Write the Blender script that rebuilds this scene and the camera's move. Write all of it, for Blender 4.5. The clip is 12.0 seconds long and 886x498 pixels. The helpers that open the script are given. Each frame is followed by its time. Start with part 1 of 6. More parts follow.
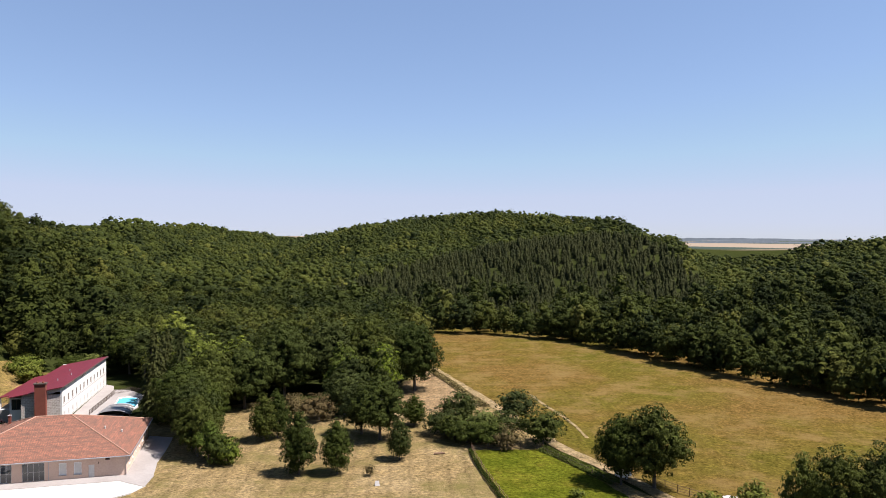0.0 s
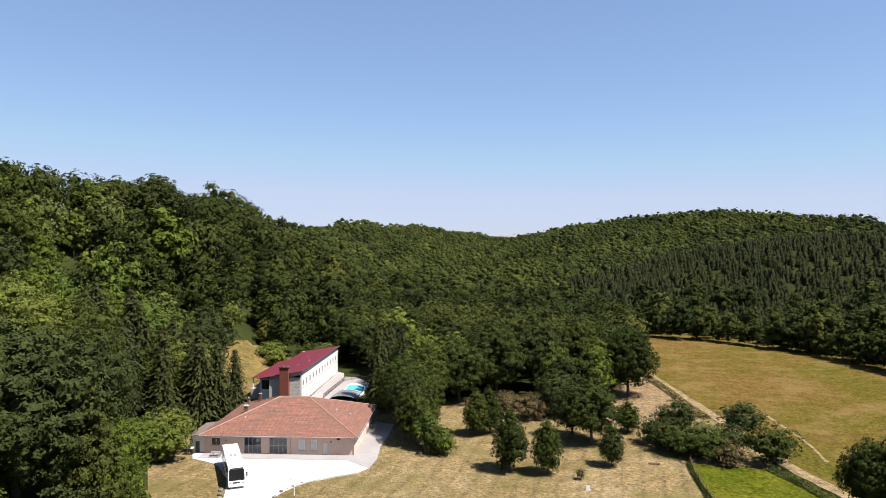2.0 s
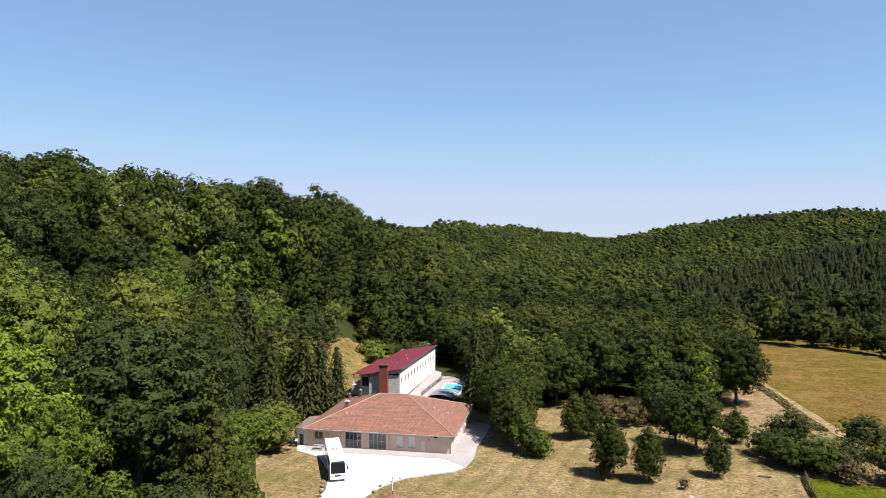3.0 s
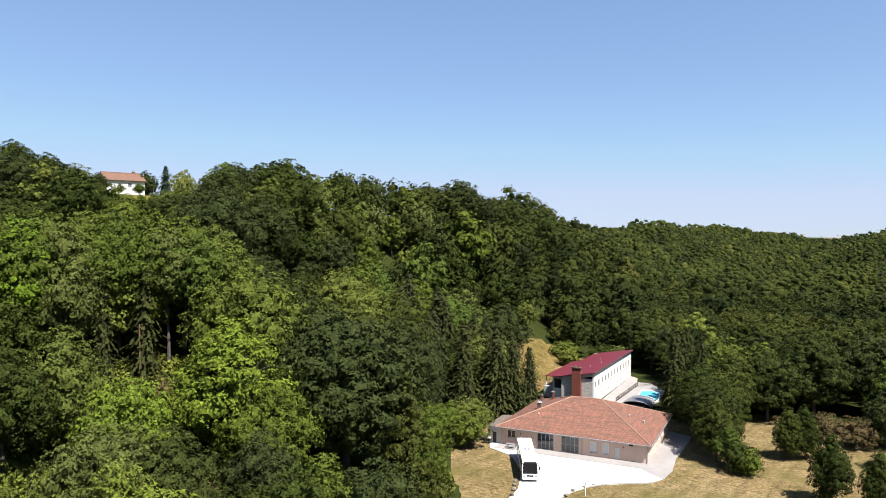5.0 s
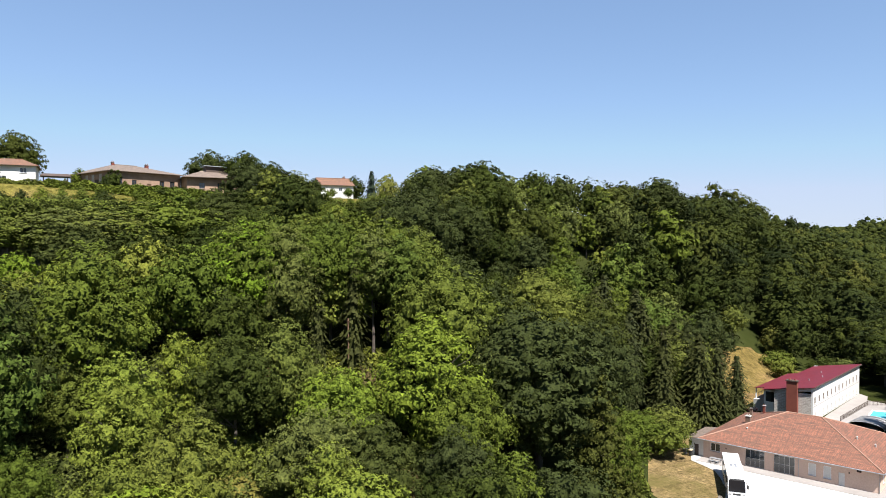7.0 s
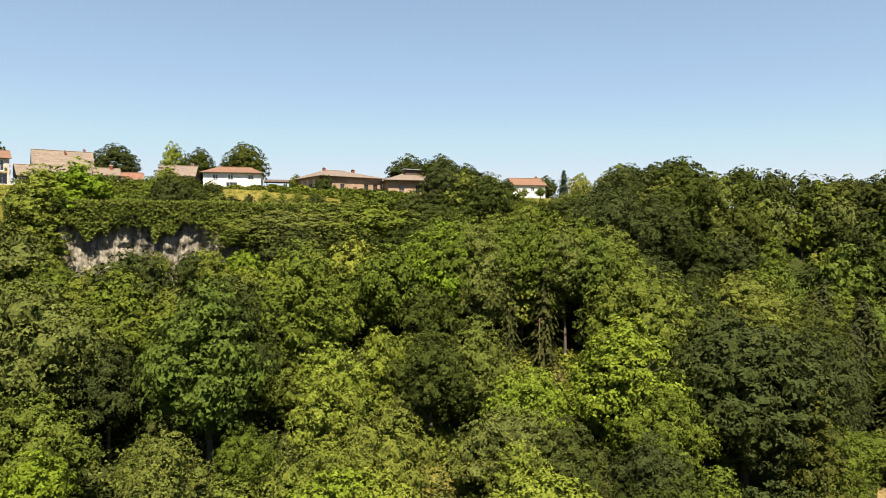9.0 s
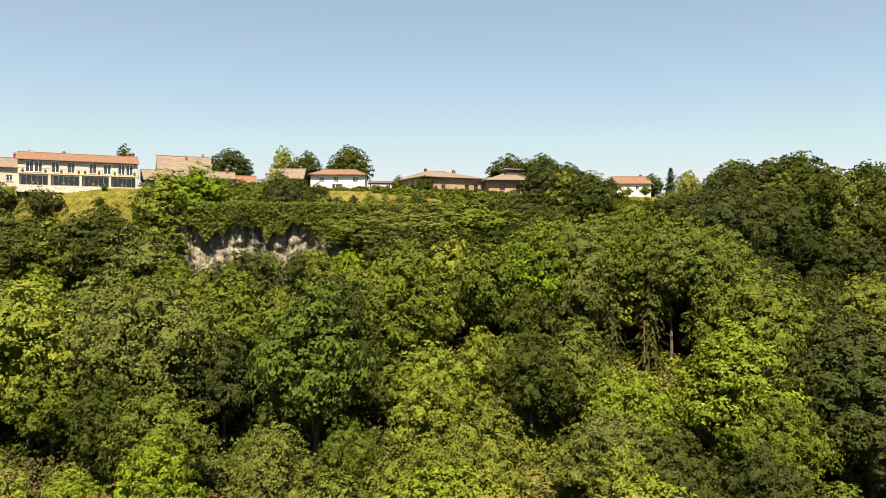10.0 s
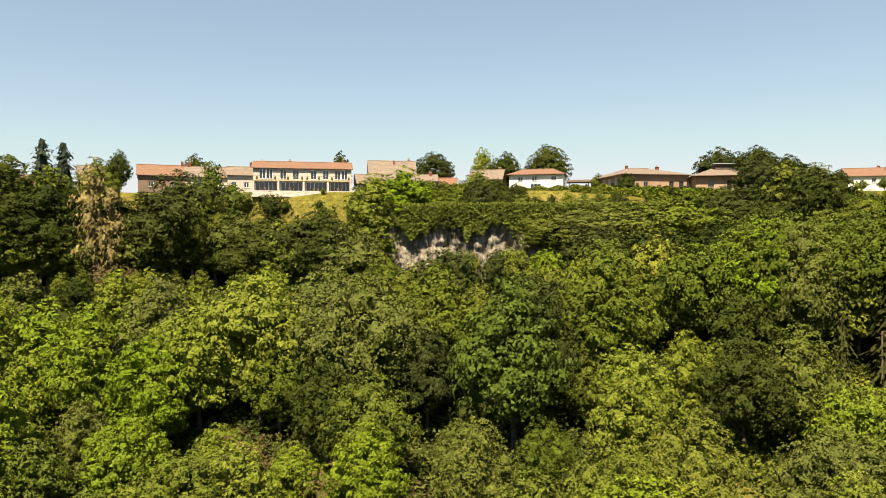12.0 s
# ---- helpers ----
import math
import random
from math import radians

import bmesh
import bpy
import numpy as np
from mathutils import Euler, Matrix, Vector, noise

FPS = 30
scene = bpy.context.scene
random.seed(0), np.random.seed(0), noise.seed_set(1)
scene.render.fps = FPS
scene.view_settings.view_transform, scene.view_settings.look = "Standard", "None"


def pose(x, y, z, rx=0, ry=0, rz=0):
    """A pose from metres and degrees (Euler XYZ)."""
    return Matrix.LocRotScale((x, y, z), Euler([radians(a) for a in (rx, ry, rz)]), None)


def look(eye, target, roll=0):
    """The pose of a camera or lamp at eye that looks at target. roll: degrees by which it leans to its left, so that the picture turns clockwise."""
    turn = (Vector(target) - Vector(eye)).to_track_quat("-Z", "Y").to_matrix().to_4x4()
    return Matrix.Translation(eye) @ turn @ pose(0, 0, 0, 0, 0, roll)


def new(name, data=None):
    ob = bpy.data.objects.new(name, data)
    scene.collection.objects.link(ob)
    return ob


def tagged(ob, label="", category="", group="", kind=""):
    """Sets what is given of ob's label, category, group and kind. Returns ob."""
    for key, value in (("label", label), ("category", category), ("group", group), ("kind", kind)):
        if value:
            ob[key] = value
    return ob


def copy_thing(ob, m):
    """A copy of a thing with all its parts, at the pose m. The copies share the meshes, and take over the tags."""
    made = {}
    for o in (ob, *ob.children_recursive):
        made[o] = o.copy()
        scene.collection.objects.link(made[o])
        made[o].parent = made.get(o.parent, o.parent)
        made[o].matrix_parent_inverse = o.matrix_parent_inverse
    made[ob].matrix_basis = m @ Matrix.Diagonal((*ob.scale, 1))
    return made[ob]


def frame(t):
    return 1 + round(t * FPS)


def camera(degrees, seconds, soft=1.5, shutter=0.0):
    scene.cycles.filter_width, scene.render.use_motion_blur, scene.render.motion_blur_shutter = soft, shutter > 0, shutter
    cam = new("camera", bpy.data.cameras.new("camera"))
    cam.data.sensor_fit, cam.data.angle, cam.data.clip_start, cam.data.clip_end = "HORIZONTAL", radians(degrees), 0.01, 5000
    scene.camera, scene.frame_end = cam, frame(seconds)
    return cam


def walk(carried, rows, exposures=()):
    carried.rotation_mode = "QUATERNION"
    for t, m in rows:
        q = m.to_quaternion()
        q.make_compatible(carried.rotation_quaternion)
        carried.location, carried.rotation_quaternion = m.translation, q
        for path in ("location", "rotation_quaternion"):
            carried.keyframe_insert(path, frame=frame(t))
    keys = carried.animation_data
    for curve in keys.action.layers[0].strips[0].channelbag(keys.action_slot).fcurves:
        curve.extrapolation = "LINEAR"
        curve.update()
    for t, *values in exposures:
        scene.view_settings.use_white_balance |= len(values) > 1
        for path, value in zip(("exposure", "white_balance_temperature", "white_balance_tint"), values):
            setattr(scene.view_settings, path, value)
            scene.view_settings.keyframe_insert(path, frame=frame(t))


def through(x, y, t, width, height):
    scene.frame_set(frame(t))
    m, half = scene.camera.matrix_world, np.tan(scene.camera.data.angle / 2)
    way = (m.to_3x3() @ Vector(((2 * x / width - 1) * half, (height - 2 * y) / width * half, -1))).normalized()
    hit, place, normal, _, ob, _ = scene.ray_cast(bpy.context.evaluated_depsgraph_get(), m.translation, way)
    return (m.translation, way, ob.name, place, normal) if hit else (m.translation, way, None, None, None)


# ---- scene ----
cam = camera(64.5, 12.0, soft=0.9)
EYE = 40.0
# seconds, heading to the left of north, pitch, roll
ROWS = [
    (0.0, 0.0, -1.05, 0.03), (0.2, 2.70, -1.04, 0.0), (0.5, 5.41, -1.04, 0.0), (1.0, 9.32, -1.03, -0.03),
    (1.5, 13.23, -1.02, -0.03), (2.0, 17.16, -1.03, -0.03), (2.5, 21.14, -1.00, -0.04), (3.0, 25.09, -1.00, -0.07),
    (5.0, 40.73, -0.93, 0.0), (5.5, 44.66, -0.93, 0.0), (6.0, 48.63, -0.91, 0.03), (6.5, 52.55, -0.91, 0.0),
    (7.0, 56.45, -0.90, 0.0), (9.0, 72.00, -0.93, -0.05), (9.5, 76.06, -0.93, -0.04), (10.0, 80.18, -0.94, -0.03),
    (10.5, 84.23, -0.97, 0.0), (11.0, 88.30, -0.98, 0.0), (11.5, 92.28, -0.97, 0.03), (12.0, 96.24, -0.97, 0.04),
]
EXPOSURES = [(0.0, 1.38, 6350, 17), (2.0, 1.40, 6180, 14), (4.8, 1.48, 6150, 11), (7.2, 1.50, 6250, 11), (8.8, 1.64, 7150, 8), (9.6, 1.76, 8250, 7), (12.0, 1.75, 8600, 7)]
walk(cam, [(t, pose(0, 0, EYE, 90 + pitch, 0, yaw) @ pose(0, 0, 0, 0, 0, -roll)) for t, yaw, pitch, roll in ROWS], EXPOSURES)

# ---- light ----
SUN_AZ, SUN_EL = 100.0, 60.0   # clockwise from north (+y), above the horizon
world = bpy.data.worlds.new("sky")
scene.world = world
world.use_nodes = True
wn = world.node_tree.nodes
sky = wn.new("ShaderNodeTexSky")
sky.sky_type = "NISHITA"
sky.sun_disc = False
sky.sun_elevation = radians(SUN_EL)
sky.sun_rotation = radians(SUN_AZ)
sky.altitude = 300
sky.air_density, sky.dust_density, sky.ozone_density = 1.0, 0.0, 3.0
wn["Background"].inputs["Strength"].default_value = 0.086
soften = wn.new("ShaderNodeGamma")
soften.inputs["Gamma"].default_value = 0.65
hue = wn.new("ShaderNodeMix")
hue.data_type, hue.blend_type = "RGBA", "MULTIPLY"
hue.inputs["Factor"].default_value = 1.0
hue.inputs["B"].default_value = (0.88, 0.985, 1.13, 1)
world.node_tree.links.new(sky.outputs[0], soften.inputs["Color"])
world.node_tree.links.new(soften.outputs["Color"], hue.inputs["A"])
pale = wn.new("ShaderNodeMix")   # the pale blue to which the sky fades low down
pale.data_type, pale.blend_type = "RGBA", "DARKEN"
pale.inputs["Factor"].default_value = 0.72
pale.inputs["B"].default_value = (2.55, 2.85, 3.6, 1)
world.node_tree.links.new(hue.outputs["Result"], pale.inputs["A"])
world.node_tree.links.new(pale.outputs["Result"], wn["Background"].inputs["Color"])
sun_data = bpy.data.lights.new("sun", "SUN")
sun_data.energy, sun_data.angle, sun_data.color = 5.0, radians(0.5), (1.0, 0.95, 0.87)
sun = new("sun", sun_data)
s_dir = Vector((math.sin(radians(SUN_AZ)) * math.cos(radians(SUN_EL)), math.cos(radians(SUN_AZ)) * math.cos(radians(SUN_EL)), math.sin(radians(SUN_EL))))
sun.matrix_world = look(s_dir * 300, (0, 0, 0))


# ---- materials ----
def mat(name, build, rough=0.8):
    m = bpy.data.materials.new(name)
    m.use_nodes = True
    nt = m.node_tree
    b = nt.nodes["Principled BSDF"]
    b.inputs["Roughness"].default_value = rough
    build(nt, b)
    return m


def node(nt, kind, **values):
    n = nt.nodes.new("ShaderNode" + kind)
    for k, v in values.items():
        n.inputs[k].default_value = v
    return n


def coords(nt, world_space=False):
    if world_space:
        return nt.nodes.new("ShaderNodeNewGeometry").outputs["Position"]
    return nt.nodes.new("ShaderNodeTexCoord").outputs["Object"]


def ramp(nt, fac, stops):
    r = nt.nodes.new("ShaderNodeValToRGB")
    e = r.color_ramp.elements
    while len(e) < len(stops):
        e.new(0.5)
    for el, (p, c) in zip(e, stops):
        el.position, el.color = p, (*c, 1)
    nt.links.new(fac, r.inputs["Fac"])
    return r.outputs["Color"]


def noise_tex(nt, vec, scale, detail=4.0, rough=0.55):
    n = node(nt, "TexNoise", Scale=scale, Detail=detail, Roughness=rough)
    nt.links.new(vec, n.inputs["Vector"])
    return n.outputs["Fac"]


def blend(nt, fac, a, b, mode="MIX"):
    m = nt.nodes.new("ShaderNodeMix")
    m.data_type, m.blend_type = "RGBA", mode
    for sock, v in ((m.inputs["Factor"], fac), (m.inputs["A"], a), (m.inputs["B"], b)):
        if isinstance(v, (int, float)):
            sock.default_value = v
        elif isinstance(v, tuple):
            sock.default_value = (*v, 1)
        else:
            nt.links.new(v, sock)
    return m.outputs["Result"]


def bump(nt, b, height, strength=0.4, distance=0.05):
    n = node(nt, "Bump", Strength=strength, Distance=distance)
    nt.links.new(height, n.inputs["Height"])
    nt.links.new(n.outputs["Normal"], b.inputs["Normal"])


def grassy(name, stops, big=0.05, patch=None, lines=0.0):
    """Grass of several tones: broad patches, tufts and blades, and the lines a mower left."""
    def build(nt, b):
        p = coords(nt, True)
        broad = noise_tex(nt, p, big, 5, 0.65)
        tuft = noise_tex(nt, p, 0.36, 9, 0.82)
        blade = noise_tex(nt, p, 1.5, 7, 0.8)
        c = ramp(nt, broad, stops)
        c = blend(nt, 0.85, c, ramp(nt, tuft, [(0.34, (0.26, 0.27, 0.22)), (0.5, (0.5, 0.5, 0.5)), (0.66, (0.7, 0.68, 0.64))]), "OVERLAY")
        c = blend(nt, 0.85, c, ramp(nt, blade, [(0.36, (0.2, 0.2, 0.18)), (0.5, (0.5, 0.5, 0.5)), (0.62, (0.8, 0.79, 0.75))]), "OVERLAY")
        if patch:
            f = ramp(nt, noise_tex(nt, p, 0.07, 7, 0.75), [(0.48, (0, 0, 0)), (0.64, (0.9, 0.9, 0.9))])
            c = blend(nt, f, c, patch)
        if lines:
            w = node(nt, "TexWave", Scale=0.09, Distortion=22.0, Detail=1.0, **{"Detail Scale": 0.06})
            w.bands_direction = "X"
            nt.links.new(p, w.inputs["Vector"])
            c = blend(nt, lines, c, ramp(nt, w.outputs["Fac"], [(0.0, (0.34, 0.34, 0.34)), (0.25, (0.5, 0.5, 0.5)), (1.0, (0.56, 0.56, 0.56))]), "OVERLAY")
        nt.links.new(c, b.inputs["Base Color"])
        bump(nt, b, tuft, 0.8, 0.5)
        b.inputs["Specular IOR Level"].default_value = 0.0
    return mat(name, build, 0.95)


def stained(name, color, dark, scale=1.0, rough=0.85, relief=0.2, metal=0.0):
    """A plain surface with grain and larger stains."""
    def build(nt, b):
        p = coords(nt)
        big = noise_tex(nt, p, 0.35 * scale, 5, 0.65)
        fine = noise_tex(nt, p, 6 * scale, 4, 0.6)
        c = ramp(nt, big, [(0.3, dark), (0.62, color)])
        c = blend(nt, 0.25, c, ramp(nt, fine, [(0.3, (0.35, 0.35, 0.35)), (0.7, (0.65, 0.65, 0.65))]), "OVERLAY")
        nt.links.new(c, b.inputs["Base Color"])
        bump(nt, b, fine, relief, 0.02)
        b.inputs["Metallic"].default_value = metal
    return mat(name, build, rough)


def leafy(name, tones, per_object=True, through=0.08):
    """Leaves whose tone differs from tree to tree, from spray to spray and from leaf to leaf."""
    def build(nt, b):
        if per_object:
            which = nt.nodes.new("ShaderNodeObjectInfo").outputs["Random"]
        else:
            at = nt.nodes.new("ShaderNodeAttribute")
            at.attribute_name = "tone"
            which = at.outputs["Fac"]
        n = len(tones)
        c = ramp(nt, which, [(i / (n - 1) if n > 1 else 0, t) for i, t in enumerate(tones)])
        isl = nt.nodes.new("ShaderNodeNewGeometry").outputs["Random Per Island"]
        c = blend(nt, 0.4 if per_object else 0.12, c, ramp(nt, isl, [(0.0, (0.3, 0.31, 0.3)), (0.55, (0.5, 0.5, 0.5)), (1.0, (0.72, 0.71, 0.62))]), "OVERLAY")
        v = node(nt, "TexVoronoi", Scale=2.6 if per_object else 1.3)
        nt.links.new(coords(nt, True), v.inputs["Vector"])
        sep = nt.nodes.new("ShaderNodeSeparateColor")
        nt.links.new(v.outputs["Color"], sep.inputs[0])
        c = blend(nt, 0.3 if per_object else 0.16, c, ramp(nt, sep.outputs[0], [(0.0, (0.2, 0.22, 0.2)), (0.5, (0.5, 0.5, 0.5)), (1.0, (0.78, 0.76, 0.66))]), "OVERLAY")
        nt.links.new(c, b.inputs["Base Color"])
        b.inputs["Specular IOR Level"].default_value = 0.02
        leaves = noise_tex(nt, coords(nt, True), 2.4 if per_object else 0.9, 6, 0.8)
        c = blend(nt, 0.7 if per_object else 0.8, c, ramp(nt, leaves, [(0.36, (0.22, 0.23, 0.22)), (0.5, (0.5, 0.5, 0.5)), (0.64, (0.74, 0.72, 0.62))]), "OVERLAY")
        nt.links.new(c, b.inputs["Base Color"])
        bump(nt, b, leaves, 0.45 if per_object else 1.0, 0.2 if per_object else 0.9)
        tr = nt.nodes.new("ShaderNodeBsdfTranslucent")
        nt.links.new(c, tr.inputs["Color"])
        mx = nt.nodes.new("ShaderNodeMixShader")
        mx.inputs[0].default_value = through
        out = nt.nodes["Material Output"]
        nt.links.new(b.outputs[0], mx.inputs[1])
        nt.links.new(tr.outputs[0], mx.inputs[2])
        nt.links.new(mx.outputs[0], out.inputs["Surface"])
    return mat(name, build, 0.62)


M = {}
M["meadow"] = grassy("meadow", [(0.3, (0.112, 0.083, 0.036)), (0.5, (0.150, 0.108, 0.052)), (0.7, (0.185, 0.138, 0.074))], 0.06, (0.098, 0.083, 0.028), 0.4)
M["field"] = grassy("field", [(0.34, (0.053, 0.0515, 0.0082)), (0.46, (0.0733, 0.0562, 0.0121)), (0.56, (0.09, 0.0561, 0.0169)), (0.7, (0.0963, 0.0638, 0.02))], 0.014, (0.1287, 0.0862, 0.0304))
M["hay"] = grassy("hay", [(0.3, (0.1367, 0.0935, 0.0498)), (0.6, (0.1708, 0.1205, 0.0686))], 0.1, None, 0.25)
M["lawn"] = grassy("lawn", [(0.3, (0.0683, 0.0665, 0.0145)), (0.55, (0.1025, 0.0894, 0.0229)), (0.7, (0.1239, 0.0998, 0.0332))], 0.12)
M["hill_grass"] = grassy("hill_grass", [(0.3, (0.0854, 0.0652, 0.0189)), (0.55, (0.1228, 0.0884, 0.0324)), (0.7, (0.1708, 0.1024, 0.0541))], 0.06)
M["green_plot"] = grassy("green_plot", [(0.35, (0.043, 0.053, 0.005)), (0.55, (0.062, 0.066, 0.007)), (0.72, (0.09, 0.071, 0.012))], 0.1)
M["track"] = grassy("track", [(0.3, (0.1452, 0.1039, 0.0498)), (0.6, (0.1794, 0.1371, 0.0789))], 0.3)
M["gravel"] = stained("gravel", (0.37, 0.352, 0.325), (0.295, 0.28, 0.252), 0.4, 0.95)
M["paving"] = stained("paving", (0.2346, 0.2142, 0.1989), (0.1938, 0.1734, 0.1581), 0.5, 0.9)
M["leaf_dark"] = leafy("leaf_dark", [(0.0215, 0.0292, 0.0065), (0.0313, 0.0402, 0.0078), (0.0285, 0.0355, 0.0115), (0.04, 0.0473, 0.0092)])
M["leaf_mid"] = leafy("leaf_mid", [(0.050, 0.068, 0.0105), (0.070, 0.086, 0.013), (0.066, 0.076, 0.021), (0.086, 0.097, 0.0165), (0.047, 0.068, 0.013)])
M["leaf_light"] = leafy("leaf_light", [(0.09, 0.122, 0.0125), (0.108, 0.124, 0.022), (0.078, 0.12, 0.01), (0.116, 0.126, 0.022)])
M["leaf_dry"] = leafy("leaf_dry", [(0.0675, 0.0485, 0.0222), (0.081, 0.0647, 0.0283)])
M["leaf_straw"] = leafy("leaf_straw", [(0.145, 0.115, 0.05), (0.17, 0.135, 0.06)])
M["leaf_purple"] = leafy("leaf_purple", [(0.035, 0.014, 0.016), (0.045, 0.018, 0.02)])
M["leaf_willow"] = leafy("leaf_willow", [(0.125, 0.132, 0.03), (0.135, 0.14, 0.034)])
M["needle"] = leafy("needle", [(0.0235, 0.0275, 0.009), (0.0315, 0.034, 0.0105), (0.0265, 0.031, 0.012)], True, 0.06)
M["leaf_cypress"] = leafy("leaf_cypress", [(0.0436, 0.05, 0.0101), (0.0472, 0.0518, 0.0119)], True, 0.15)
M["needle_blue"] = leafy("needle_blue", [(0.0225, 0.0323, 0.0222), (0.0247, 0.0343, 0.0243)], True, 0.08)
M["leaf_far"] = leafy("leaf_far", [(0.0162, 0.0221, 0.0072), (0.0252, 0.0324, 0.0095), (0.0306, 0.0387, 0.0095), (0.0396, 0.0477, 0.0103), (0.0504, 0.0576, 0.0126), (0.0702, 0.0720, 0.0162)], False)
M["needle_far"] = leafy("needle_far", [(0.0164, 0.0201, 0.0083), (0.0259, 0.029, 0.0107), (0.0212, 0.0241, 0.0099)], False, 0.08)
# distance haze painted in: woods on the far plain get a blue-grey base
M["haze_blue_wood"] = stained("haze_blue_wood", (0.05, 0.062, 0.075), (0.035, 0.045, 0.055), 0.02, 0.95)
M["bark"] = stained("bark", (0.0924, 0.075, 0.0577), (0.0462, 0.0375, 0.0289), 2.0, 0.95, 0.6)
M["plaster_pink"] = stained("plaster_pink", (0.56, 0.405, 0.32), (0.48, 0.34, 0.265), 0.6)
M["plaster_white"] = stained("plaster_white", (0.5576, 0.5437, 0.5158), (0.5158, 0.4949, 0.46), 0.5)
M["plaster_cream"] = stained("plaster_cream", (0.3774, 0.3401, 0.3095), (0.3145, 0.2759, 0.2416), 0.5)
M["plaster_yellow"] = stained("plaster_yellow", (0.3463, 0.2886, 0.1858), (0.3001, 0.2424, 0.1527), 0.5)
M["plaster_brown"] = stained("plaster_brown", (0.1558, 0.1039, 0.0722), (0.1039, 0.0664, 0.0462), 0.9)
M["old_brick"] = stained("old_brick", (0.29, 0.19, 0.13), (0.17, 0.11, 0.075), 1.2)
M["wood"] = stained("wood", (0.1299, 0.0736, 0.039), (0.0866, 0.0477, 0.026), 1.0)
M["wood_dark"] = stained("wood_dark", (0.0675, 0.045, 0.0338), (0.045, 0.03, 0.0225), 1.0)
M["white_paint"] = stained("white_paint", (0.8, 0.8, 0.8), (0.72, 0.72, 0.72), 1.0, 0.5, 0.05)
M["coach_paint"] = stained("coach_paint", (0.82, 0.82, 0.83), (0.76, 0.76, 0.77), 0.4, 0.3, 0.02)
M["rubber"] = stained("rubber", (0.03, 0.03, 0.03), (0.02, 0.02, 0.02), 2.0, 0.8)
M["metal_grey"] = stained("metal_grey", (0.4, 0.4, 0.41), (0.3, 0.3, 0.31), 1.0, 0.45, 0.05, 0.6)
M["concrete"] = stained("concrete", (0.34, 0.3264, 0.306), (0.272, 0.2584, 0.238), 0.8, 0.9)
M["brick_red"] = stained("brick_red", (0.1558, 0.039, 0.0217), (0.1212, 0.0282, 0.0173), 1.0, 0.9)
M["limestone"] = None
M["blind"] = stained("blind", (0.2424, 0.2136, 0.1789), (0.1732, 0.1501, 0.127), 1.0, 0.35, 0.02)
M["flower_pot"] = stained("flower_pot", (0.2309, 0.0924, 0.0519), (0.1732, 0.0635, 0.0346), 2.0)


def tiled(name, a, b_, dark, row=0.33):
    """Clay tiles in courses, weathered in patches."""
    def build(nt, b):
        p = coords(nt)
        mp = nt.nodes.new("ShaderNodeMapping")
        mp.inputs["Scale"].default_value = (0.22, 1.6, 1.0)
        nt.links.new(nt.nodes.new("ShaderNodeTexCoord").outputs["UV"], mp.inputs["Vector"])
        big = noise_tex(nt, mp.outputs["Vector"], 1.0, 7, 0.75)
        br = node(nt, "TexBrick", Scale=1.0, **{"Mortar Size": 0.03, "Brick Width": 0.25, "Row Height": row, "Color1": (*a, 1), "Color2": (*b_, 1), "Mortar": (*dark, 1)})
        nt.links.new(nt.nodes.new("ShaderNodeTexCoord").outputs["UV"], br.inputs["Vector"])
        c = blend(nt, ramp(nt, big, [(0.43, (0, 0, 0)), (0.62, (0.95, 0.95, 0.95))]), br.outputs["Color"], dark)
        moss = noise_tex(nt, nt.nodes.new("ShaderNodeTexCoord").outputs["UV"], 1.3, 7, 0.8)
        c = blend(nt, 0.5, c, ramp(nt, moss, [(0.36, (0.22, 0.22, 0.21)), (0.5, (0.48, 0.48, 0.48)), (0.62, (0.7, 0.68, 0.66))]), "OVERLAY")
        nt.links.new(c, b.inputs["Base Color"])
        bump(nt, b, br.outputs["Fac"], -0.6, 0.04)
    return mat(name, build, 0.85)


M["tile_clay"] = tiled("tile_clay", (0.232, 0.088, 0.050), (0.176, 0.064, 0.037), (0.080, 0.042, 0.027))
M["ridge_pale"] = stained("ridge_pale", (0.28, 0.165, 0.115), (0.20, 0.108, 0.074), 1.5)
M["polycarbonate"] = stained("polycarbonate", (0.1092, 0.1053, 0.1014), (0.0702, 0.0663, 0.0624), 0.8, 0.3, 0.02)
M["tile_orange"] = tiled("tile_orange", (0.1732, 0.0779, 0.0404), (0.1385, 0.0606, 0.0335), (0.0981, 0.0548, 0.0346))
M["tile_grey"] = tiled("tile_grey", (0.1789, 0.1299, 0.0981), (0.1443, 0.1039, 0.0808), (0.0866, 0.0664, 0.0519))


def red_sheet(nt, b):
    p = coords(nt)
    w = node(nt, "TexWave", Scale=0.9, Distortion=0.0)
    w.bands_direction = "X"
    nt.links.new(p, w.inputs["Vector"])
    c = ramp(nt, noise_tex(nt, p, 0.4, 5), [(0.3, (0.0866, 0.0052, 0.0104)), (0.7, (0.1154, 0.0081, 0.0144))])
    nt.links.new(c, b.inputs["Base Color"])
    bump(nt, b, w.outputs["Fac"], 0.5, 0.03)


M["red_sheet"] = mat("red_sheet", red_sheet, 0.55)


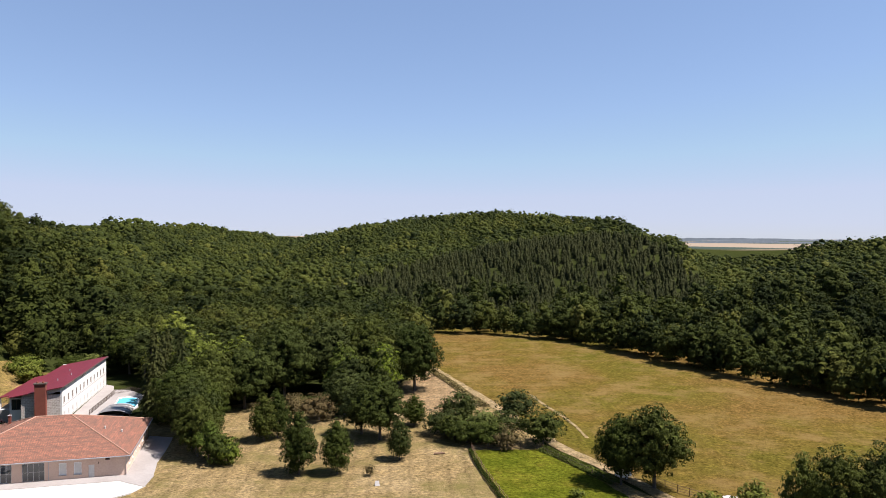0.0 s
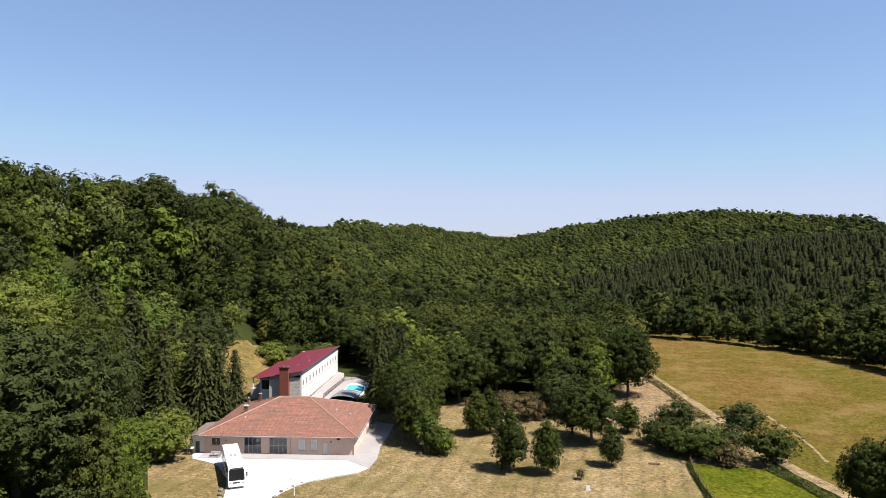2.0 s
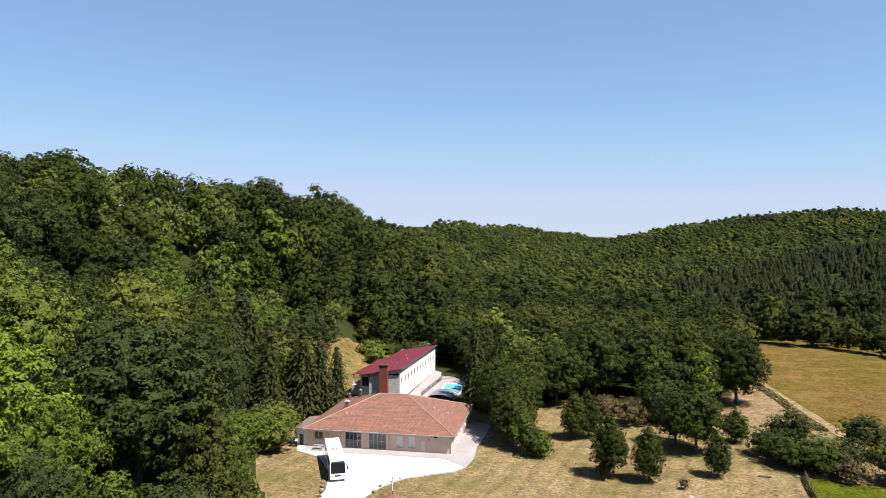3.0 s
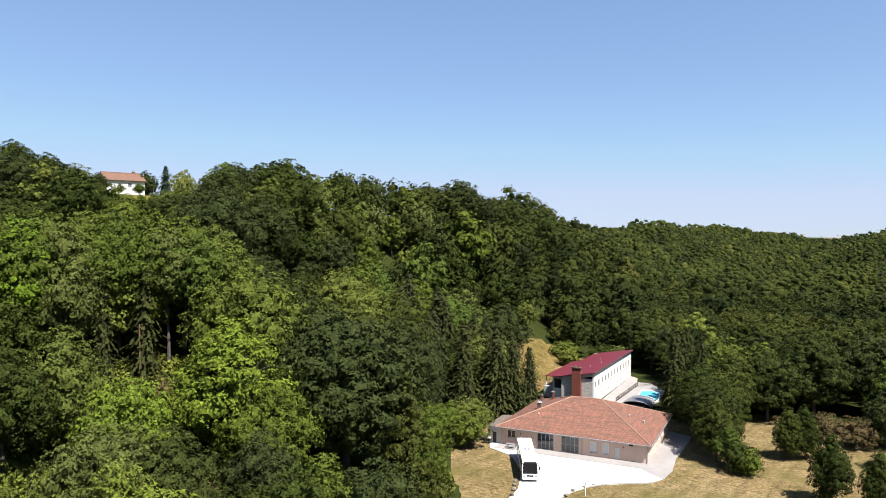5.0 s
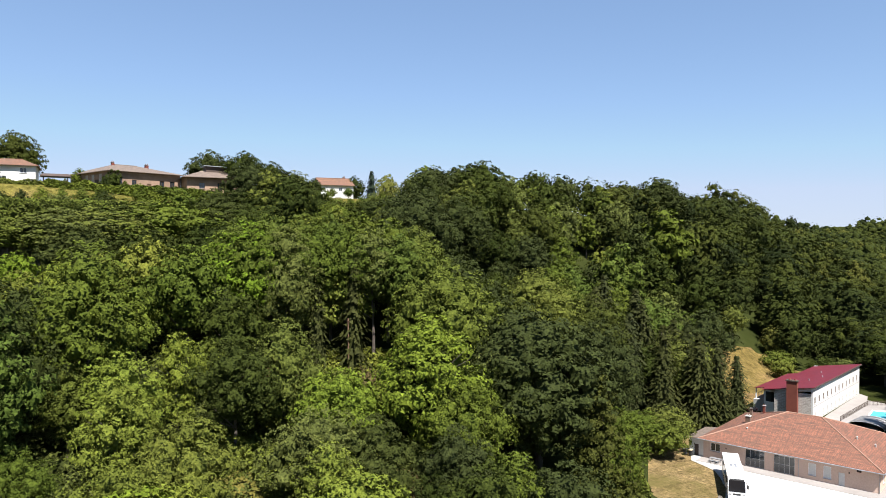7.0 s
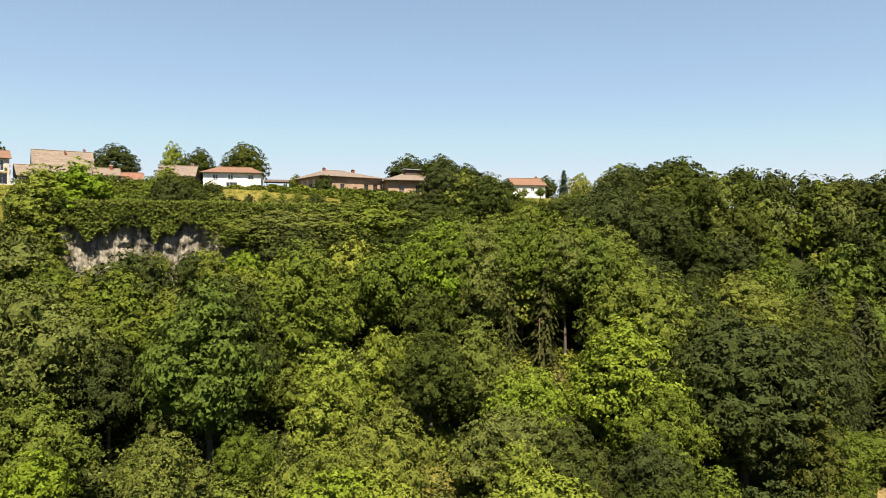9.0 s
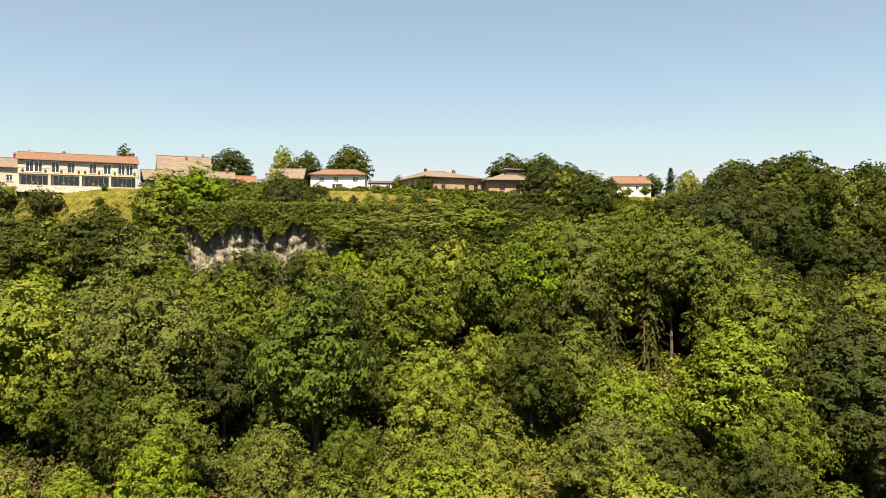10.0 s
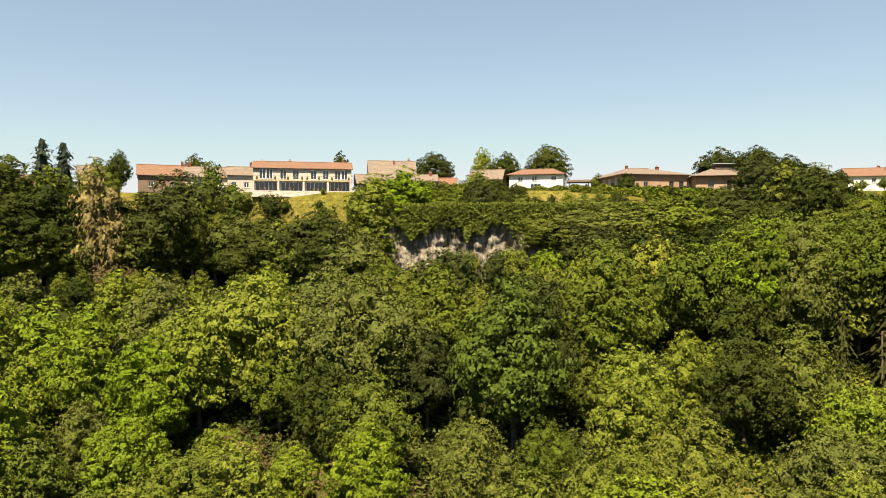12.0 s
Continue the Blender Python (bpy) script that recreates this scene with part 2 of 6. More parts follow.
def streaked_rock(nt, b):
    """Pale limestone with dark runs of water down it and cracks across."""
    p = coords(nt, True)
    mp = nt.nodes.new("ShaderNodeMapping")
    mp.inputs["Scale"].default_value = (1.0, 1.0, 0.16)
    nt.links.new(p, mp.inputs["Vector"])
    runs = noise_tex(nt, mp.outputs["Vector"], 0.7, 6, 0.7)
    c = ramp(nt, runs, [(0.38, (0.04, 0.036, 0.032)), (0.48, (0.15, 0.13, 0.1)), (0.62, (0.235, 0.208, 0.165))])
    grain = noise_tex(nt, p, 1.6, 7, 0.75)
    c = blend(nt, 0.7, c, ramp(nt, grain, [(0.36, (0.2, 0.2, 0.2)), (0.5, (0.5, 0.5, 0.5)), (0.64, (0.72, 0.7, 0.66))]), "OVERLAY")
    nt.links.new(c, b.inputs["Base Color"])
    bump(nt, b, grain, 0.9, 0.5)


M["limestone"] = mat("limestone", streaked_rock, 0.95)


def rubble(nt, b):
    p = coords(nt)
    br = node(nt, "TexBrick", Scale=1.0, **{"Mortar Size": 0.04, "Brick Width": 0.7, "Row Height": 0.35, "Color1": (0.284, 0.250, 0.223, 1), "Color2": (0.385, 0.347, 0.307, 1), "Mortar": (0.460, 0.420, 0.369, 1)})
    nt.links.new(nt.nodes.new("ShaderNodeTexCoord").outputs["UV"], br.inputs["Vector"])
    c = blend(nt, 0.5, br.outputs["Color"], ramp(nt, noise_tex(nt, p, 3, 5), [(0.3, (0.3, 0.3, 0.3)), (0.7, (0.7, 0.7, 0.7))]), "OVERLAY")
    nt.links.new(c, b.inputs["Base Color"])
    bump(nt, b, br.outputs["Fac"], -0.5, 0.04)


M["rubble"] = mat("rubble", rubble, 0.9)


def glassy(nt, b):
    b.inputs["Base Color"].default_value = (0.02, 0.025, 0.03, 1)
    b.inputs["Specular IOR Level"].default_value = 0.8
    p = noise_tex(nt, coords(nt), 0.8, 2)
    bump(nt, b, p, 0.05, 0.02)


M["glass"] = mat("glass", glassy, 0.06)


def dark_glass(nt, b):
    b.inputs["Base Color"].default_value = (0.01, 0.01, 0.012, 1)
    b.inputs["Specular IOR Level"].default_value = 0.25
    bump(nt, b, noise_tex(nt, coords(nt), 0.6, 2), 0.05, 0.02)


M["dark_glass"] = mat("dark_glass", dark_glass, 0.12)


def pool_water(nt, b):
    p = coords(nt, True)
    b.inputs["Base Color"].default_value = (0.1, 0.42, 0.52, 1)
    bump(nt, b, noise_tex(nt, p, 1.5, 3), 0.3, 0.03)


M["pool_water"] = mat("pool_water", pool_water, 0.08)


def far_country(nt, b):
    """Woodland floor near by; corn fields and woods on the plain far off."""
    p = coords(nt, True)
    ln = nt.nodes.new("ShaderNodeVectorMath")
    ln.operation = "LENGTH"
    nt.links.new(p, ln.inputs[0])
    mr = node(nt, "MapRange", **{"From Min": 1150.0, "From Max": 1350.0})
    nt.links.new(ln.outputs["Value"], mr.inputs["Value"])
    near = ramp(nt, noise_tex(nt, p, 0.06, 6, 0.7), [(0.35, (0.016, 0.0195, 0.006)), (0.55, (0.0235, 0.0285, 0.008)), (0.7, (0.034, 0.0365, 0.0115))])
    v = node(nt, "TexVoronoi", Scale=0.0022)
    nt.links.new(p, v.inputs["Vector"])
    sep = nt.nodes.new("ShaderNodeSeparateColor")
    nt.links.new(v.outputs["Color"], sep.inputs[0])
    # last two stops are woods, blued in colour to stand for distance haze
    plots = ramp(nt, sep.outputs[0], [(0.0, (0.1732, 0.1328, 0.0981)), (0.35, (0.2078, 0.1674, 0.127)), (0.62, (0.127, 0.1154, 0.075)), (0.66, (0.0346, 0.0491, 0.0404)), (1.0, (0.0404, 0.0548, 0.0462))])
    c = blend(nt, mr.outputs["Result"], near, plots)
    nt.links.new(c, b.inputs["Base Color"])
    bump(nt, b, noise_tex(nt, p, 1.5, 5), 0.5, 0.2)
    b.inputs["Specular IOR Level"].default_value = 0.0


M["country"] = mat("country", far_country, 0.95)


# ---- building helpers ----
def mesh_of(name, verts, faces, material, smooth=False):
    me = bpy.data.meshes.new(name)
    me.from_pydata(verts, [], faces)
    me.materials.append(material)
    if smooth:
        me.shade_smooth()
    return me


def box_uv(me):
    """Lengths in metres along each face, so that courses run level."""
    uv = me.uv_layers.new(name="UVMap")
    for f in me.polygons:
        n = f.normal
        if abs(n.z) > 0.97:
            a, b = Vector((1, 0, 0)), Vector((0, 1, 0))
        else:
            a = Vector((-n.y, n.x, 0)).normalized()
            b = n.cross(a)
        for li in f.loop_indices:
            co = me.vertices[me.loops[li].vertex_index].co
            uv.data[li].uv = (co.dot(a), co.dot(b))


def part(name, bm, material, parent=None, label="", at=None, smooth=False, bevel=0.0):
    if bevel:
        es = [e for e in bm.edges if len(e.link_faces) == 2 and e.calc_face_angle(0) > 0.6]
        bmesh.ops.bevel(bm, geom=es, offset=bevel, segments=2, affect="EDGES", clamp_overlap=True)
    me = bpy.data.meshes.new(name)
    bm.normal_update()
    bm.to_mesh(me)
    bm.free()
    me.materials.append(material)
    if smooth:
        me.shade_smooth()
    box_uv(me)
    ob = new(name, me)
    if at is not None:
        ob.matrix_basis = at
    if parent is not None:
        ob.parent = parent
    if label:
        ob["label"] = label
    return ob


def thing(name, m, label, category, group="", kind=""):
    ob = new(name)
    ob.empty_display_size = 0.5
    ob.matrix_basis = m
    return tagged(ob, label, category, group, kind)


def box(x0, x1, y0, y1, z0, z1, bm=None):
    bm = bm or bmesh.new()
    vs = [bm.verts.new((x, y, z)) for z in (z0, z1) for y in (y0, y1) for x in (x0, x1)]
    for f in ((0, 2, 3, 1), (4, 5, 7, 6), (0, 1, 5, 4), (1, 3, 7, 5), (3, 2, 6, 7), (2, 0, 4, 6)):
        bm.faces.new([vs[i] for i in f])
    return bm


def tube(a, b, r0, r1, sides=8, bm=None):
    """A tapered rod from a to b."""
    bm = bm or bmesh.new()
    a, b = Vector(a), Vector(b)
    q = (b - a).to_track_quat("Z", "Y")
    rings = []
    for c, r in ((a, r0), (b, r1)):
        rings.append([bm.verts.new(c + q @ Vector((r * math.cos(2 * math.pi * i / sides), r * math.sin(2 * math.pi * i / sides), 0))) for i in range(sides)])
    for i in range(sides):
        j = (i + 1) % sides
        bm.faces.new((rings[0][i], rings[0][j], rings[1][j], rings[1][i]))
    bm.faces.new(rings[1])
    bm.faces.new(rings[0][::-1])
    return bm


def prism(poly, z0, z1, bm=None):
    """An upright solid over a plan given as (x, y) corners."""
    bm = bm or bmesh.new()
    lo = [bm.verts.new((x, y, z0)) for x, y in poly]
    hi = [bm.verts.new((x, y, z1)) for x, y in poly]
    bm.faces.new(hi)
    bm.faces.new(lo[::-1])
    for i in range(len(poly)):
        j = (i + 1) % len(poly)
        bm.faces.new((lo[i], lo[j], hi[j], hi[i]))
    bmesh.ops.recalc_face_normals(bm, faces=bm.faces[:])
    return bm


def wall_bm(length, height, thick, holes):
    """A wall along x from 0, its outer face at y = 0, with holes (x0, x1, z0, z1) right through it."""
    bm = bmesh.new()
    xs = sorted({0.0, float(length), *(h[0] for h in holes), *(h[1] for h in holes)})
    zs = sorted({0.0, float(height), *(h[2] for h in holes), *(h[3] for h in holes)})
    solid = {}
    for i in range(len(xs) - 1):
        for k in range(len(zs) - 1):
            cx, cz = (xs[i] + xs[i + 1]) / 2, (zs[k] + zs[k + 1]) / 2
            solid[i, k] = not any(h[0] < cx < h[1] and h[2] < cz < h[3] for h in holes)
    q = lambda *p: bm.faces.new([bm.verts.new(v) for v in p])
    for (i, k), s in solid.items():
        if not s:
            continue
        a, b, c, d = xs[i], xs[i + 1], zs[k], zs[k + 1]
        q((a, 0, c), (b, 0, c), (b, 0, d), (a, 0, d))
        q((b, thick, c), (a, thick, c), (a, thick, d), (b, thick, d))
        if not solid.get((i - 1, k)):
            q((a, thick, c), (a, 0, c), (a, 0, d), (a, thick, d))
        if not solid.get((i + 1, k)):
            q((b, 0, c), (b, thick, c), (b, thick, d), (b, 0, d))
        if not solid.get((i, k - 1)):
            q((a, thick, c), (b, thick, c), (b, 0, c), (a, 0, c))
        if not solid.get((i, k + 1)):
            q((a, 0, d), (b, 0, d), (b, thick, d), (a, thick, d))
    bmesh.ops.remove_doubles(bm, verts=bm.verts[:], dist=0.001)
    return bm


def window(parent, m, w, h, cols=2, rows=1, frame_mat=None, sill=True, pane_mat=None, name="window"):
    """A window with frame, bars, pane and sill, its outer face at y = 0.1 of the pose m (x along the wall, y inwards)."""
    fm = frame_mat or M["white_paint"]
    t = 0.07
    bm = bmesh.new()
    for x0, x1, z0, z1 in ((0, t, 0, h), (w - t, w, 0, h), (t, w - t, 0, t), (t, w - t, h - t, h)):
        box(x0, x1, 0.1, 0.18, z0, z1, bm)
    win = part(name, bm, fm, parent, at=m)
    for i in range(1, cols):
        part("bar", box(w * i / cols - 0.03, w * i / cols + 0.03, 0.105, 0.175, t, h - t), fm, win)
    for k in range(1, rows):
        part("crossbar", box(t, w - t, 0.11, 0.17, h * k / rows - 0.025, h * k / rows + 0.025), fm, win)
    part("pane", box(t * 0.5, w - t * 0.5, 0.135, 0.15, t * 0.5, h - t * 0.5), pane_mat or M["glass"], win)
    if sill:
        part("sill", box(-0.08, w + 0.08, -0.1, 0.1, -0.08, -0.01), M["concrete"], win)
    return win


def inside(x, y, poly):
    """Which of the points (arrays) lie in a plan of corners."""
    x, y = np.asarray(x, float), np.asarray(y, float)
    hit = np.zeros(x.shape, bool)
    for (ax, ay), (bx, by) in zip(poly, poly[1:] + poly[:1]):
        hit ^= ((ay > y) != (by > y)) & (x < (bx - ax) * (y - ay) / (by - ay + 1e-9) + ax)
    return hit


def toward(az, r):
    """The plan point r metres from the lookout, az degrees to the left of north."""
    return -r * math.sin(radians(az)), r * math.cos(radians(az))


def step(a, b, v):
    t = np.clip((v - a) / (b - a), 0, 1)
    return t * t * (3 - 2 * t)

# ---- the lie of the land ----
# Northern hills: bearing, distance of the crest, height of its ground
HILLS = [(-60, 600, 36), (-40, 600, 34), (-33, 600, 32), (-28, 650, 27), (-25.5, 680, 15), (-23, 700, 11), (-20.5, 680, 12), (-18.5, 620, 22), (-13.8, 720, 41), (-4.4, 800, 54),
         (2, 850, 50), (6.6, 900, 43), (12, 1000, 27), (14, 1100, 28), (19, 950, 45), (22, 800, 46), (23.6, 650, 46), (28, 520, 49), (33, 420, 46), (40, 320, 45), (55, 320, 48), (75, 400, 48)]
HA, HR, HZ = (np.array(c, float) for c in zip(*HILLS))
HZ = HZ + np.interp(HA, [-27, -24, -19, -16, 0, 8, 13, 26], [3.2, 4, 9, 12, 9.5, 8, 3.2, 3.2]) * (HA < 26)
# The western slope: foot and brow by northing
SLOPE_Y = np.array([-120, -60, 0, 50, 80, 105, 150, 200, 260, 330, 450], float)
FOOT_X = np.array([-40, -34, -32, -44, -66, -90, -106, -116, -128, -150, -190], float)
BROW_X = np.array([-138, -146, -146, -152, -156, -158, -164, -170, -186, -210, -250], float)
BROW_Z = np.array([46, 46, 46, 46, 46, 46, 45, 43, 42, 40, 36], float)


def land(x, y):
    """The height of the ground."""
    x, y = np.asarray(x, float), np.asarray(y, float)
    r, az = np.hypot(x, y) + 1e-6, np.degrees(np.arctan2(-x, y))
    rc, zc = np.interp(az, HA, HR), np.interp(az, HA, HZ)
    foot = np.interp(az, [-60, -33, -22, -10, 0, 10, 25, 40], [170, 195, 215, 275, 300, 290, 260, 230])
    up = zc * step(foot, rc, r) * (np.clip((r - foot) / (rc - foot), 0, 1) * 0.35 + 0.65)
    up = up * (1 + 0.2 * step(330, 520, r) * (np.sin(x * 0.017 + 0.6 * np.sin(y * 0.011)) * np.sin(y * 0.014 + 1.3)) * step(rc + 40, rc - 120, r))
    # the planted spur before the main hill, and the fold behind it
    spur = step(-27, -17, az) * step(14, 5, az)
    up = up + spur * (9.0 * np.exp(-((r - 480) / 75) ** 2) - 7.0 * np.exp(-((r - 620) / 50) ** 2))
    # a nearer ridge that runs down from the western slope, and the hollow behind it
    rr = np.interp(az, [8, 14, 20, 26, 34], [560, 500, 450, 410, 380])
    arm = step(6, 13, az) * step(44, 36, az)
    up = up + arm * (8.0 * np.exp(-((r - rr) / 55) ** 2) - 11.0 * np.exp(-((r - rr - 115) / 55) ** 2))
    down = step(rc + 60, rc + 700, r)
    north = up * (1 - down) + 18 * down
    fx, bx, bz = np.interp(y, SLOPE_Y, FOOT_X), np.interp(y, SLOPE_Y, BROW_X), np.interp(y, SLOPE_Y, BROW_Z)
    s = np.clip((fx - x) / (fx - bx), 0, 1.0)
    bank = 15 * step(78, 35, y)
    west = (bz - bank) * (0.45 * s + 0.55 * step(0, 1, s)) + bank * step(-1, 6, bx - x) + 4.2 * step(4, 13, bx - x)
    west = np.where(az > 140, west * step(200, 140, az), west)
    z = np.where(x < 0, np.maximum(west, north * (az < 80)), north)
    return np.where(np.abs(az) > 100, np.where(x < -20, west, 0.0), z)


def ground_sheet():
    rings = np.concatenate([[0.02], np.arange(6, 330, 4.0), np.geomspace(332, 1300, 60), np.geomspace(1350, 4900, 18)])
    angs = np.concatenate([np.arange(-60, 140, 1.0), np.arange(140, 300, 4.0)])
    a = np.radians(angs)
    x, y = -np.outer(rings, np.sin(a)), np.outer(rings, np.cos(a))
    z = land(x, y)
    n, m = len(rings), len(angs)
    v = np.stack([x, y, z], -1).reshape(-1, 3)
    i, j = np.meshgrid(np.arange(n - 1), np.arange(m), indexing="ij")
    k = (j + 1) % m
    f = np.stack([i * m + j, i * m + k, (i + 1) * m + k, (i + 1) * m + j], -1).reshape(-1, 4)
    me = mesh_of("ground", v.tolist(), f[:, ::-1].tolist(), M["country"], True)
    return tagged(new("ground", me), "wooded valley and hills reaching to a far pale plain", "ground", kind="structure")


ground_sheet()


def laid(name, poly, lift, material, label, category, rough=0.0, seg=0, drape=False):
    """A sheet of turf or gravel over the ground, with a real edge."""
    bm = bmesh.new()
    pts = []
    rnd = random.Random(name)
    for (ax, ay), (bx, by) in zip(poly, poly[1:] + poly[:1]):
        n = max(1, int(math.hypot(bx - ax, by - ay) / seg)) if seg else 1
        for i in range(n):
            t = i / n
            pts.append((ax + (bx - ax) * t + rnd.uniform(-rough, rough), ay + (by - ay) * t + rnd.uniform(-rough, rough)))
    if not drape:
        prism(pts, lift - 0.4, lift, bm)
        bmesh.ops.triangulate(bm, faces=[f for f in bm.faces if len(f.verts) > 4])
    else:
        xs, ys = [p[0] for p in pts], [p[1] for p in pts]
        g = 2.0
        gx, gy = np.meshgrid(np.arange(min(xs), max(xs) + g, g), np.arange(min(ys), max(ys) + g, g))
        z = land(gx, gy) + lift
        keep = inside(gx, gy, pts)
        vs = {}
        for i in range(gx.shape[0]):
            for j in range(gx.shape[1]):
                vs[i, j] = bm.verts.new((gx[i, j], gy[i, j], z[i, j]))
        for i in range(gx.shape[0] - 1):
            for j in range(gx.shape[1] - 1):
                if keep[i, j] or keep[i + 1, j + 1]:
                    bm.faces.new((vs[i, j], vs[i, j + 1], vs[i + 1, j + 1], vs[i + 1, j]))
        for v in [v for v in bm.verts if not v.link_faces]:
            bm.verts.remove(v)
    ob = part(name, bm, material)
    return tagged(ob, label, category, kind="structure")


MEADOW = [(-88, 92), (-92, 112), (-84, 132), (-70, 142), (-62, 152), (-47, 168), (-36, 168), (-24, 156), (-16, 160), (-12, 190), (-3.5, 212), (4, 186), (11, 164), (20, 132), (28, 116), (36, 98), (52, 60), (30, 40), (-20, 45), (-50, 62), (-70, 80)]
FIELD = [(-2, 212), (8, 178), (14, 160), (23, 131), (30, 117), (40, 98), (58, 60), (110, 40), (172, 84), (153, 127), (121, 170), (110, 190), (97, 209), (81, 243), (59, 282), (28, 304), (-8, 312), (-24, 260), (-12, 230)]
LOT = [(-63.5, 92), (-61, 84), (-52, 80), (-56.0, 90), (-56.0, 96), (-55.2, 100), (-54.3, 101.8), (-51.2, 105.4), (-48.4, 108.4), (-47.6, 111.5), (-49.6, 114.8), (-53, 116), (-79, 109.4), (-83, 110.5), (-80, 106.5), (-74, 105), (-68, 99.5)]
laid("meadow", MEADOW, 0.06, M["meadow"], "sun-dried mown meadow with faint tractor lines", "meadow", 0.8, 4)
laid("hay_field", FIELD, 0.10, M["field"], "wide sloping field of dry yellow grass", "field", 0.7, 4)
laid("hay_strip", [(-12, 168), (-3, 158), (3, 160), (9, 166), (3, 188), (-3.4, 209), (-10, 192)], 0.12, M["hay"], "pale bare strip of freshly cut hay", "hay", 0.6, 3)
laid("yard", LOT, 0.12, M["gravel"], "bright white gravel yard in front of the house", "yard", 0.12, 2)
laid("pavement", [(-53.2, 114), (-49.5, 112), (-47.6, 111), (-48.2, 116), (-50.4, 123), (-51.8, 131), (-53.6, 138.5), (-58.6, 139.4)], 0.16, M["paving"], "grey paved path along the house wall", "pavement", 0.05, 2)
laid("terrace", [(-79.9, 109.7), (-53, 116.6), (-52.4, 113.9), (-79.3, 107.0)], 0.17, M["paving"], "grey paved strip along the house front", "pavement", 0.03, 3)
laid("track", [(-4.4, 214), (-2.6, 214), (9.2, 178), (14.8, 160), (23.6, 131.5), (30.6, 117.5), (36, 105), (33.6, 104), (28.4, 116.5), (21.4, 130.5), (12.6, 159), (7, 177)], 0.16, M["track"], "pale earth farm track beside the field", "track", 0.25, 2)
laid("footpath", [(21.6, 176), (22.2, 176), (24.6, 164), (27, 154), (28.2, 146), (28.8, 138), (28.1, 138), (27.5, 146), (26.2, 154), (23.8, 164)], 0.17, M["track"], "narrow trodden path across the field", "path", 0.1, 2)
laid("green_plot", [(5.6, 130), (17.6, 130.4), (23.6, 119), (28, 108), (31, 98), (12, 96), (9.3, 106), (7, 116)], 0.14, M["green_plot"], "fenced plot of lush green grass", "lawn", 0.3, 2)
laid("hill_lawn", [(-96, 148), (-104, 150), (-118, 168), (-126, 190), (-122, 204), (-108, 200), (-96, 192), (-94, 170)], 0.3, M["hill_grass"], "sloping dry lawn behind the long building", "lawn", 0, 0, True)
laid("village_green", [(-149, -110), (-240, -110), (-240, 110), (-158, 110), (-152, 60), (-148, 10), (-147, -40)], 0.3, M["lawn"], "short sunlit grass on the village plateau", "lawn", 0, 0, True)
laid("glade", [toward(69.8, 76), toward(75.4, 76), toward(75.4, 88), toward(69.8, 88)], 0.3, M["lawn"], "small sunny patch of grass among the trees", "lawn", 0, 0, True)


# ---- trees ----
def lump_core(rnd, cs, rs, shrink, rough, under, fineness):
    """The shaded inside of a crown: uneven solid lumps with their hidden faces taken out."""
    bm = bmesh.new()
    bmesh.ops.create_icosphere(bm, subdivisions=fineness, radius=1.0)
    base = np.array([v.co[:] for v in bm.verts])
    tri = np.array([[v.index for v in f.verts] for f in bm.faces])
    bm.free()
    nr = np.random.RandomState(rnd.randrange(10 ** 6))
    vs, fs, n = [], [], 0
    for i, (c, r) in enumerate(zip(cs, rs)):
        v = c + base * (r * shrink * (1 + nr.uniform(-rough, rough, len(base))))[:, None]
        mid = v[tri].mean(axis=1)
        d = np.linalg.norm(mid[:, None] - cs[None], axis=2) / (rs[None] * shrink)
        d[:, i] = 9.0
        ok = (d.min(axis=1) > 0.85) & (base[tri].mean(axis=1)[:, 2] > under)
        used, inv = np.unique(tri[ok], return_inverse=True)
        vs.append(v[used])
        fs.append(inv.reshape(-1, 3) + n)
        n += len(used)
    return np.concatenate(vs), np.concatenate(fs)


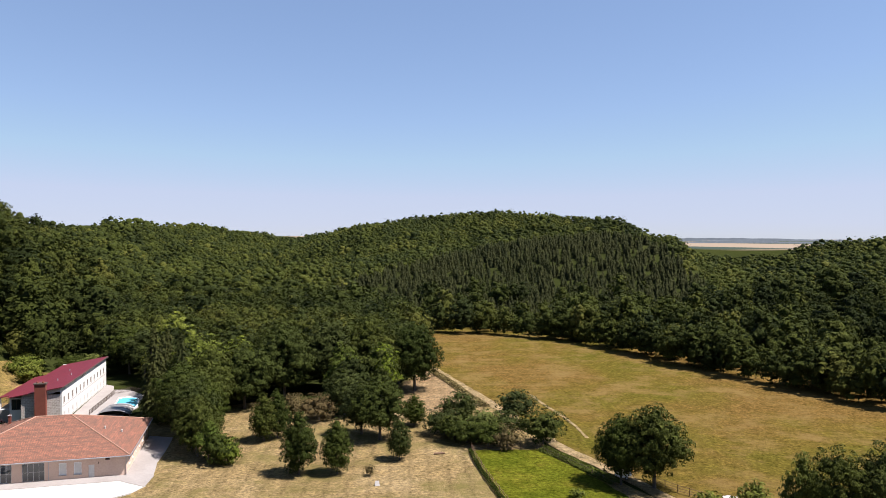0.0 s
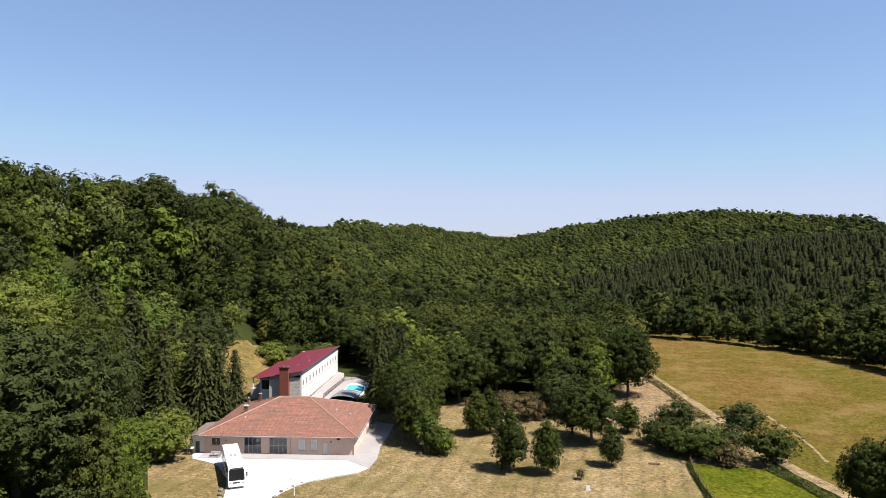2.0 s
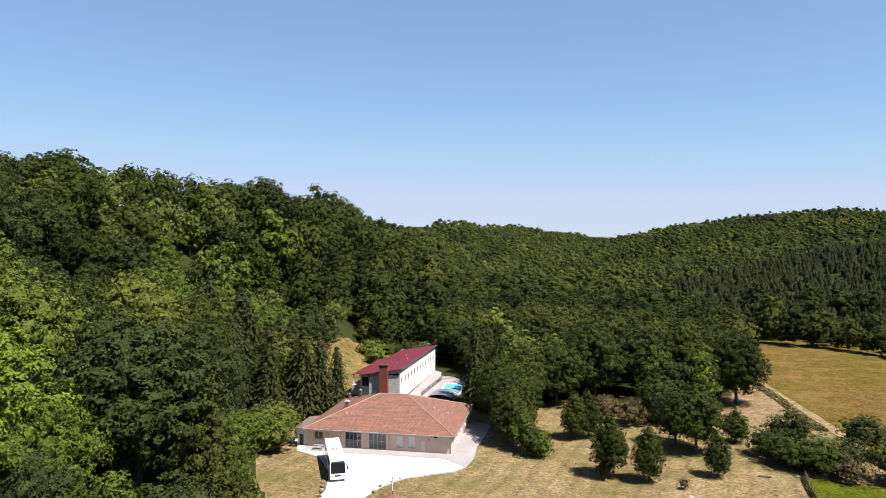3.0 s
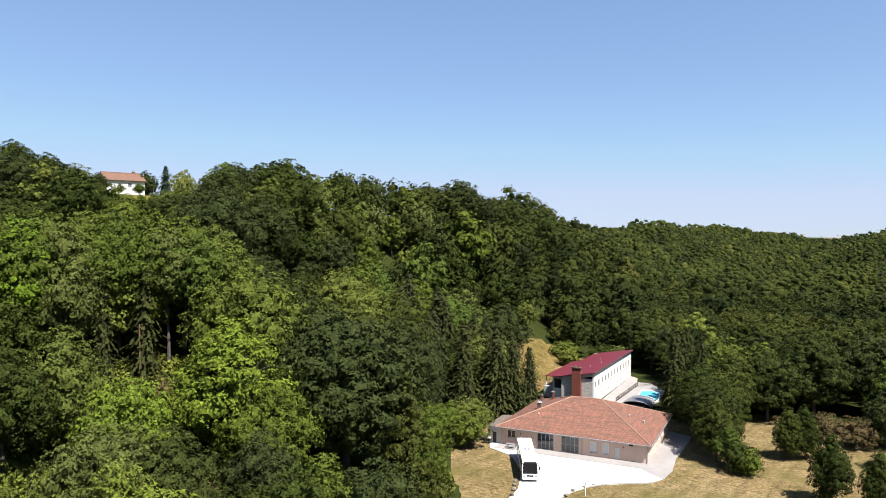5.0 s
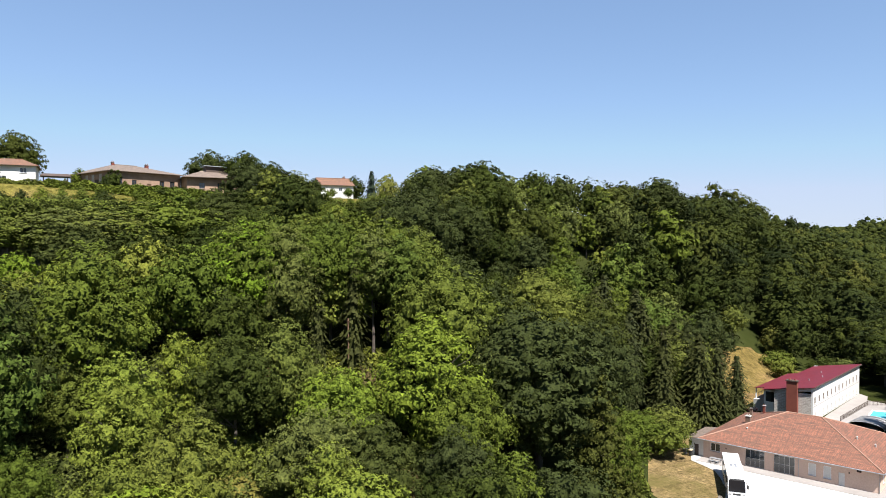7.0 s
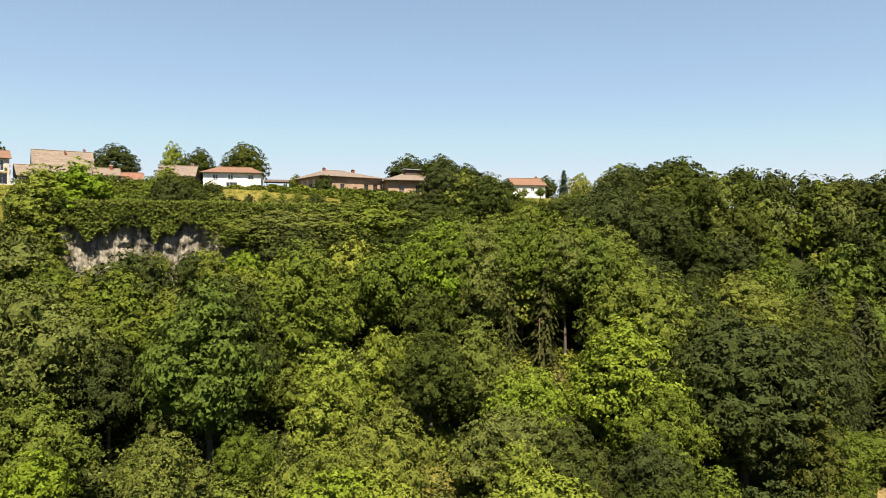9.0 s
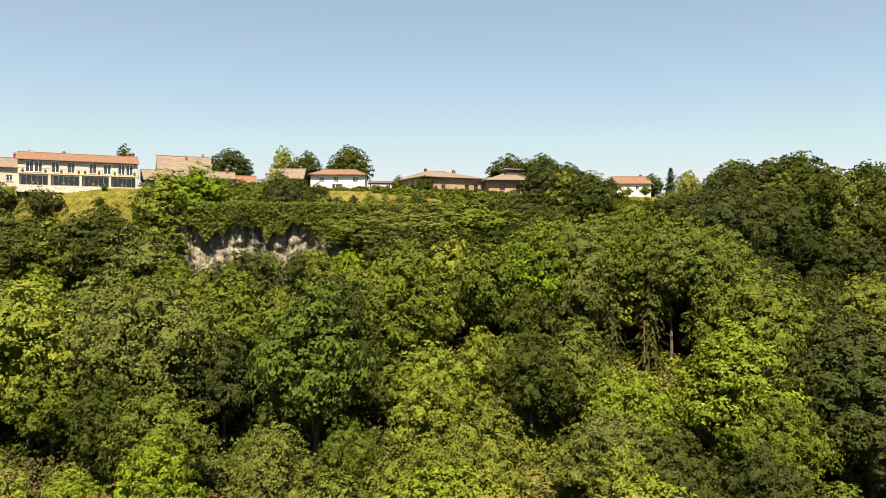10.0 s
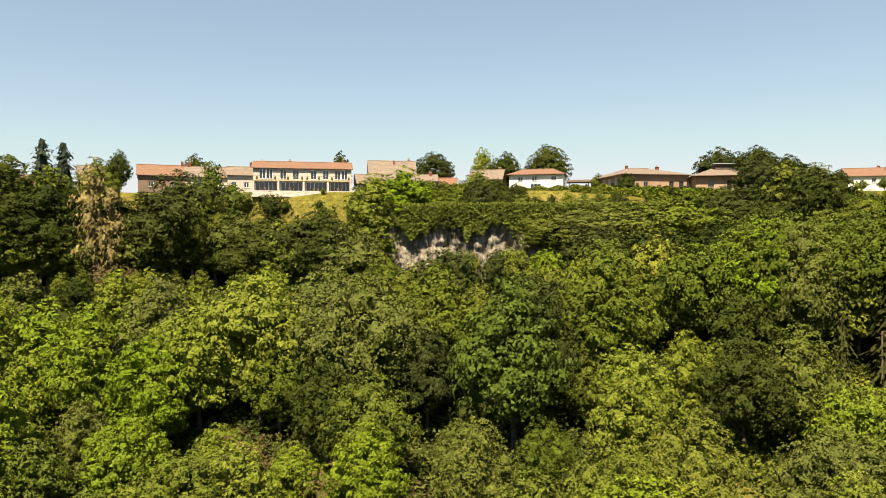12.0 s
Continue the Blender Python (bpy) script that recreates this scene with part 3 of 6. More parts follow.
def clump_crown(rnd, height, radius, low, lumps, leaves, leaf, pointed=0.0, droop=0.0, tuft=28, fine=0.46, core=0.56, under=-0.45, fineness=2, dome=0.45):
    """A crown of leafy sprays standing off its limbs' lumps, with open shade between them. Returns corners, leaves and core faces."""
    mid, hz = (height + low) / 2, (height - low) / 2
    cs, rs = [(0, 0, mid - hz * 0.1)], [min(radius, hz) * 0.55]
    for i in range(lumps):
        u = 1 - 1.85 * (i + 0.5) / lumps
        phi = i * 2.39996 + rnd.uniform(-0.5, 0.5)
        ring = math.sqrt(max(0, 1 - u * u)) * (1 - pointed * max(0, u) * 0.8) * (1 - 0.2 * max(0, -u))
        r = radius * rnd.uniform(0.26, 0.48) * (1 - 0.3 * pointed * max(0, u))
        reach = max(0.0, radius * ring * rnd.uniform(0.86, 1.1) - r * rnd.uniform(0.55, 1.0))
        z = mid + u * max(0.3, hz - r * 0.8)
        if pointed > 1:   # a cone that narrows to its tip
            t = (i + 0.5) / lumps
            r = radius * (0.1 + 0.22 * (1 - t)) * rnd.uniform(0.8, 1.2)
            reach = max(0.0, radius * (1 - t) ** 0.85 - 0.7 * r) * rnd.uniform(0.85, 1.05)
            z = low + (height - low) * (0.04 + 0.93 * t)
        cs.append((reach * math.cos(phi), reach * math.sin(phi), z))
        rs.append(r)
    if pointed > 1:
        cs += [(0, 0, low + (height - low) * t) for t in (0.15, 0.35, 0.55, 0.75)]
        rs += [radius * 0.72 * (1 - t) for t in (0.15, 0.35, 0.55, 0.75)]
        cs, rs = cs[1:], rs[1:]
    cs, rs = np.array(cs), np.array(rs)
    nr = np.random.RandomState(rnd.randrange(10 ** 6))

    def unit(d):
        return d / np.linalg.norm(d, axis=1, keepdims=True)

    def outside(p, own, limit):
        d = np.linalg.norm(p[:, None] - cs[None], axis=2) / rs[None]
        d[np.arange(len(p)), own] = 9.0
        return d.min(axis=1) > limit

    # places of the sprays: spread evenly over the outside of the lumps
    want = max(8, leaves // tuft)
    k = want * 9
    on = nr.choice(len(rs), k, p=rs ** 2 / (rs ** 2).sum())
    d = unit(nr.normal(size=(k, 3)) + (0, 0, 0.2))
    q = cs[on] + d * (rs[on] * nr.uniform(0.86, 1.06, k))[:, None]
    ok = outside(q, on, 0.94) & (d[:, 2] > -0.55 - droop)
    q, d = q[ok], d[ok]
    gap = math.sqrt(4 * math.pi * (rs ** 2).sum() * ok.mean() / want)
    keep = np.zeros(len(q), bool)
    for i in range(len(q)):
        if not keep.any() or np.min(((q[keep] - q[i]) ** 2).sum(axis=1)) > (gap * 0.78) ** 2:
            keep[i] = True
    q, d = q[keep], d[keep]
    sr = gap * nr.uniform(0.5, 0.9, len(q))
    # leaves over the upper and outer side of each spray
    of = nr.choice(len(q), leaves, p=sr ** 2 / (sr ** 2).sum())
    e = unit(d[of] * 0.75 + nr.normal(size=(leaves, 3)) * 0.62 + (0, 0, 0.42))
    p = q[of] + e * (sr[of] * nr.uniform(0.6, 1.08, leaves))[:, None] * (1, 1, 0.72)
    n = unit(e + d[of] * 0.25 + dome * unit((p - (0, 0, mid - hz * 0.4)) * (1, 1, radius / hz)) + nr.normal(size=p.shape) * fine)
    # and a thinner growth between the sprays
    m = leaves * 3 // 10
    on = nr.choice(len(rs), m * 4, p=rs ** 2 / (rs ** 2).sum())
    w = unit(nr.normal(size=(m * 4, 3)) + (0, 0, 0.1))
    pw = cs[on] + w * (rs[on] * nr.uniform(0.6, 0.9, m * 4))[:, None]
    ok = np.nonzero(outside(pw, on, 0.8))[0][:m]
    p[:len(ok)] = pw[ok]
    n[:len(ok)] = unit(w[ok] + nr.normal(size=(len(ok), 3)) * 0.6)
    a = unit(np.cross(n, nr.normal(size=(leaves, 3))))
    b = np.cross(n, a)
    if droop:
        a = unit(a * 0.5 + (0, 0, -droop))
    sz = leaf * nr.uniform(0.55, 1.45, (leaves, 1))
    wide = nr.uniform(0.5, 0.95, (leaves, 1))
    v = np.stack([p - a * sz * 1.1, p + a * sz * 0.35 - b * sz * wide, p + a * sz * 0.65 + b * sz * wide * 0.8], 1).reshape(-1, 3)
    cv, cf = lump_core(rnd, cs, rs, core, 0.28, under, fineness)
    return np.concatenate([v, cv]), np.arange(leaves * 3).reshape(-1, 3), cf + leaves * 3


def conifer_crown(rnd, height, radius, low, whorls, sprays, needle):
    """Whorls of drooping, ragged sprays round a straight stem."""
    nr = np.random.RandomState(rnd.randrange(10 ** 6))
    vs, n = [], 0
    for w in range(whorls):
        t = (w + 0.3) / whorls
        z0 = low + (height - low) * t
        reach = radius * (1 - t) ** 0.5 * nr.uniform(0.65, 1.1) + 0.1
        m = max(4, int(sprays * (0.35 + 0.65 * (1 - t))))
        for i in range(m):
            a = 2 * math.pi * (i + nr.uniform(0, 0.9)) / m + w * 0.7
            rr = reach * nr.uniform(0.55, 1.12)
            zs = z0 + nr.uniform(-0.4, 0.4) * (height - low) / whorls
            for k in range(4):
                aa = a + nr.uniform(-0.16, 0.16)
                ca, sa = math.cos(aa), math.sin(aa)
                r0, r1 = rr * (k + 0.2) / 4, rr * (k + 1.15) / 4
                za, zb = zs - 0.3 * r0 - 0.03 * r0 * r0, zs - 0.3 * r1 - 0.03 * r1 * r1 - nr.uniform(0, needle)
                wd = needle * (1.25 - 0.2 * k) * nr.uniform(0.6, 1.25)
                tilt = nr.uniform(-0.6, 0.6) * wd
                vs += [(ca * r0 - sa * wd * 0.35, sa * r0 + ca * wd * 0.35, za - tilt), (ca * r1 + sa * wd * 0.6, sa * r1 - ca * wd * 0.6, zb - wd * nr.uniform(0.1, 0.9)), (ca * r1 - sa * wd * 0.6, sa * r1 + ca * wd * 0.6, zb - wd * nr.uniform(0.1, 0.9))]
                n += 1
    v = np.array(vs)
    c = 9
    ang = np.arange(c) * 2 * math.pi / c
    cv = np.concatenate([np.stack([np.cos(ang) * radius * 0.5, np.sin(ang) * radius * 0.5, ang * 0 + low * 1.02], 1), [[0, 0, height * 0.94]]])
    cf = np.array([(i, (i + 1) % c, c) for i in range(c)]) + len(v)
    return np.concatenate([v, cv]), np.arange(n * 3).reshape(-1, 3), cf


def far_fir(rnd, height, radius):
    """A small fir: tiers of jagged skirts, each under the next."""
    nr = np.random.RandomState(rnd.randrange(10 ** 6))
    vs, fs, n = [], [], 0
    for t in range(4):
        z0, z1 = height * (0.08 + 0.2 * t), height * (0.42 + 0.195 * t)
        r, c = radius * (1 - 0.2 * t), 7
        ang = 2 * math.pi * np.arange(2 * c) / (2 * c) + nr.uniform(0, 1)
        rr = r * np.where(np.arange(2 * c) % 2, 0.55, 1.0) * nr.uniform(0.75, 1.15, 2 * c)
        zz = z0 + np.where(np.arange(2 * c) % 2, 0.06, 0.0) * height + nr.uniform(-0.03, 0.03, 2 * c) * height
        vs.append(np.concatenate([np.stack([np.cos(ang) * rr, np.sin(ang) * rr, zz], 1), [[0, 0, z1]]]))
        fs += [(n + i, n + (i + 1) % (2 * c), n + 2 * c) for i in range(2 * c)]
        n += 2 * c + 1
    return np.concatenate(vs), np.array(fs), np.zeros((0, 3), int)


def crown_mesh(name, data, material):
    v, f, cf = data
    return mesh_of(name, v.tolist(), f.tolist() + cf.tolist(), material)


def trunk_mesh(rnd, height, low, radius, girth):
    """A tapered stem that forks into limbs."""
    bm = bmesh.new()
    p, r = Vector((0, 0, -1.2)), girth
    top = low + (height - low) * 0.55
    for i in range(5):
        q = Vector((rnd.uniform(-0.15, 0.15) * i, rnd.uniform(-0.15, 0.15) * i, (i + 1) / 5 * top))
        tube(p, q, r, r * 0.8, 6, bm)
        if i >= 1:
            for _ in range(2):
                a = rnd.uniform(0, 6.28)
                e = q + Vector((math.cos(a) * radius * 0.6, math.sin(a) * radius * 0.6, rnd.uniform(0.12, 0.3) * (height - low)))
                tube(q, e, r * 0.45, r * 0.12, 4, bm)
        p, r = q, r * 0.8
    me = bpy.data.meshes.new("trunk")
    bm.to_mesh(me)
    bm.free()
    me.materials.append(M["bark"])
    return me


def tree_kind(name, label, category, crown, trunk, crown_label=""):
    """A tree built once; the copies share its meshes."""
    t = new(name)
    tagged(t, label, category)
    for n, me in (("trunk", trunk), ("crown", crown)):
        o = new(n, me)
        o.parent = t
    return t


rt = random.Random(5)
KINDS = {}
SPEC = [  # key, leaf material, height, radius, low, lumps, pointed, label
    ("oak", "leaf_dark", 14, 5.6, 2.6, 20, 0.1, "tall dark green broadleaf tree with a dense rounded crown"),
    ("lime", "leaf_mid", 15, 5.0, 2.2, 20, 0.35, "mid-green broadleaf tree with a domed crown"),
    ("beech", "leaf_mid", 14, 5.8, 2.4, 24, 0.0, "broad green tree with a lumpy spreading crown"),
    ("ash", "leaf_light", 14, 4.8, 2.0, 18, 0.25, "bright yellow-green tree with feathery foliage"),
    ("maple", "leaf_mid", 13, 4.6, 1.6, 18, 0.5, "green broadleaf tree with an upright crown"),
    ("robinia", "leaf_light", 11, 5.0, 1.4, 18, 0.0, "light green spreading tree in full leaf"),
]
for lod, (nl, sz) in {"near": (8400, 0.168), "mid": (3400, 0.27), "back": (1300, 0.46)}.items():
    for key, lm, h, r, low, lumps, ptd, label in SPEC:
        lu = int(lumps * {"near": 0.9, "mid": 0.75, "back": 0.5}[lod])
        crown = crown_mesh("crown", clump_crown(rt, h, r, low, lu, nl, sz, ptd, 0.0, {"near": 30, "mid": 24, "back": 14}[lod]), M[lm])
        KINDS[key, lod] = (crown, trunk_mesh(rt, h, low, r, 0.32), label, h)
for lod, (wh, sp, nd) in {"near": (36, 20, 0.42), "mid": (24, 14, 0.55), "back": (12, 8, 1.0)}.items():
    KINDS["spruce", lod] = (crown_mesh("crown", conifer_crown(rt, 18, 3.6, 0.8, wh, sp, nd), M["needle"]), trunk_mesh(rt, 17, 15, 0.1, 0.28), "tall dark spruce with drooping branches", 18)

for lod, (nl, sz) in {"near": (9000, 0.19), "mid": (4400, 0.26)}.items():
    KINDS["cypress", lod] = (crown_mesh("crown", clump_crown(rt, 19, 6.2, 0.4, 60, nl, sz, 1.15), M["leaf_cypress"]), trunk_mesh(rt, 17, 4, 0.6, 0.4), "tall conical yellow-green evergreen tree", 19)
    KINDS["bush", lod] = (crown_mesh("crown", clump_crown(rt, 4, 2.7, 0.1, 15, int(nl * 0.24), sz * 0.8), M["leaf_mid"]), trunk_mesh(rt, 3, 0.5, 1.6, 0.12), "rounded green bush in full leaf", 4)
    KINDS["dark_bush", lod] = (crown_mesh("crown", clump_crown(rt, 4, 2.7, 0.1, 15, int(nl * 0.24), sz * 0.8), M["leaf_dark"]), trunk_mesh(rt, 3, 0.5, 1.6, 0.12), "dense dark green bush", 4)
    KINDS["dry_bush", lod] = (crown_mesh("crown", clump_crown(rt, 4, 2.7, 0.1, 13, int(nl * 0.16), sz * 0.7), M["leaf_dry"]), trunk_mesh(rt, 3, 0.5, 1.6, 0.12), "half-withered brownish bush on dry ground", 4)
    KINDS["willow", lod] = (crown_mesh("crown", clump_crown(rt, 9, 4.2, 1.5, 26, int(nl * 0.6), sz, 0, 0.9), M["leaf_willow"]), trunk_mesh(rt, 8, 2, 2.5, 0.3), "pale yellow weeping willow tree", 9)
    KINDS["dark_maple", lod] = (crown_mesh("crown", clump_crown(rt, 13, 4.6, -0.2, 36, int(nl * 0.95), sz * 0.92, 0.8), M["leaf_dark"]), trunk_mesh(rt, 13, 1.5, 4, 0.3), "dark green upright young tree on the mown meadow", 13)
for lod, (nl, sz) in {"near": (9500, 0.18), "mid": (6000, 0.23)}.items():
    KINDS["garden", lod] = (crown_mesh("crown", clump_crown(rt, 13, 5.4, 1.0, 34, nl, sz, 0.15, 0.0, 32), M["leaf_dark"]), trunk_mesh(rt, 13, 2.0, 4.5, 0.36), "old dark green tree with a dense rounded crown", 13)
    KINDS["tall", lod] = (crown_mesh("crown", clump_crown(rt, 20, 5.2, 8.5, 22, int(nl * 0.8), sz, 0.2), M["leaf_mid"]), trunk_mesh(rt, 20, 8.5, 4.0, 0.34), "tall green tree with a bare lower trunk", 20)
KINDS["dry_tree", "mid"] = (crown_mesh("crown", clump_crown(rt, 12, 3.6, 1.0, 12, 1500, 0.24, 0.4, 0.0, 20), M["leaf_straw"]), trunk_mesh(rt, 12, 1.5, 3.2, 0.26), "half-dead tree with pale brown withered leaves", 12)
KINDS["dry_tree", "near"] = KINDS["dry_tree", "mid"]
KINDS["spruce", "blue"] = (crown_mesh("crown", conifer_crown(rt, 18, 4.6, 0.5, 19, 12, 0.8), M["needle_blue"]), trunk_mesh(rt, 17, 15, 0.1, 0.28), "slim dark blue-green fir tree", 18)

protos = {}


def plant(key, x, y, height, lod=None, spread=1.0, name=None, label=None, group="", z=None):
    """One tree on the ground at (x, y)."""
    r = math.hypot(x, y)
    lod = lod or ("back" if r < 60 else "near" if r < 100 else "mid" if r < 185 else "back")
    if "bush" in key and height > 6.5:
        key, spread, name = {"bush": "beech", "dark_bush": "oak", "dry_bush": "maple"}[key], spread * 1.5, None
    if lod == "mid" and height / KINDS[key, lod][3] * max(1, spread) > 1.28:
        lod = "near"
    crown, trunk, lab, h = KINDS[key, lod]
    s = height / h
    m = pose(x, y, float(land(x, y)) if z is None else z, 0, 0, rt.uniform(0, 360)) @ Matrix.Diagonal((s * spread, s * spread, s, 1))
    nm = name or {"dark_maple": "maple", "garden": "oak", "tall": "lime"}.get(key, key) + "_tree"
    if (key, lod, nm) not in protos:
        t = tree_kind(nm, label or lab, "tree", crown, trunk)
        t.matrix_basis = m
        protos[key, lod, nm] = t
    else:
        t = copy_thing(protos[key, lod, nm], m)
        for o in (t,):
            o.scale = m.to_scale()
    tagged(t, label or lab, "tree", group)
    return t


# Open ground where no wood grows
OPEN = [MEADOW, LOT, [(-2, 212), (8, 178), (14, 160), (30, 117), (58, 60), (110, 40), (150, 80), (132, 120), (101, 159), (91, 178), (79, 198), (64, 232), (47, 268), (22, 286), (-8, 294), (-14, 260), (-8, 230)], [(-100, 148), (-108, 150), (-119, 168), (-127, 190), (-122, 206), (-106, 202), (-88, 200), (-76, 184), (-69, 170), (-67, 152), (-80, 140)],
        [(-149, -110), (-260, -110), (-260, 100), (-160, 100), (-150, 60), (-147, 10), (-146, -40)],
        [toward(69.6, 58), toward(75.6, 58), toward(75.2, 89), toward(70.0, 89)], [(-84, 140), (-100, 110), (-60, 100), (-50, 145)],
        [toward(37.5, 50), toward(37.5, 98), toward(44, 95), toward(51, 93), toward(51, 50)],
        [toward(58.5, 95), toward(71.5, 93), toward(71.5, 119), toward(58.5, 119)],
        [(-30, -130), (40, -130), (60, 90), (-20, 90), (-26, 20)]]


def wooded(x, y):
    ok = np.ones(np.shape(x), bool)
    for poly in OPEN:
        ok &= ~inside(x, y, poly)
    return ok


def scatter(poly, gap, seed):
    """Jittered places, gap metres apart, inside a plan."""
    nr = np.random.RandomState(seed)
    xs, ys = [p[0] for p in poly], [p[1] for p in poly]
    gx, gy = np.meshgrid(np.arange(min(xs), max(xs), gap), np.arange(min(ys), max(ys), gap * 0.87))
    gx = gx + (np.arange(gx.shape[0]) % 2)[:, None] * gap / 2
    gx, gy = gx + nr.uniform(-0.46, 0.46, gx.shape) * gap, gy + nr.uniform(-0.46, 0.46, gy.shape) * gap
    keep = inside(gx, gy, poly) & wooded(gx, gy)
    return gx[keep], gy[keep]


# The wooded western slope
SLOPE = [(-34, -120), (-30, -20), (-36, 40), (-60, 76), (-84, 96), (-96, 118), (-100, 140), (-108, 165), (-120, 220), (-120, 280), (-235, 330), (-180, 180), (-164, 100), (-152, 40), (-147, 0), (-148, -60), (-158, -120)]
sx, sy = scatter(SLOPE, 9.2, 3)
order = np.argsort(np.hypot(sx, sy))
# How high the wood stands against the village and the sky: bearing, degrees
CAP_AZ = [20, 28, 33, 40, 47, 52, 55.5, 58.5, 60, 65, 68, 72, 76, 82, 85.5, 88, 100, 104, 130]
CAP_EL = [1.0, 1.6, 2.6, 4.1, 5.2, 6.2, 6.2, 5.6, 2.6, 2.8, 4.6, 3.4, 3.2, 2.2, -0.4, -0.8, -0.9, -2.4, -2.4]
SORTS = ["oak", "lime", "beech", "ash", "maple", "robinia"]
rest = []
count = 0
for i in order:
    x, y = float(sx[i]), float(sy[i])
    r = math.hypot(x, y)
    az = math.degrees(math.atan2(-x, y))
    if az > 132:
        continue
    fx, bx = float(np.interp(y, SLOPE_Y, FOOT_X)), float(np.interp(y, SLOPE_Y, BROW_X))
    s = (fx - x) / (fx - bx)
    south = step(70, 20, y)
    far_south = step(-5, -40, y)
    w = [1 - 0.5 * far_south, 1.4, 1.4, 0.5 + 0.8 * south + far_south, 1.0, 0.3 + 0.7 * south + 0.7 * far_south]
    if 22 < az < 59:   # mostly dark trees above the yard
        w = [w[0] + 2.6, w[1], w[2], w[3] * 0.2, w[4], w[5] * 0.2]
    elif 64 < az < 84 and r < 112:
        w = [w[0] * 0.6, w[1], w[2], w[3] + 1.2, w[4], w[5] + 0.5]
    key = rt.choices(SORTS, w)[0]
    h = rt.uniform(12, 17) * (1 - 0.38 * float(step(0.55, 0.95, s) * step(95, 60, y)))
    h *= rt.choice((0.6, 0.8, 1.0, 1.0, 1.15, 1.4))
    lid = EYE + r * math.tan(radians(float(np.interp(az, CAP_AZ, CAP_EL)))) - float(land(x, y))
    h = min(h, lid * rt.uniform(0.86, 1.0), max(5.0, EYE - 0.4 * r - float(land(x, y))) if r < 60 else 13.5 if r < 82 else 99)
    if h < 4.5:
        continue
    if count < 290:
        plant(key, x, y, h, spread=rt.uniform(0.82, 1.05))
        count += 1
    else:
        rest.append((key, x, y, h))


def wood(name, trees, label, kinds, material, broad=(1.05, 1.45), sunk=0.0):
    """Many far trees joined, each turned and sized on its own."""
    vs, fs3, fs4, tones, n = [], [], [], [], 0
    for k, x, y, h in trees:
        v, f, cf, h0 = kinds[k]
        a, s = rt.uniform(0, 6.28), h / h0
        wx = s * rt.uniform(*broad)
        ca, sa = math.cos(a) * wx, math.sin(a) * wx
        w = np.stack([v[:, 0] * ca - v[:, 1] * sa + x, v[:, 0] * sa + v[:, 1] * ca + y, v[:, 2] * s + float(land(x, y)) - 0.3 - sunk * h], 1)
        vs.append(w)
        tones.append(np.full(len(v), min(1.0, max(0.0, rt.gauss(0.45, 0.24) + 0.45 * noise.noise(Vector((x / 70, y / 70, 4)))))))
        fs4.append(f + n)
        fs3.append(cf + n)
        n += len(v)
    v = np.concatenate(vs).astype(np.float32)
    loops = np.concatenate([a.ravel() for a in fs4] + [a.ravel() for a in fs3]).astype(np.int32)
    sizes = np.concatenate([np.full(len(a), a.shape[1]) for a in fs4] + [np.full(len(a), 3) for a in fs3])
    me = bpy.data.meshes.new(name)
    me.vertices.add(len(v))
    me.vertices.foreach_set("co", v.ravel())
    me.loops.add(len(loops))
    me.loops.foreach_set("vertex_index", loops)
    me.polygons.add(len(sizes))
    me.polygons.foreach_set("loop_start", np.concatenate([[0], np.cumsum(sizes)[:-1]]).astype(np.int32))
    me.update(calc_edges=True)
    me.attributes.new("tone", "FLOAT", "POINT").data.foreach_set("value", np.concatenate(tones).astype(np.float32))
    me.shade_smooth()
    me.materials.append(material)
    return tagged(new(name, me), label, "woodland", kind="stuff")


BACK = {k: (*clump_crown(rt, h, r, low * 0.5, 9, 720, 0.52, ptd, 0.0, 11, 0.3, 0.62, -0.3, 2, 1.1), h) for k, _, h, r, low, _, ptd, _ in SPEC}
EDGE = {k: (*clump_crown(rt, h, r, 0.2, 9, 460, 0.55, ptd, 0.0, 8, 0.3, 0.7, -0.5, 2, 1.1), h) for k, _, h, r, _, _, ptd, _ in SPEC}
FAR = {(k, i): (*clump_crown(rt, h, r * 0.85, 0.3, 6, 30, 0.6, ptd, 0.0, 5, 0.3, 0.97, -0.35, 1, 1.0), h) for k, _, h, r, _, _, ptd, _ in SPEC for i in range(2)}
FARC = {k: (*far_fir(rt, 13, 3.6), 13) for k in (0, 1, 2)}
# The valley wood beyond the meadow, and the rest of the slope
VALLEY = [(-66, 156), (-60, 160), (-46, 172), (-34, 172), (-22, 160), (-16, 164), (-14, 190), (-6, 216), (-14, 300), (-30, 340), (-180, 340), (-230, 330), (-124, 260), (-108, 208), (-84, 202), (-70, 178)]
vx, vy = scatter(VALLEY, 8.5, 8)
rest += [(rt.choice(SORTS[:5]), float(x), float(y), rt.uniform(12, 16)) for x, y in zip(vx, vy)]
wood("slope_wood", rest, "dense green broadleaf wood covering the valley side", BACK, M["leaf_far"], (0.85, 1.2))
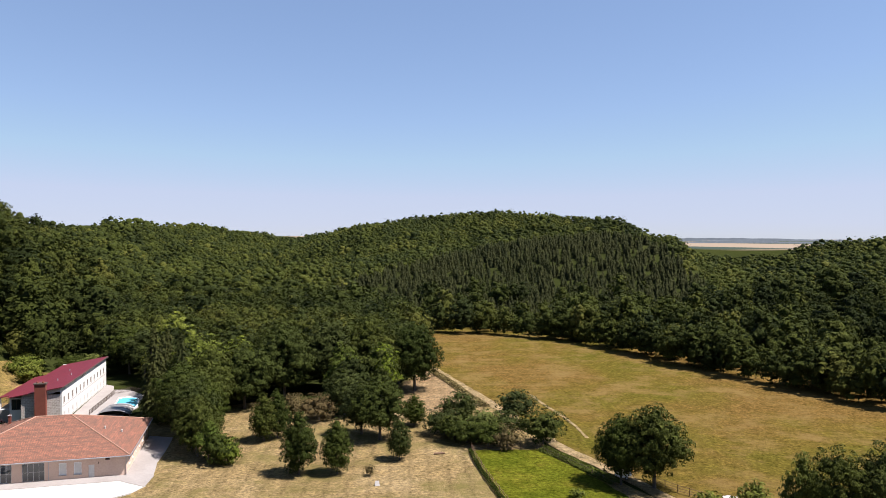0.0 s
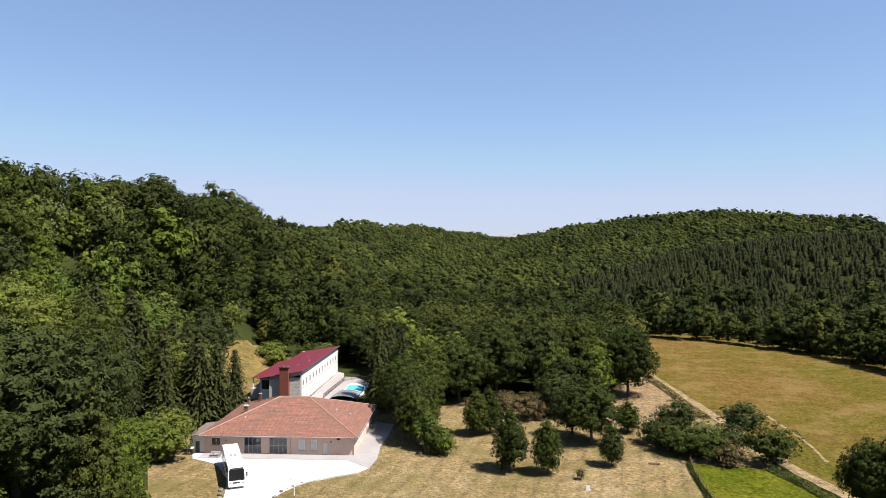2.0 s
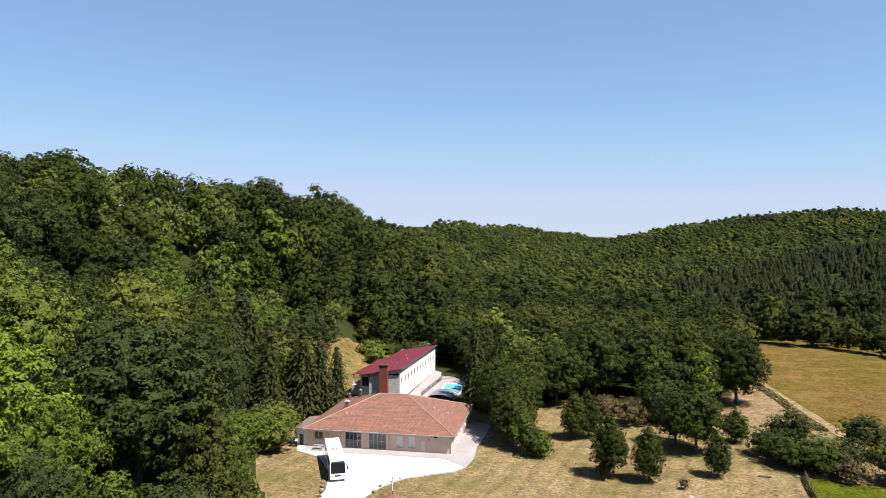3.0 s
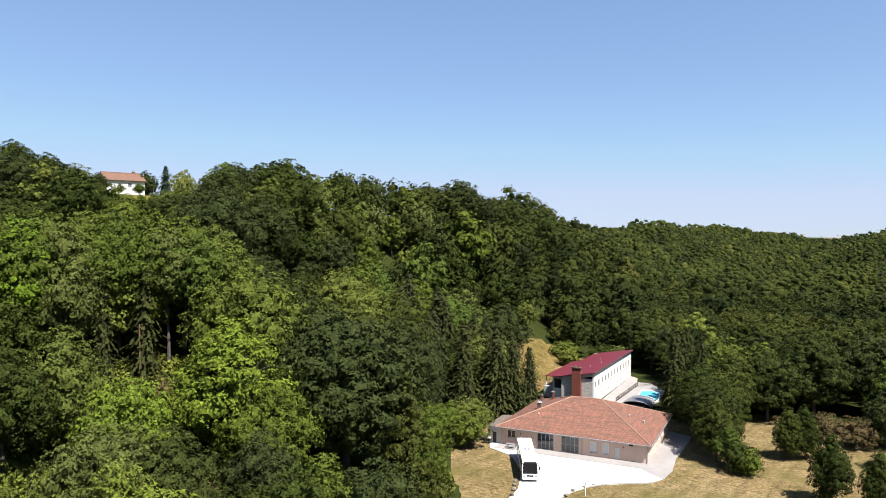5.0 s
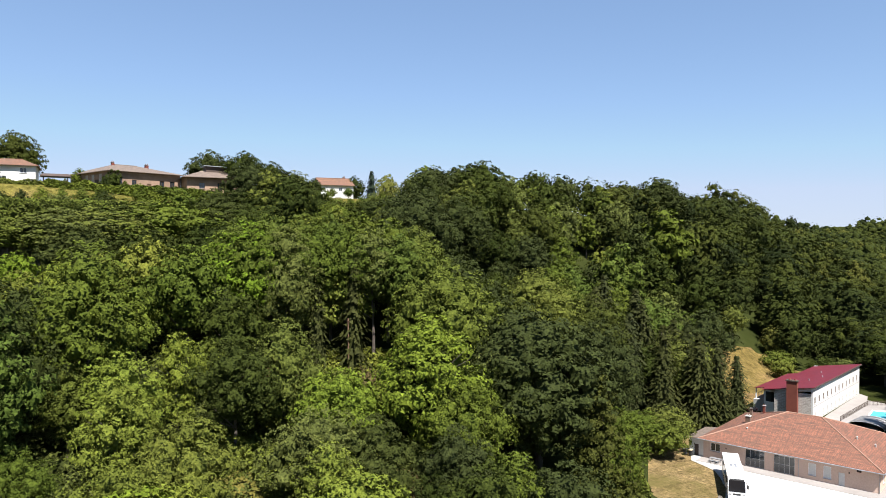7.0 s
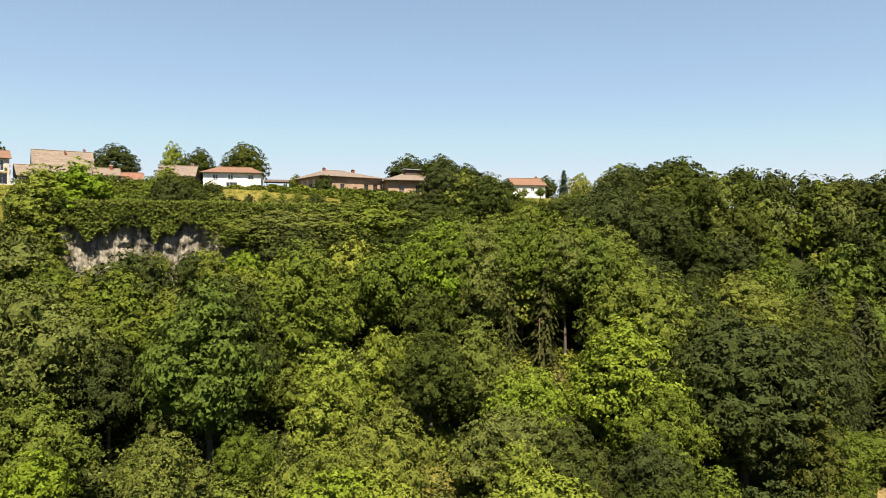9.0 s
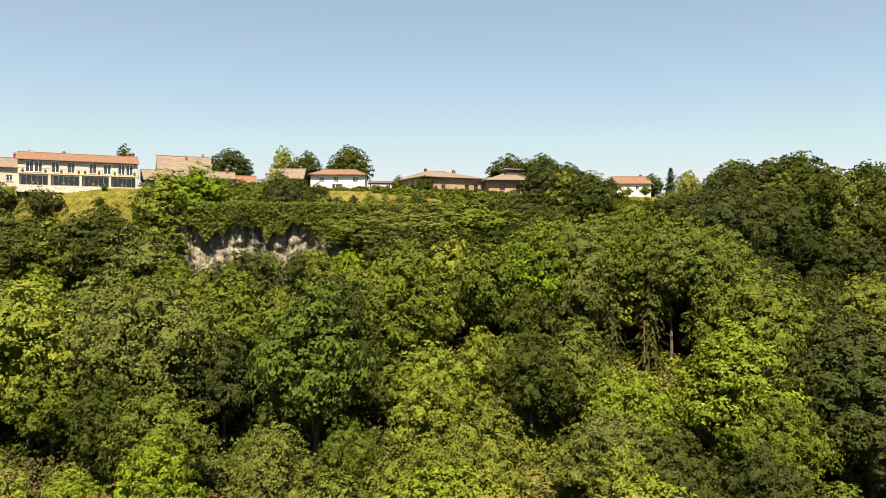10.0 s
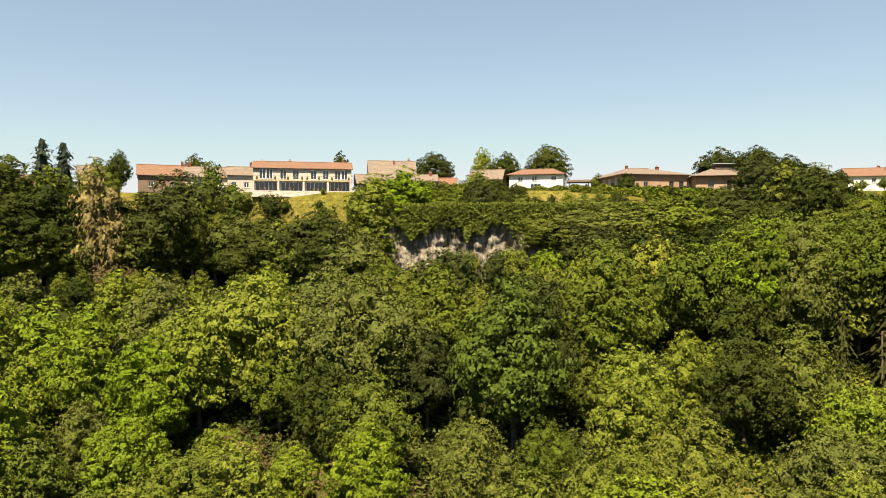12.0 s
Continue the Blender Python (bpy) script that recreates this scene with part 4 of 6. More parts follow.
# How far up the hillside the conifers reach: bearing, distance
FIRS = ([-27, -24, -20, -14, -8, 0, 8, 12], [318, 330, 420, 520, 545, 500, 430, 318])
far_trees, far_firs = [], []
px, py = scatter([(-560, 300), (-235, 300), (-130, 300), (-14, 300), (22, 290), (49, 272), (66, 236), (82, 202), (94, 182), (104, 162), (135, 122), (152, 84), (420, 300), (600, 700), (300, 1000), (-400, 1200), (-700, 900)], 9.4, 11)
pr, pa = np.hypot(px, py), np.degrees(np.arctan2(-px, py))
for x, y, r, az in zip(px, py, pr, pa):
    if not -37 < az < 45 or r > (545 if az < 12 else 380):
        continue
    fir = 318 < r < np.interp(az, *FIRS)
    if fir:
        for _ in range(5):
            far_firs.append((rt.randrange(3), float(x) + rt.uniform(-6, 6), float(y) + rt.uniform(-6, 6), rt.uniform(5.5, 10)))
        if rt.random() > 0.16:
            continue
    far_trees.append((rt.choice(SORTS), float(x), float(y), rt.uniform(9.5, 15.5) * rt.choice((0.62, 0.8, 1, 1, 1.3))))
near_edge = [t for t in far_trees if math.hypot(t[1], t[2]) < 380]
# the outermost row, close along the field
RIM = [(-14, 292), (21, 284), (48, 265), (66, 229), (81, 197), (93, 177), (102, 159), (133, 121), (152, 84)]
for (ax, ay), (bx, by) in zip(RIM, RIM[1:]):
    m = max(1, int(math.hypot(bx - ax, by - ay) / 4.6))
    for i in range(m):
        near_edge.append((rt.choice(SORTS), ax + (bx - ax) * i / m + rt.uniform(0.5, 3), ay + (by - ay) * i / m + rt.uniform(0, 2.5), rt.uniform(8, 15)))
wood("forest_edge", near_edge, "dark edge of the wood along the field", EDGE, M["leaf_far"], (0.85, 1.2))
# the far hills carry smaller crowns, close together
hx, hy = scatter([(-560, 300), (-235, 300), (-130, 300), (22, 290), (104, 162), (152, 84), (420, 300), (600, 700), (300, 1000), (-400, 1200), (-700, 900)], 7.2, 12)
hill = []
for x, y in zip(hx, hy):
    r, az = math.hypot(x, y), math.degrees(math.atan2(-x, y))
    if r < 374 or not -34 < az < 44 or r > np.interp(az, HA, HR) + 22 or 318 < r < np.interp(az, *FIRS):
        continue
    hill.append(((rt.choice(SORTS), rt.randrange(2)), float(x), float(y), rt.uniform(7, 10) * rt.choice((0.75, 0.9, 1, 1.1, 1.5))))
wood("hill_forest", hill, "unbroken broadleaf forest over the far hills", FAR, M["leaf_far"], (1.2, 1.6), 0.42)
wood("fir_plantation", far_firs, "plantation of dark conifers on the hillside", FARC, M["needle_far"], (0.9, 1.3), 0.2)

def slab(corners, thick, bm=None):
    """A sloping panel with the given top corners."""
    bm = bm or bmesh.new()
    top = [bm.verts.new(c) for c in corners]
    low = [bm.verts.new((c[0], c[1], c[2] - thick)) for c in corners]
    bm.faces.new(top)
    bm.faces.new(low[::-1])
    for i in range(len(top)):
        j = (i + 1) % len(top)
        bm.faces.new((low[i], low[j], top[j], top[i]))
    bmesh.ops.recalc_face_normals(bm, faces=bm.faces[:])
    return bm


def ridge_tiles(parent, a, b, material, name="ridge_tile"):
    part(name, tube(a, b, 0.12, 0.12, 8), material, parent)


# ---- the tiled house ----
house = thing("house", pose(-53.0, 116.7, 0.1, 0, 0, 14.4), "low pink plastered house with a hipped clay tile roof", "house")
W, D, EV, RZ = 27.7, 22.8, 3.65, 8.0
holes = [(W - 26.4, W - 24.7, 1.5, 2.9), (W - 20.3, W - 17.1, 0.1, 3.05), (W - 15.6, W - 12.3, 0.1, 3.05), (W - 10.2, W - 9.05, 0.75, 2.75),
         (W - 7.95, W - 6.8, 0.75, 2.75), (W - 5.75, W - 4.85, 0.0, 2.15), (W - 3.2, W - 2.5, 2.75, 3.4)]
part("wall", wall_bm(W, EV, 0.35, holes), M["plaster_pink"], house, at=pose(-W, 0, 0))
rh = [(2.2 + 3.4 * i, 3.2 + 3.4 * i, 1.0, 2.5) for i in range(6)]
part("wall", wall_bm(D - 0.7, EV, 0.35, rh), M["plaster_pink"], house, at=pose(0, 0.35, 0, 0, 0, 90))
part("wall", wall_bm(W, EV, 0.35, []), M["plaster_pink"], house, at=pose(0, D, 0, 0, 0, 180))
part("wall", wall_bm(D - 0.7, EV, 0.35, []), M["plaster_pink"], house, at=pose(-W, D - 0.35, 0, 0, 0, 270))
part("plinth", box(-W + 0.4, -0.4, 0.4, D - 0.4, 0.0, 0.08), M["concrete"], house)
for h, cols, rows in zip(holes[:5], (2, 4, 4, 1, 1), (1, 2, 2, 1, 1)):
    grey = cols == 4
    win = window(house, pose(-W + h[0], 0, h[2]), h[1] - h[0], h[3] - h[2], cols, rows, M["metal_grey"] if grey else None, not grey, M["glass"] if grey or cols == 2 else M["plaster_white"], "glazed_door" if grey else "window")
for h in rh:
    window(house, pose(0, 0.35 + h[0], h[2], 0, 0, 90), 1.0, 1.5, 2)
door = part("door", box(0, 0.9, 0.12, 0.18, 0.02, 2.13), M["plaster_white"], house, "pale closed door", at=pose(-5.75, 0, 0))
part("handle", tube((0.78, 0.1, 1.05), (0.78, 0.04, 1.05), 0.03, 0.03, 6), M["metal_grey"], door)
vent = part("vent", box(0, 0.7, 0.1, 0.2, 0, 0.65), M["wood_dark"], house, at=pose(-3.2, 0, 2.75))
for i in range(4):
    part("louvre", slab([(0.04, 0.04, 0.1 + 0.14 * i), (0.66, 0.04, 0.1 + 0.14 * i), (0.66, 0.1, 0.2 + 0.14 * i), (0.04, 0.1, 0.2 + 0.14 * i)], 0.02), M["wood_dark"], vent)
for x0, x1 in ((-21.5, -16.2), (-10.6, -5.9)):
    aw = part("awning_box", box(x0, x1, -0.32, -0.003, 3.3, 3.48), M["wood_dark"], house, "rolled-up dark awning")
    part("roller", tube((x0, -0.36, 3.34), (x1, -0.36, 3.34), 0.06, 0.06, 8), M["wood"], aw)
for x in (-11.7, 0.02):
    part("downpipe", tube((x, -0.08, 0.0), (x, -0.08, 3.5), 0.05, 0.05, 8), M["metal_grey"], house)
for x in (-23.6, -4.2):
    lamp = part("wall_lamp", box(x - 0.08, x + 0.08, -0.16, -0.003, 2.3, 2.55), M["wood_dark"], house, bevel=0.02)
O = 0.75
x0, x1, y0, y1 = -W - O, O, -O, D + O
zl = EV - 0.12
rl, rr = (-W + 11.0, D / 2, RZ), (-11.0, D / 2, RZ)
for pts in ([(x0, y0, zl), (x1, y0, zl), rr, rl], [(x1, y0, zl), (x1, y1, zl), rr], [(x1, y1, zl), (x0, y1, zl), rl, rr], [(x0, y1, zl), (x0, y0, zl), rl]):
    part("roof", slab(pts, 0.16), M["tile_clay"], house, "weathered clay tile roof slope")
for a, b in (((x0, y0, zl + 0.02), rl), ((x1, y0, zl + 0.02), rr), (rl, rr), ((x1, y1, zl + 0.02), rr), ((x0, y1, zl + 0.02), rl)):
    ridge_tiles(house, a, b, M["ridge_pale"])
for a, b in (((x0, y0 - 0.07, zl - 0.1), (x1, y0 - 0.07, zl - 0.1)), ((x1 + 0.07, y0, zl - 0.1), (x1 + 0.07, y1, zl - 0.1))):
    part("gutter", tube(a, b, 0.08, 0.08, 8), M["metal_grey"], house)
part("ceiling", box(-W + 0.4, -0.4, 0.4, D - 0.4, EV - 0.35, EV - 0.25), M["plaster_white"], house)


def roof_stack(parent, x, y, z, w, h, material, cap):
    st = part("chimney", box(x - w / 2, x + w / 2, y - w / 2, y + w / 2, z - 1.2, z + h), material, parent, bevel=0.02)
    part("cap", box(x - w / 2 - 0.08, x + w / 2 + 0.08, y - w / 2 - 0.08, y + w / 2 + 0.08, z + h, z + h + 0.1), cap, st)
    for dx in (-w / 4, w / 4):
        part("flue", tube((x + dx, y, z + h + 0.1), (x + dx, y, z + h + 0.35), w * 0.16, w * 0.14, 8), M["tile_clay"] if material is M["brick_red"] else M["concrete"], st)


roof_stack(house, -22.6, 8.3, 6.2, 0.8, 0.6, M["plaster_brown"], M["concrete"])
roof_stack(house, -23.8, 13.5, 6.2, 0.4, 0.8, M["plaster_brown"], M["wood_dark"])
roof_stack(house, -22.4, 16.5, 6.4, 0.4, 0.9, M["brick_red"], M["concrete"])
for x, y, z in ((-21.5, 4.4, 5.28), (-5.0, 9.0, 5.8), (-2.4, 9.8, 4.8)):
    v = part("roof_vent", tube((x, y, z - 0.2), (x, y, z + 0.3), 0.13, 0.13, 10), M["concrete"], house)
    part("cowl", tube((x, y, z + 0.3), (x, y, z + 0.45), 0.2, 0.08, 10), M["concrete"], v)
# The lean-to at the house's end
annex = thing("lean_to", pose(-53.0, 116.7, 0.1, 0, 0, 14.4), "small white lean-to with a grey mono-pitch roof against the house", "shed")
part("wall", wall_bm(2.6, 3.2, 0.2, [(0.9, 1.7, 0, 2.1)]), M["plaster_white"], annex, at=pose(-30.4, 0.3, 0))
part("wall", box(-30.4, -30.2, 0.5, 9, 0, 3.0), M["plaster_white"], annex)
part("door", box(-29.5, -28.7, 0.36, 0.42, 0.02, 2.08), M["wood_dark"], annex)
part("roof", slab([(-30.9, -0.2, 3.15), (-28.5, -0.2, 3.45), (-28.5, 9.2, 3.45), (-30.9, 9.2, 3.15)], 0.12), M["tile_grey"], annex)

# ---- the long building with the red roof ----
hotel = thing("hotel", pose(-82.0, 150.5, 0.0, 0, 0, 12.8), "long white two-storey building with a dark red sloping roof", "building")
L, HT = 38.5, 7.55
hw = [(1.0 + 3.1 * i, 2.1 + 3.1 * i, z0, z1) for i in range(12) for z0, z1 in ((0.5, 1.95), (3.85, 5.25))]
part("wall", wall_bm(L, HT, 0.35, hw), M["plaster_white"], hotel, at=pose(0, 0, 0, 0, 0, 90))
for h in hw:
    window(hotel, pose(0, h[0], h[2], 0, 0, 90), h[1] - h[0], h[3] - h[2], 2, 1, M["wood"] if h[2] > 3 else None, True, M["blind"])
part("string_course", box(-0.05, 0.03, 0.36, L - 0.36, 3.2, 3.36), M["concrete"], hotel)
fw = wall_bm(7.6, 6.0, 0.4, [])
part("stone_wall", fw, M["rubble"], hotel, "grey rubble stone end wall", at=pose(-8.0, 0, 0))
part("gable_infill", slab([(-8.0, 0.0, 6.28), (-0.36, 0.0, 7.55), (-0.36, 0.38, 7.55), (-8.0, 0.38, 6.28)], 0.9), M["rubble"], hotel)
ch = part("chimney", box(-5.15, -2.95, -0.9, -0.003, 0, 8.5), M["brick_red"], hotel, "broad red brick chimney", bevel=0.03)
part("cap", box(-5.3, -2.8, -1.05, 0.12, 8.5, 8.75), M["wood_dark"], ch)
for x in (-4.6, -3.5):
    part("flue", tube((x, -0.45, 8.75), (x, -0.45, 9.05), 0.22, 0.2, 10), M["brick_red"], ch)
part("wall", box(-10.5, -10.2, 1.2, L, 0, 5.6), M["plaster_white"], hotel)
part("wall", box(-10.5, 0, L - 0.35, L - 0.003, 0, 6.0), M["plaster_white"], hotel)
part("bay_wall", wall_bm(2.5, 5.5, 0.3, [(0.35, 2.2, 2.9, 5.2)]), M["plaster_white"], hotel, at=pose(-10.5, 0.9, 0))
window(hotel, pose(-10.15, 0.9, 2.9), 1.85, 2.3, 2, 1, M["wood_dark"], False, None, "bay_window")
sl = (7.75 - 5.85) / 11.0
zr = lambda x: 7.75 + sl * (x - 0.45)
part("roof", slab([(-10.7, -0.5, zr(-10.7)), (0.45, -0.5, zr(0.45)), (0.45, L + 0.4, zr(0.45)), (-10.7, L + 0.4, zr(-10.7))], 0.14), M["red_sheet"], hotel, "dark red ribbed metal roof")
part("porch_roof", slab([(-13.4, 3.0, zr(-13.4) - 0.15), (-10.7, 3.0, zr(-10.7) - 0.15), (-10.7, 26, zr(-10.7) - 0.15), (-13.4, 26, zr(-13.4) - 0.15)], 0.12), M["red_sheet"], hotel, "lower dark red porch roof")
for y in (3.3, 9, 15, 21, 25.6):
    part("post", box(-13.2, -13.0, y, y + 0.2, 0, zr(-13.1) - 0.27), M["white_paint"], hotel)
part("fascia", box(0.46, 0.5, -0.5, L + 0.4, 7.45, 7.78), M["wood_dark"], hotel)
part("porch_floor", box(-13.4, -10.6, 2.5, 27, 0, 2.7), M["concrete"], hotel)
rail = part("balustrade", box(-13.4, -13.34, 3.5, 27, 3.6, 3.66), M["white_paint"], hotel)
for i in range(24):
    part("baluster", box(-13.39, -13.35, 3.6 + i, 3.64 + i, 2.7, 3.6), M["white_paint"], rail)
for x, y in ((-4.0, 11), (-5.0, 24), (-2.5, 16)):
    part("roof_vent", tube((x, y, zr(x) - 0.1), (x, y, zr(x) + 0.35), 0.14, 0.12, 8), M["metal_grey"], hotel)

laid("side_path", [(-81.4, 150.6), (-79.0, 154), (-82.8, 175.5), (-87.5, 186), (-90.2, 187.6)], 0.2, M["paving"], "grey paved walk along the white building", "pavement", 0.05, 3)
# ---- the pool ----
part_pool = tagged(part("pool_deck", prism([(-86, 181), (-81, 181), (-75, 175), (-71.0, 163), (-71.4, 154), (-79.5, 154)], 0.05, 0.3), M["paving"]), "pale stone deck round the pool", "terrace", kind="structure")
pool = thing("swimming_pool", pose(0, 0, 0), "outdoor swimming pool of bright turquoise water", "pool")
PW = [(-79.4, 171.2), (-77.2, 172.6), (-74.6, 171.2), (-72.3, 166), (-71.2, 161.6), (-74.5, 160.6), (-77.0, 163.6)]
part("water", prism(PW, 0.2, 0.34), M["pool_water"], pool)
rim = bmesh.new()
for (ax, ay), (bx, by) in zip(PW, PW[1:] + PW[:1]):
    tube((ax, ay, 0.34), (bx, by, 0.34), 0.16, 0.16, 6, rim)
part("coping", rim, M["white_paint"], pool)
cover = thing("pool_enclosure", pose(-73.6, 157.2, 0.3, 0, 0, 12.8), "low arched telescopic pool cover of grey glazing", "pool cover")
for s in range(4):
    bm = bmesh.new()
    rad, ya, yb = 3.5 - 0.14 * s, -3.2 + 1.9 * s, -1.3 + 1.9 * s
    n = 12
    prof = [(rad * math.cos(math.pi * i / n), 1.25 * math.sin(math.pi * i / n) * (1 - 0.04 * s)) for i in range(n + 1)]
    lo, hi = [bm.verts.new((x, ya, z)) for x, z in prof], [bm.verts.new((x, yb, z)) for x, z in prof]
    for i in range(n):
        bm.faces.new((lo[i], hi[i], hi[i + 1], lo[i + 1]))
    seg = part("glazing", bm, M["polycarbonate"], cover)
    for yy in (ya, yb):
        rb = bmesh.new()
        for i in range(n):
            tube((prof[i][0], yy, prof[i][1]), (prof[i + 1][0], yy, prof[i + 1][1]), 0.06, 0.06, 5, rb)
        part("rib", rb, M["metal_grey"], seg)


def rail_fence(name, pts, height, gap, rails, material, label, slats=0.0, r=0.05):
    """A fence of posts and rails along a line."""
    f = thing(name, pose(0, 0, 0), label, "fence")
    for (ax, ay), (bx, by) in zip(pts, pts[1:]):
        n = max(1, round(math.hypot(bx - ax, by - ay) / gap))
        for i in range(n + 1):
            x, y = ax + (bx - ax) * i / n, ay + (by - ay) * i / n
            z = max(float(land(x, y)), 0.1)
            part("post", tube((x, y, z - 0.3), (x, y, z + height), r, r * 0.9, 6), material, f)
        za, zb = max(float(land(ax, ay)), 0.1), max(float(land(bx, by)), 0.1)
        for k in range(rails):
            h = height * (k + 0.8) / (rails + 0.2)
            part("rail", tube((ax, ay, za + h), (bx, by, zb + h), r * 0.55, r * 0.55, 5), material, f)
        if slats:
            m = int(math.hypot(bx - ax, by - ay) / slats)
            for i in range(m):
                x, y = ax + (bx - ax) * (i + 0.5) / m, ay + (by - ay) * (i + 0.5) / m
                part("slat", tube((x, y, za + 0.15), (x, y, za + height), 0.025, 0.025, 4), material, f)
    return f


rail_fence("terrace_fence", [(-78.7, 155.5), (-82.6, 175.6), (-80, 179.5), (-75, 177)], 1.35, 2.4, 2, M["wood_dark"], "dark metal railing along the pool terrace", 0.3)
rail_fence("wire_fence", [(5.3, 130.4), (6.0, 124), (7.2, 116), (9.1, 106), (11, 97)], 1.3, 2.2, 3, M["wood"], "wire fence on wooden posts round the green plot", 0, 0.06)
rail_fence("plot_fence", [(5.3, 130.6), (17.6, 131), (23.8, 119.6), (28.5, 108)], 0.9, 3.0, 2, M["wood_dark"], "low wooden fence behind the green plot", 0, 0.05)
rail_fence("field_fence", [(33.8, 112.5), (36.5, 108.5), (40.5, 104.0), (43, 100)], 1.3, 2.0, 3, M["wood"], "weathered wooden rail fence by the oak", 0, 0.07)

# ---- the coach ----
coach = thing("coach", pose(-63.6, 95.65, 0.12, 0, 0, 38.5), "white touring coach parked on the gravel yard", "bus")
CL, CW, CH = 13.2, 2.52, 3.45   # the front at y = 0, the rear at y = CL
bm = box(-CW / 2, CW / 2, 0, CL, 0.38, CH)
for v in bm.verts:
    if v.co.y < 0.1 and v.co.z > 2:
        v.co.y += 0.35
part("body", bm, M["coach_paint"], coach, bevel=0.16)
front = lambda z: 0.35 * (z - 0.38) / 3.07 - 0.02
part("windscreen", slab([(-1.17, front(1.35) - 0.03, 1.35), (1.17, front(1.35) - 0.03, 1.35), (1.13, front(3.0) - 0.03, 3.0), (-1.13, front(3.0) - 0.03, 3.0)], 0.03), M["dark_glass"], coach, "large dark raked windscreen")
part("destination_sign", slab([(-1.05, front(3.02) - 0.03, 3.02), (1.05, front(3.02) - 0.03, 3.02), (1.0, front(3.24) - 0.02, 3.24), (-1.0, front(3.24) - 0.02, 3.24)], 0.03), M["rubber"], coach)
part("bumper", box(-1.22, 1.22, -0.1, 0.02, 0.4, 0.75), M["coach_paint"], coach, bevel=0.05)
part("grille", box(-0.55, 0.55, -0.02, 0.05, 0.85, 1.1), M["rubber"], coach)
part("number_plate", box(-0.26, 0.26, -0.115, -0.1, 0.5, 0.62), M["white_paint"], coach)
for s in (-1, 1):
    part("headlight", box(s * 0.95 - 0.2, s * 0.95 + 0.2, -0.03, 0.04, 0.85, 1.05), M["metal_grey"], coach, bevel=0.02)
    mir = part("mirror", box(s * 1.52 - 0.12, s * 1.52 + 0.12, -0.25, -0.1, 2.0, 2.55), M["rubber"], coach, bevel=0.03)
    part("arm", tube((s * 1.2, 0.2, 3.0), (s * 1.5, -0.17, 2.55), 0.035, 0.03, 6), M["rubber"], mir)
    part("wiper", tube((s * 0.3, 0.1, 1.56), (s * 0.9, 0.19, 2.3), 0.02, 0.015, 4), M["rubber"], coach)
    for i in range(8):
        ya = 0.9 + i * 1.5
        part("side_window", box(s * 1.262 - 0.012, s * 1.262 + 0.012, ya, ya + 1.42, 1.7, 2.95), M["dark_glass"], coach)
    part("skirt_stripe", box(s * 1.262 - 0.006, s * 1.262 + 0.006, 0.6, CL - 0.5, 1.05, 1.25), M["metal_grey"], coach)
    for yw in (2.5, 8.9, 10.2):
        wh = part("wheel", tube((s * 1.02, yw, 0.5), (s * 1.275, yw, 0.5), 0.5, 0.5, 20), M["rubber"], coach)
        part("rim", tube((s * 1.2, yw, 0.5), (s * 1.29, yw, 0.5), 0.3, 0.26, 14), M["metal_grey"], wh)
for y, w, l in ((2.2, 0.8, 0.8), (5.6, 0.34, 1.5), (9.6, 0.8, 0.8)):
    for dx in ((-0.3, 0.3) if l > 1 else (0,)):
        part("roof_hatch", box(dx - w / 2, dx + w / 2, y, y + l, CH - 0.02, CH + 0.06), M["metal_grey"] if l > 1 else M["white_paint"], coach, bevel=0.02)
part("rear_window", box(-1.0, 1.0, CL - 0.02, CL + 0.012, 1.9, 2.8), M["glass"], coach)

# ---- small things in the yard ----
def stone(x, y, r, label="rough limestone boulder at the yard's edge"):
    bm = bmesh.new()
    bmesh.ops.create_icosphere(bm, subdivisions=2, radius=r)
    rn = random.Random(x * 7 + y)
    o = Vector((rn.uniform(0, 50), rn.uniform(0, 50), 0))
    for v in bm.verts:
        v.co *= 1 + 0.45 * noise.noise(v.co * (1.4 / r) + o)
        v.co.z *= 0.7
    ob = part("boulder", bm, M["limestone"])
    ob.matrix_basis = pose(x, y, 0.12 + r * 0.3, 0, 0, rn.uniform(0, 360))
    return tagged(ob, label, "stone", "boulders along the yard")


for x, y, r in ((-65.6, 94.4, 0.4), (-64.6, 92.6, 0.35), (-63.5, 90.9, 0.4), (-62.4, 88.9, 0.35), (-55.9, 94.1, 0.35), (-56.2, 96.6, 0.3), (-55.6, 99.1, 0.28), (-55.0, 101.0, 0.25)):
    stone(x, y, r)
kerb = thing("kerb", pose(0, 0, 0), "low stone edging between the yard and the grass", "kerb", kind="structure")
KP = [(-55.9, 98), (-55.2, 100), (-54.3, 101.8), (-52.9, 103.6), (-51.2, 105.4), (-49.3, 107.2), (-48.4, 108.2)]
for (ax, ay), (bx, by) in zip(KP, KP[1:]):
    a = math.degrees(math.atan2(by - ay, bx - ax))
    d = math.hypot(bx - ax, by - ay)
    part("kerbstone", box(0, d - 0.03, -0.1, 0.1, -0.1, 0.16), M["concrete"], kerb, at=pose(ax, ay, 0.08, 0, 0, a), bevel=0.02)


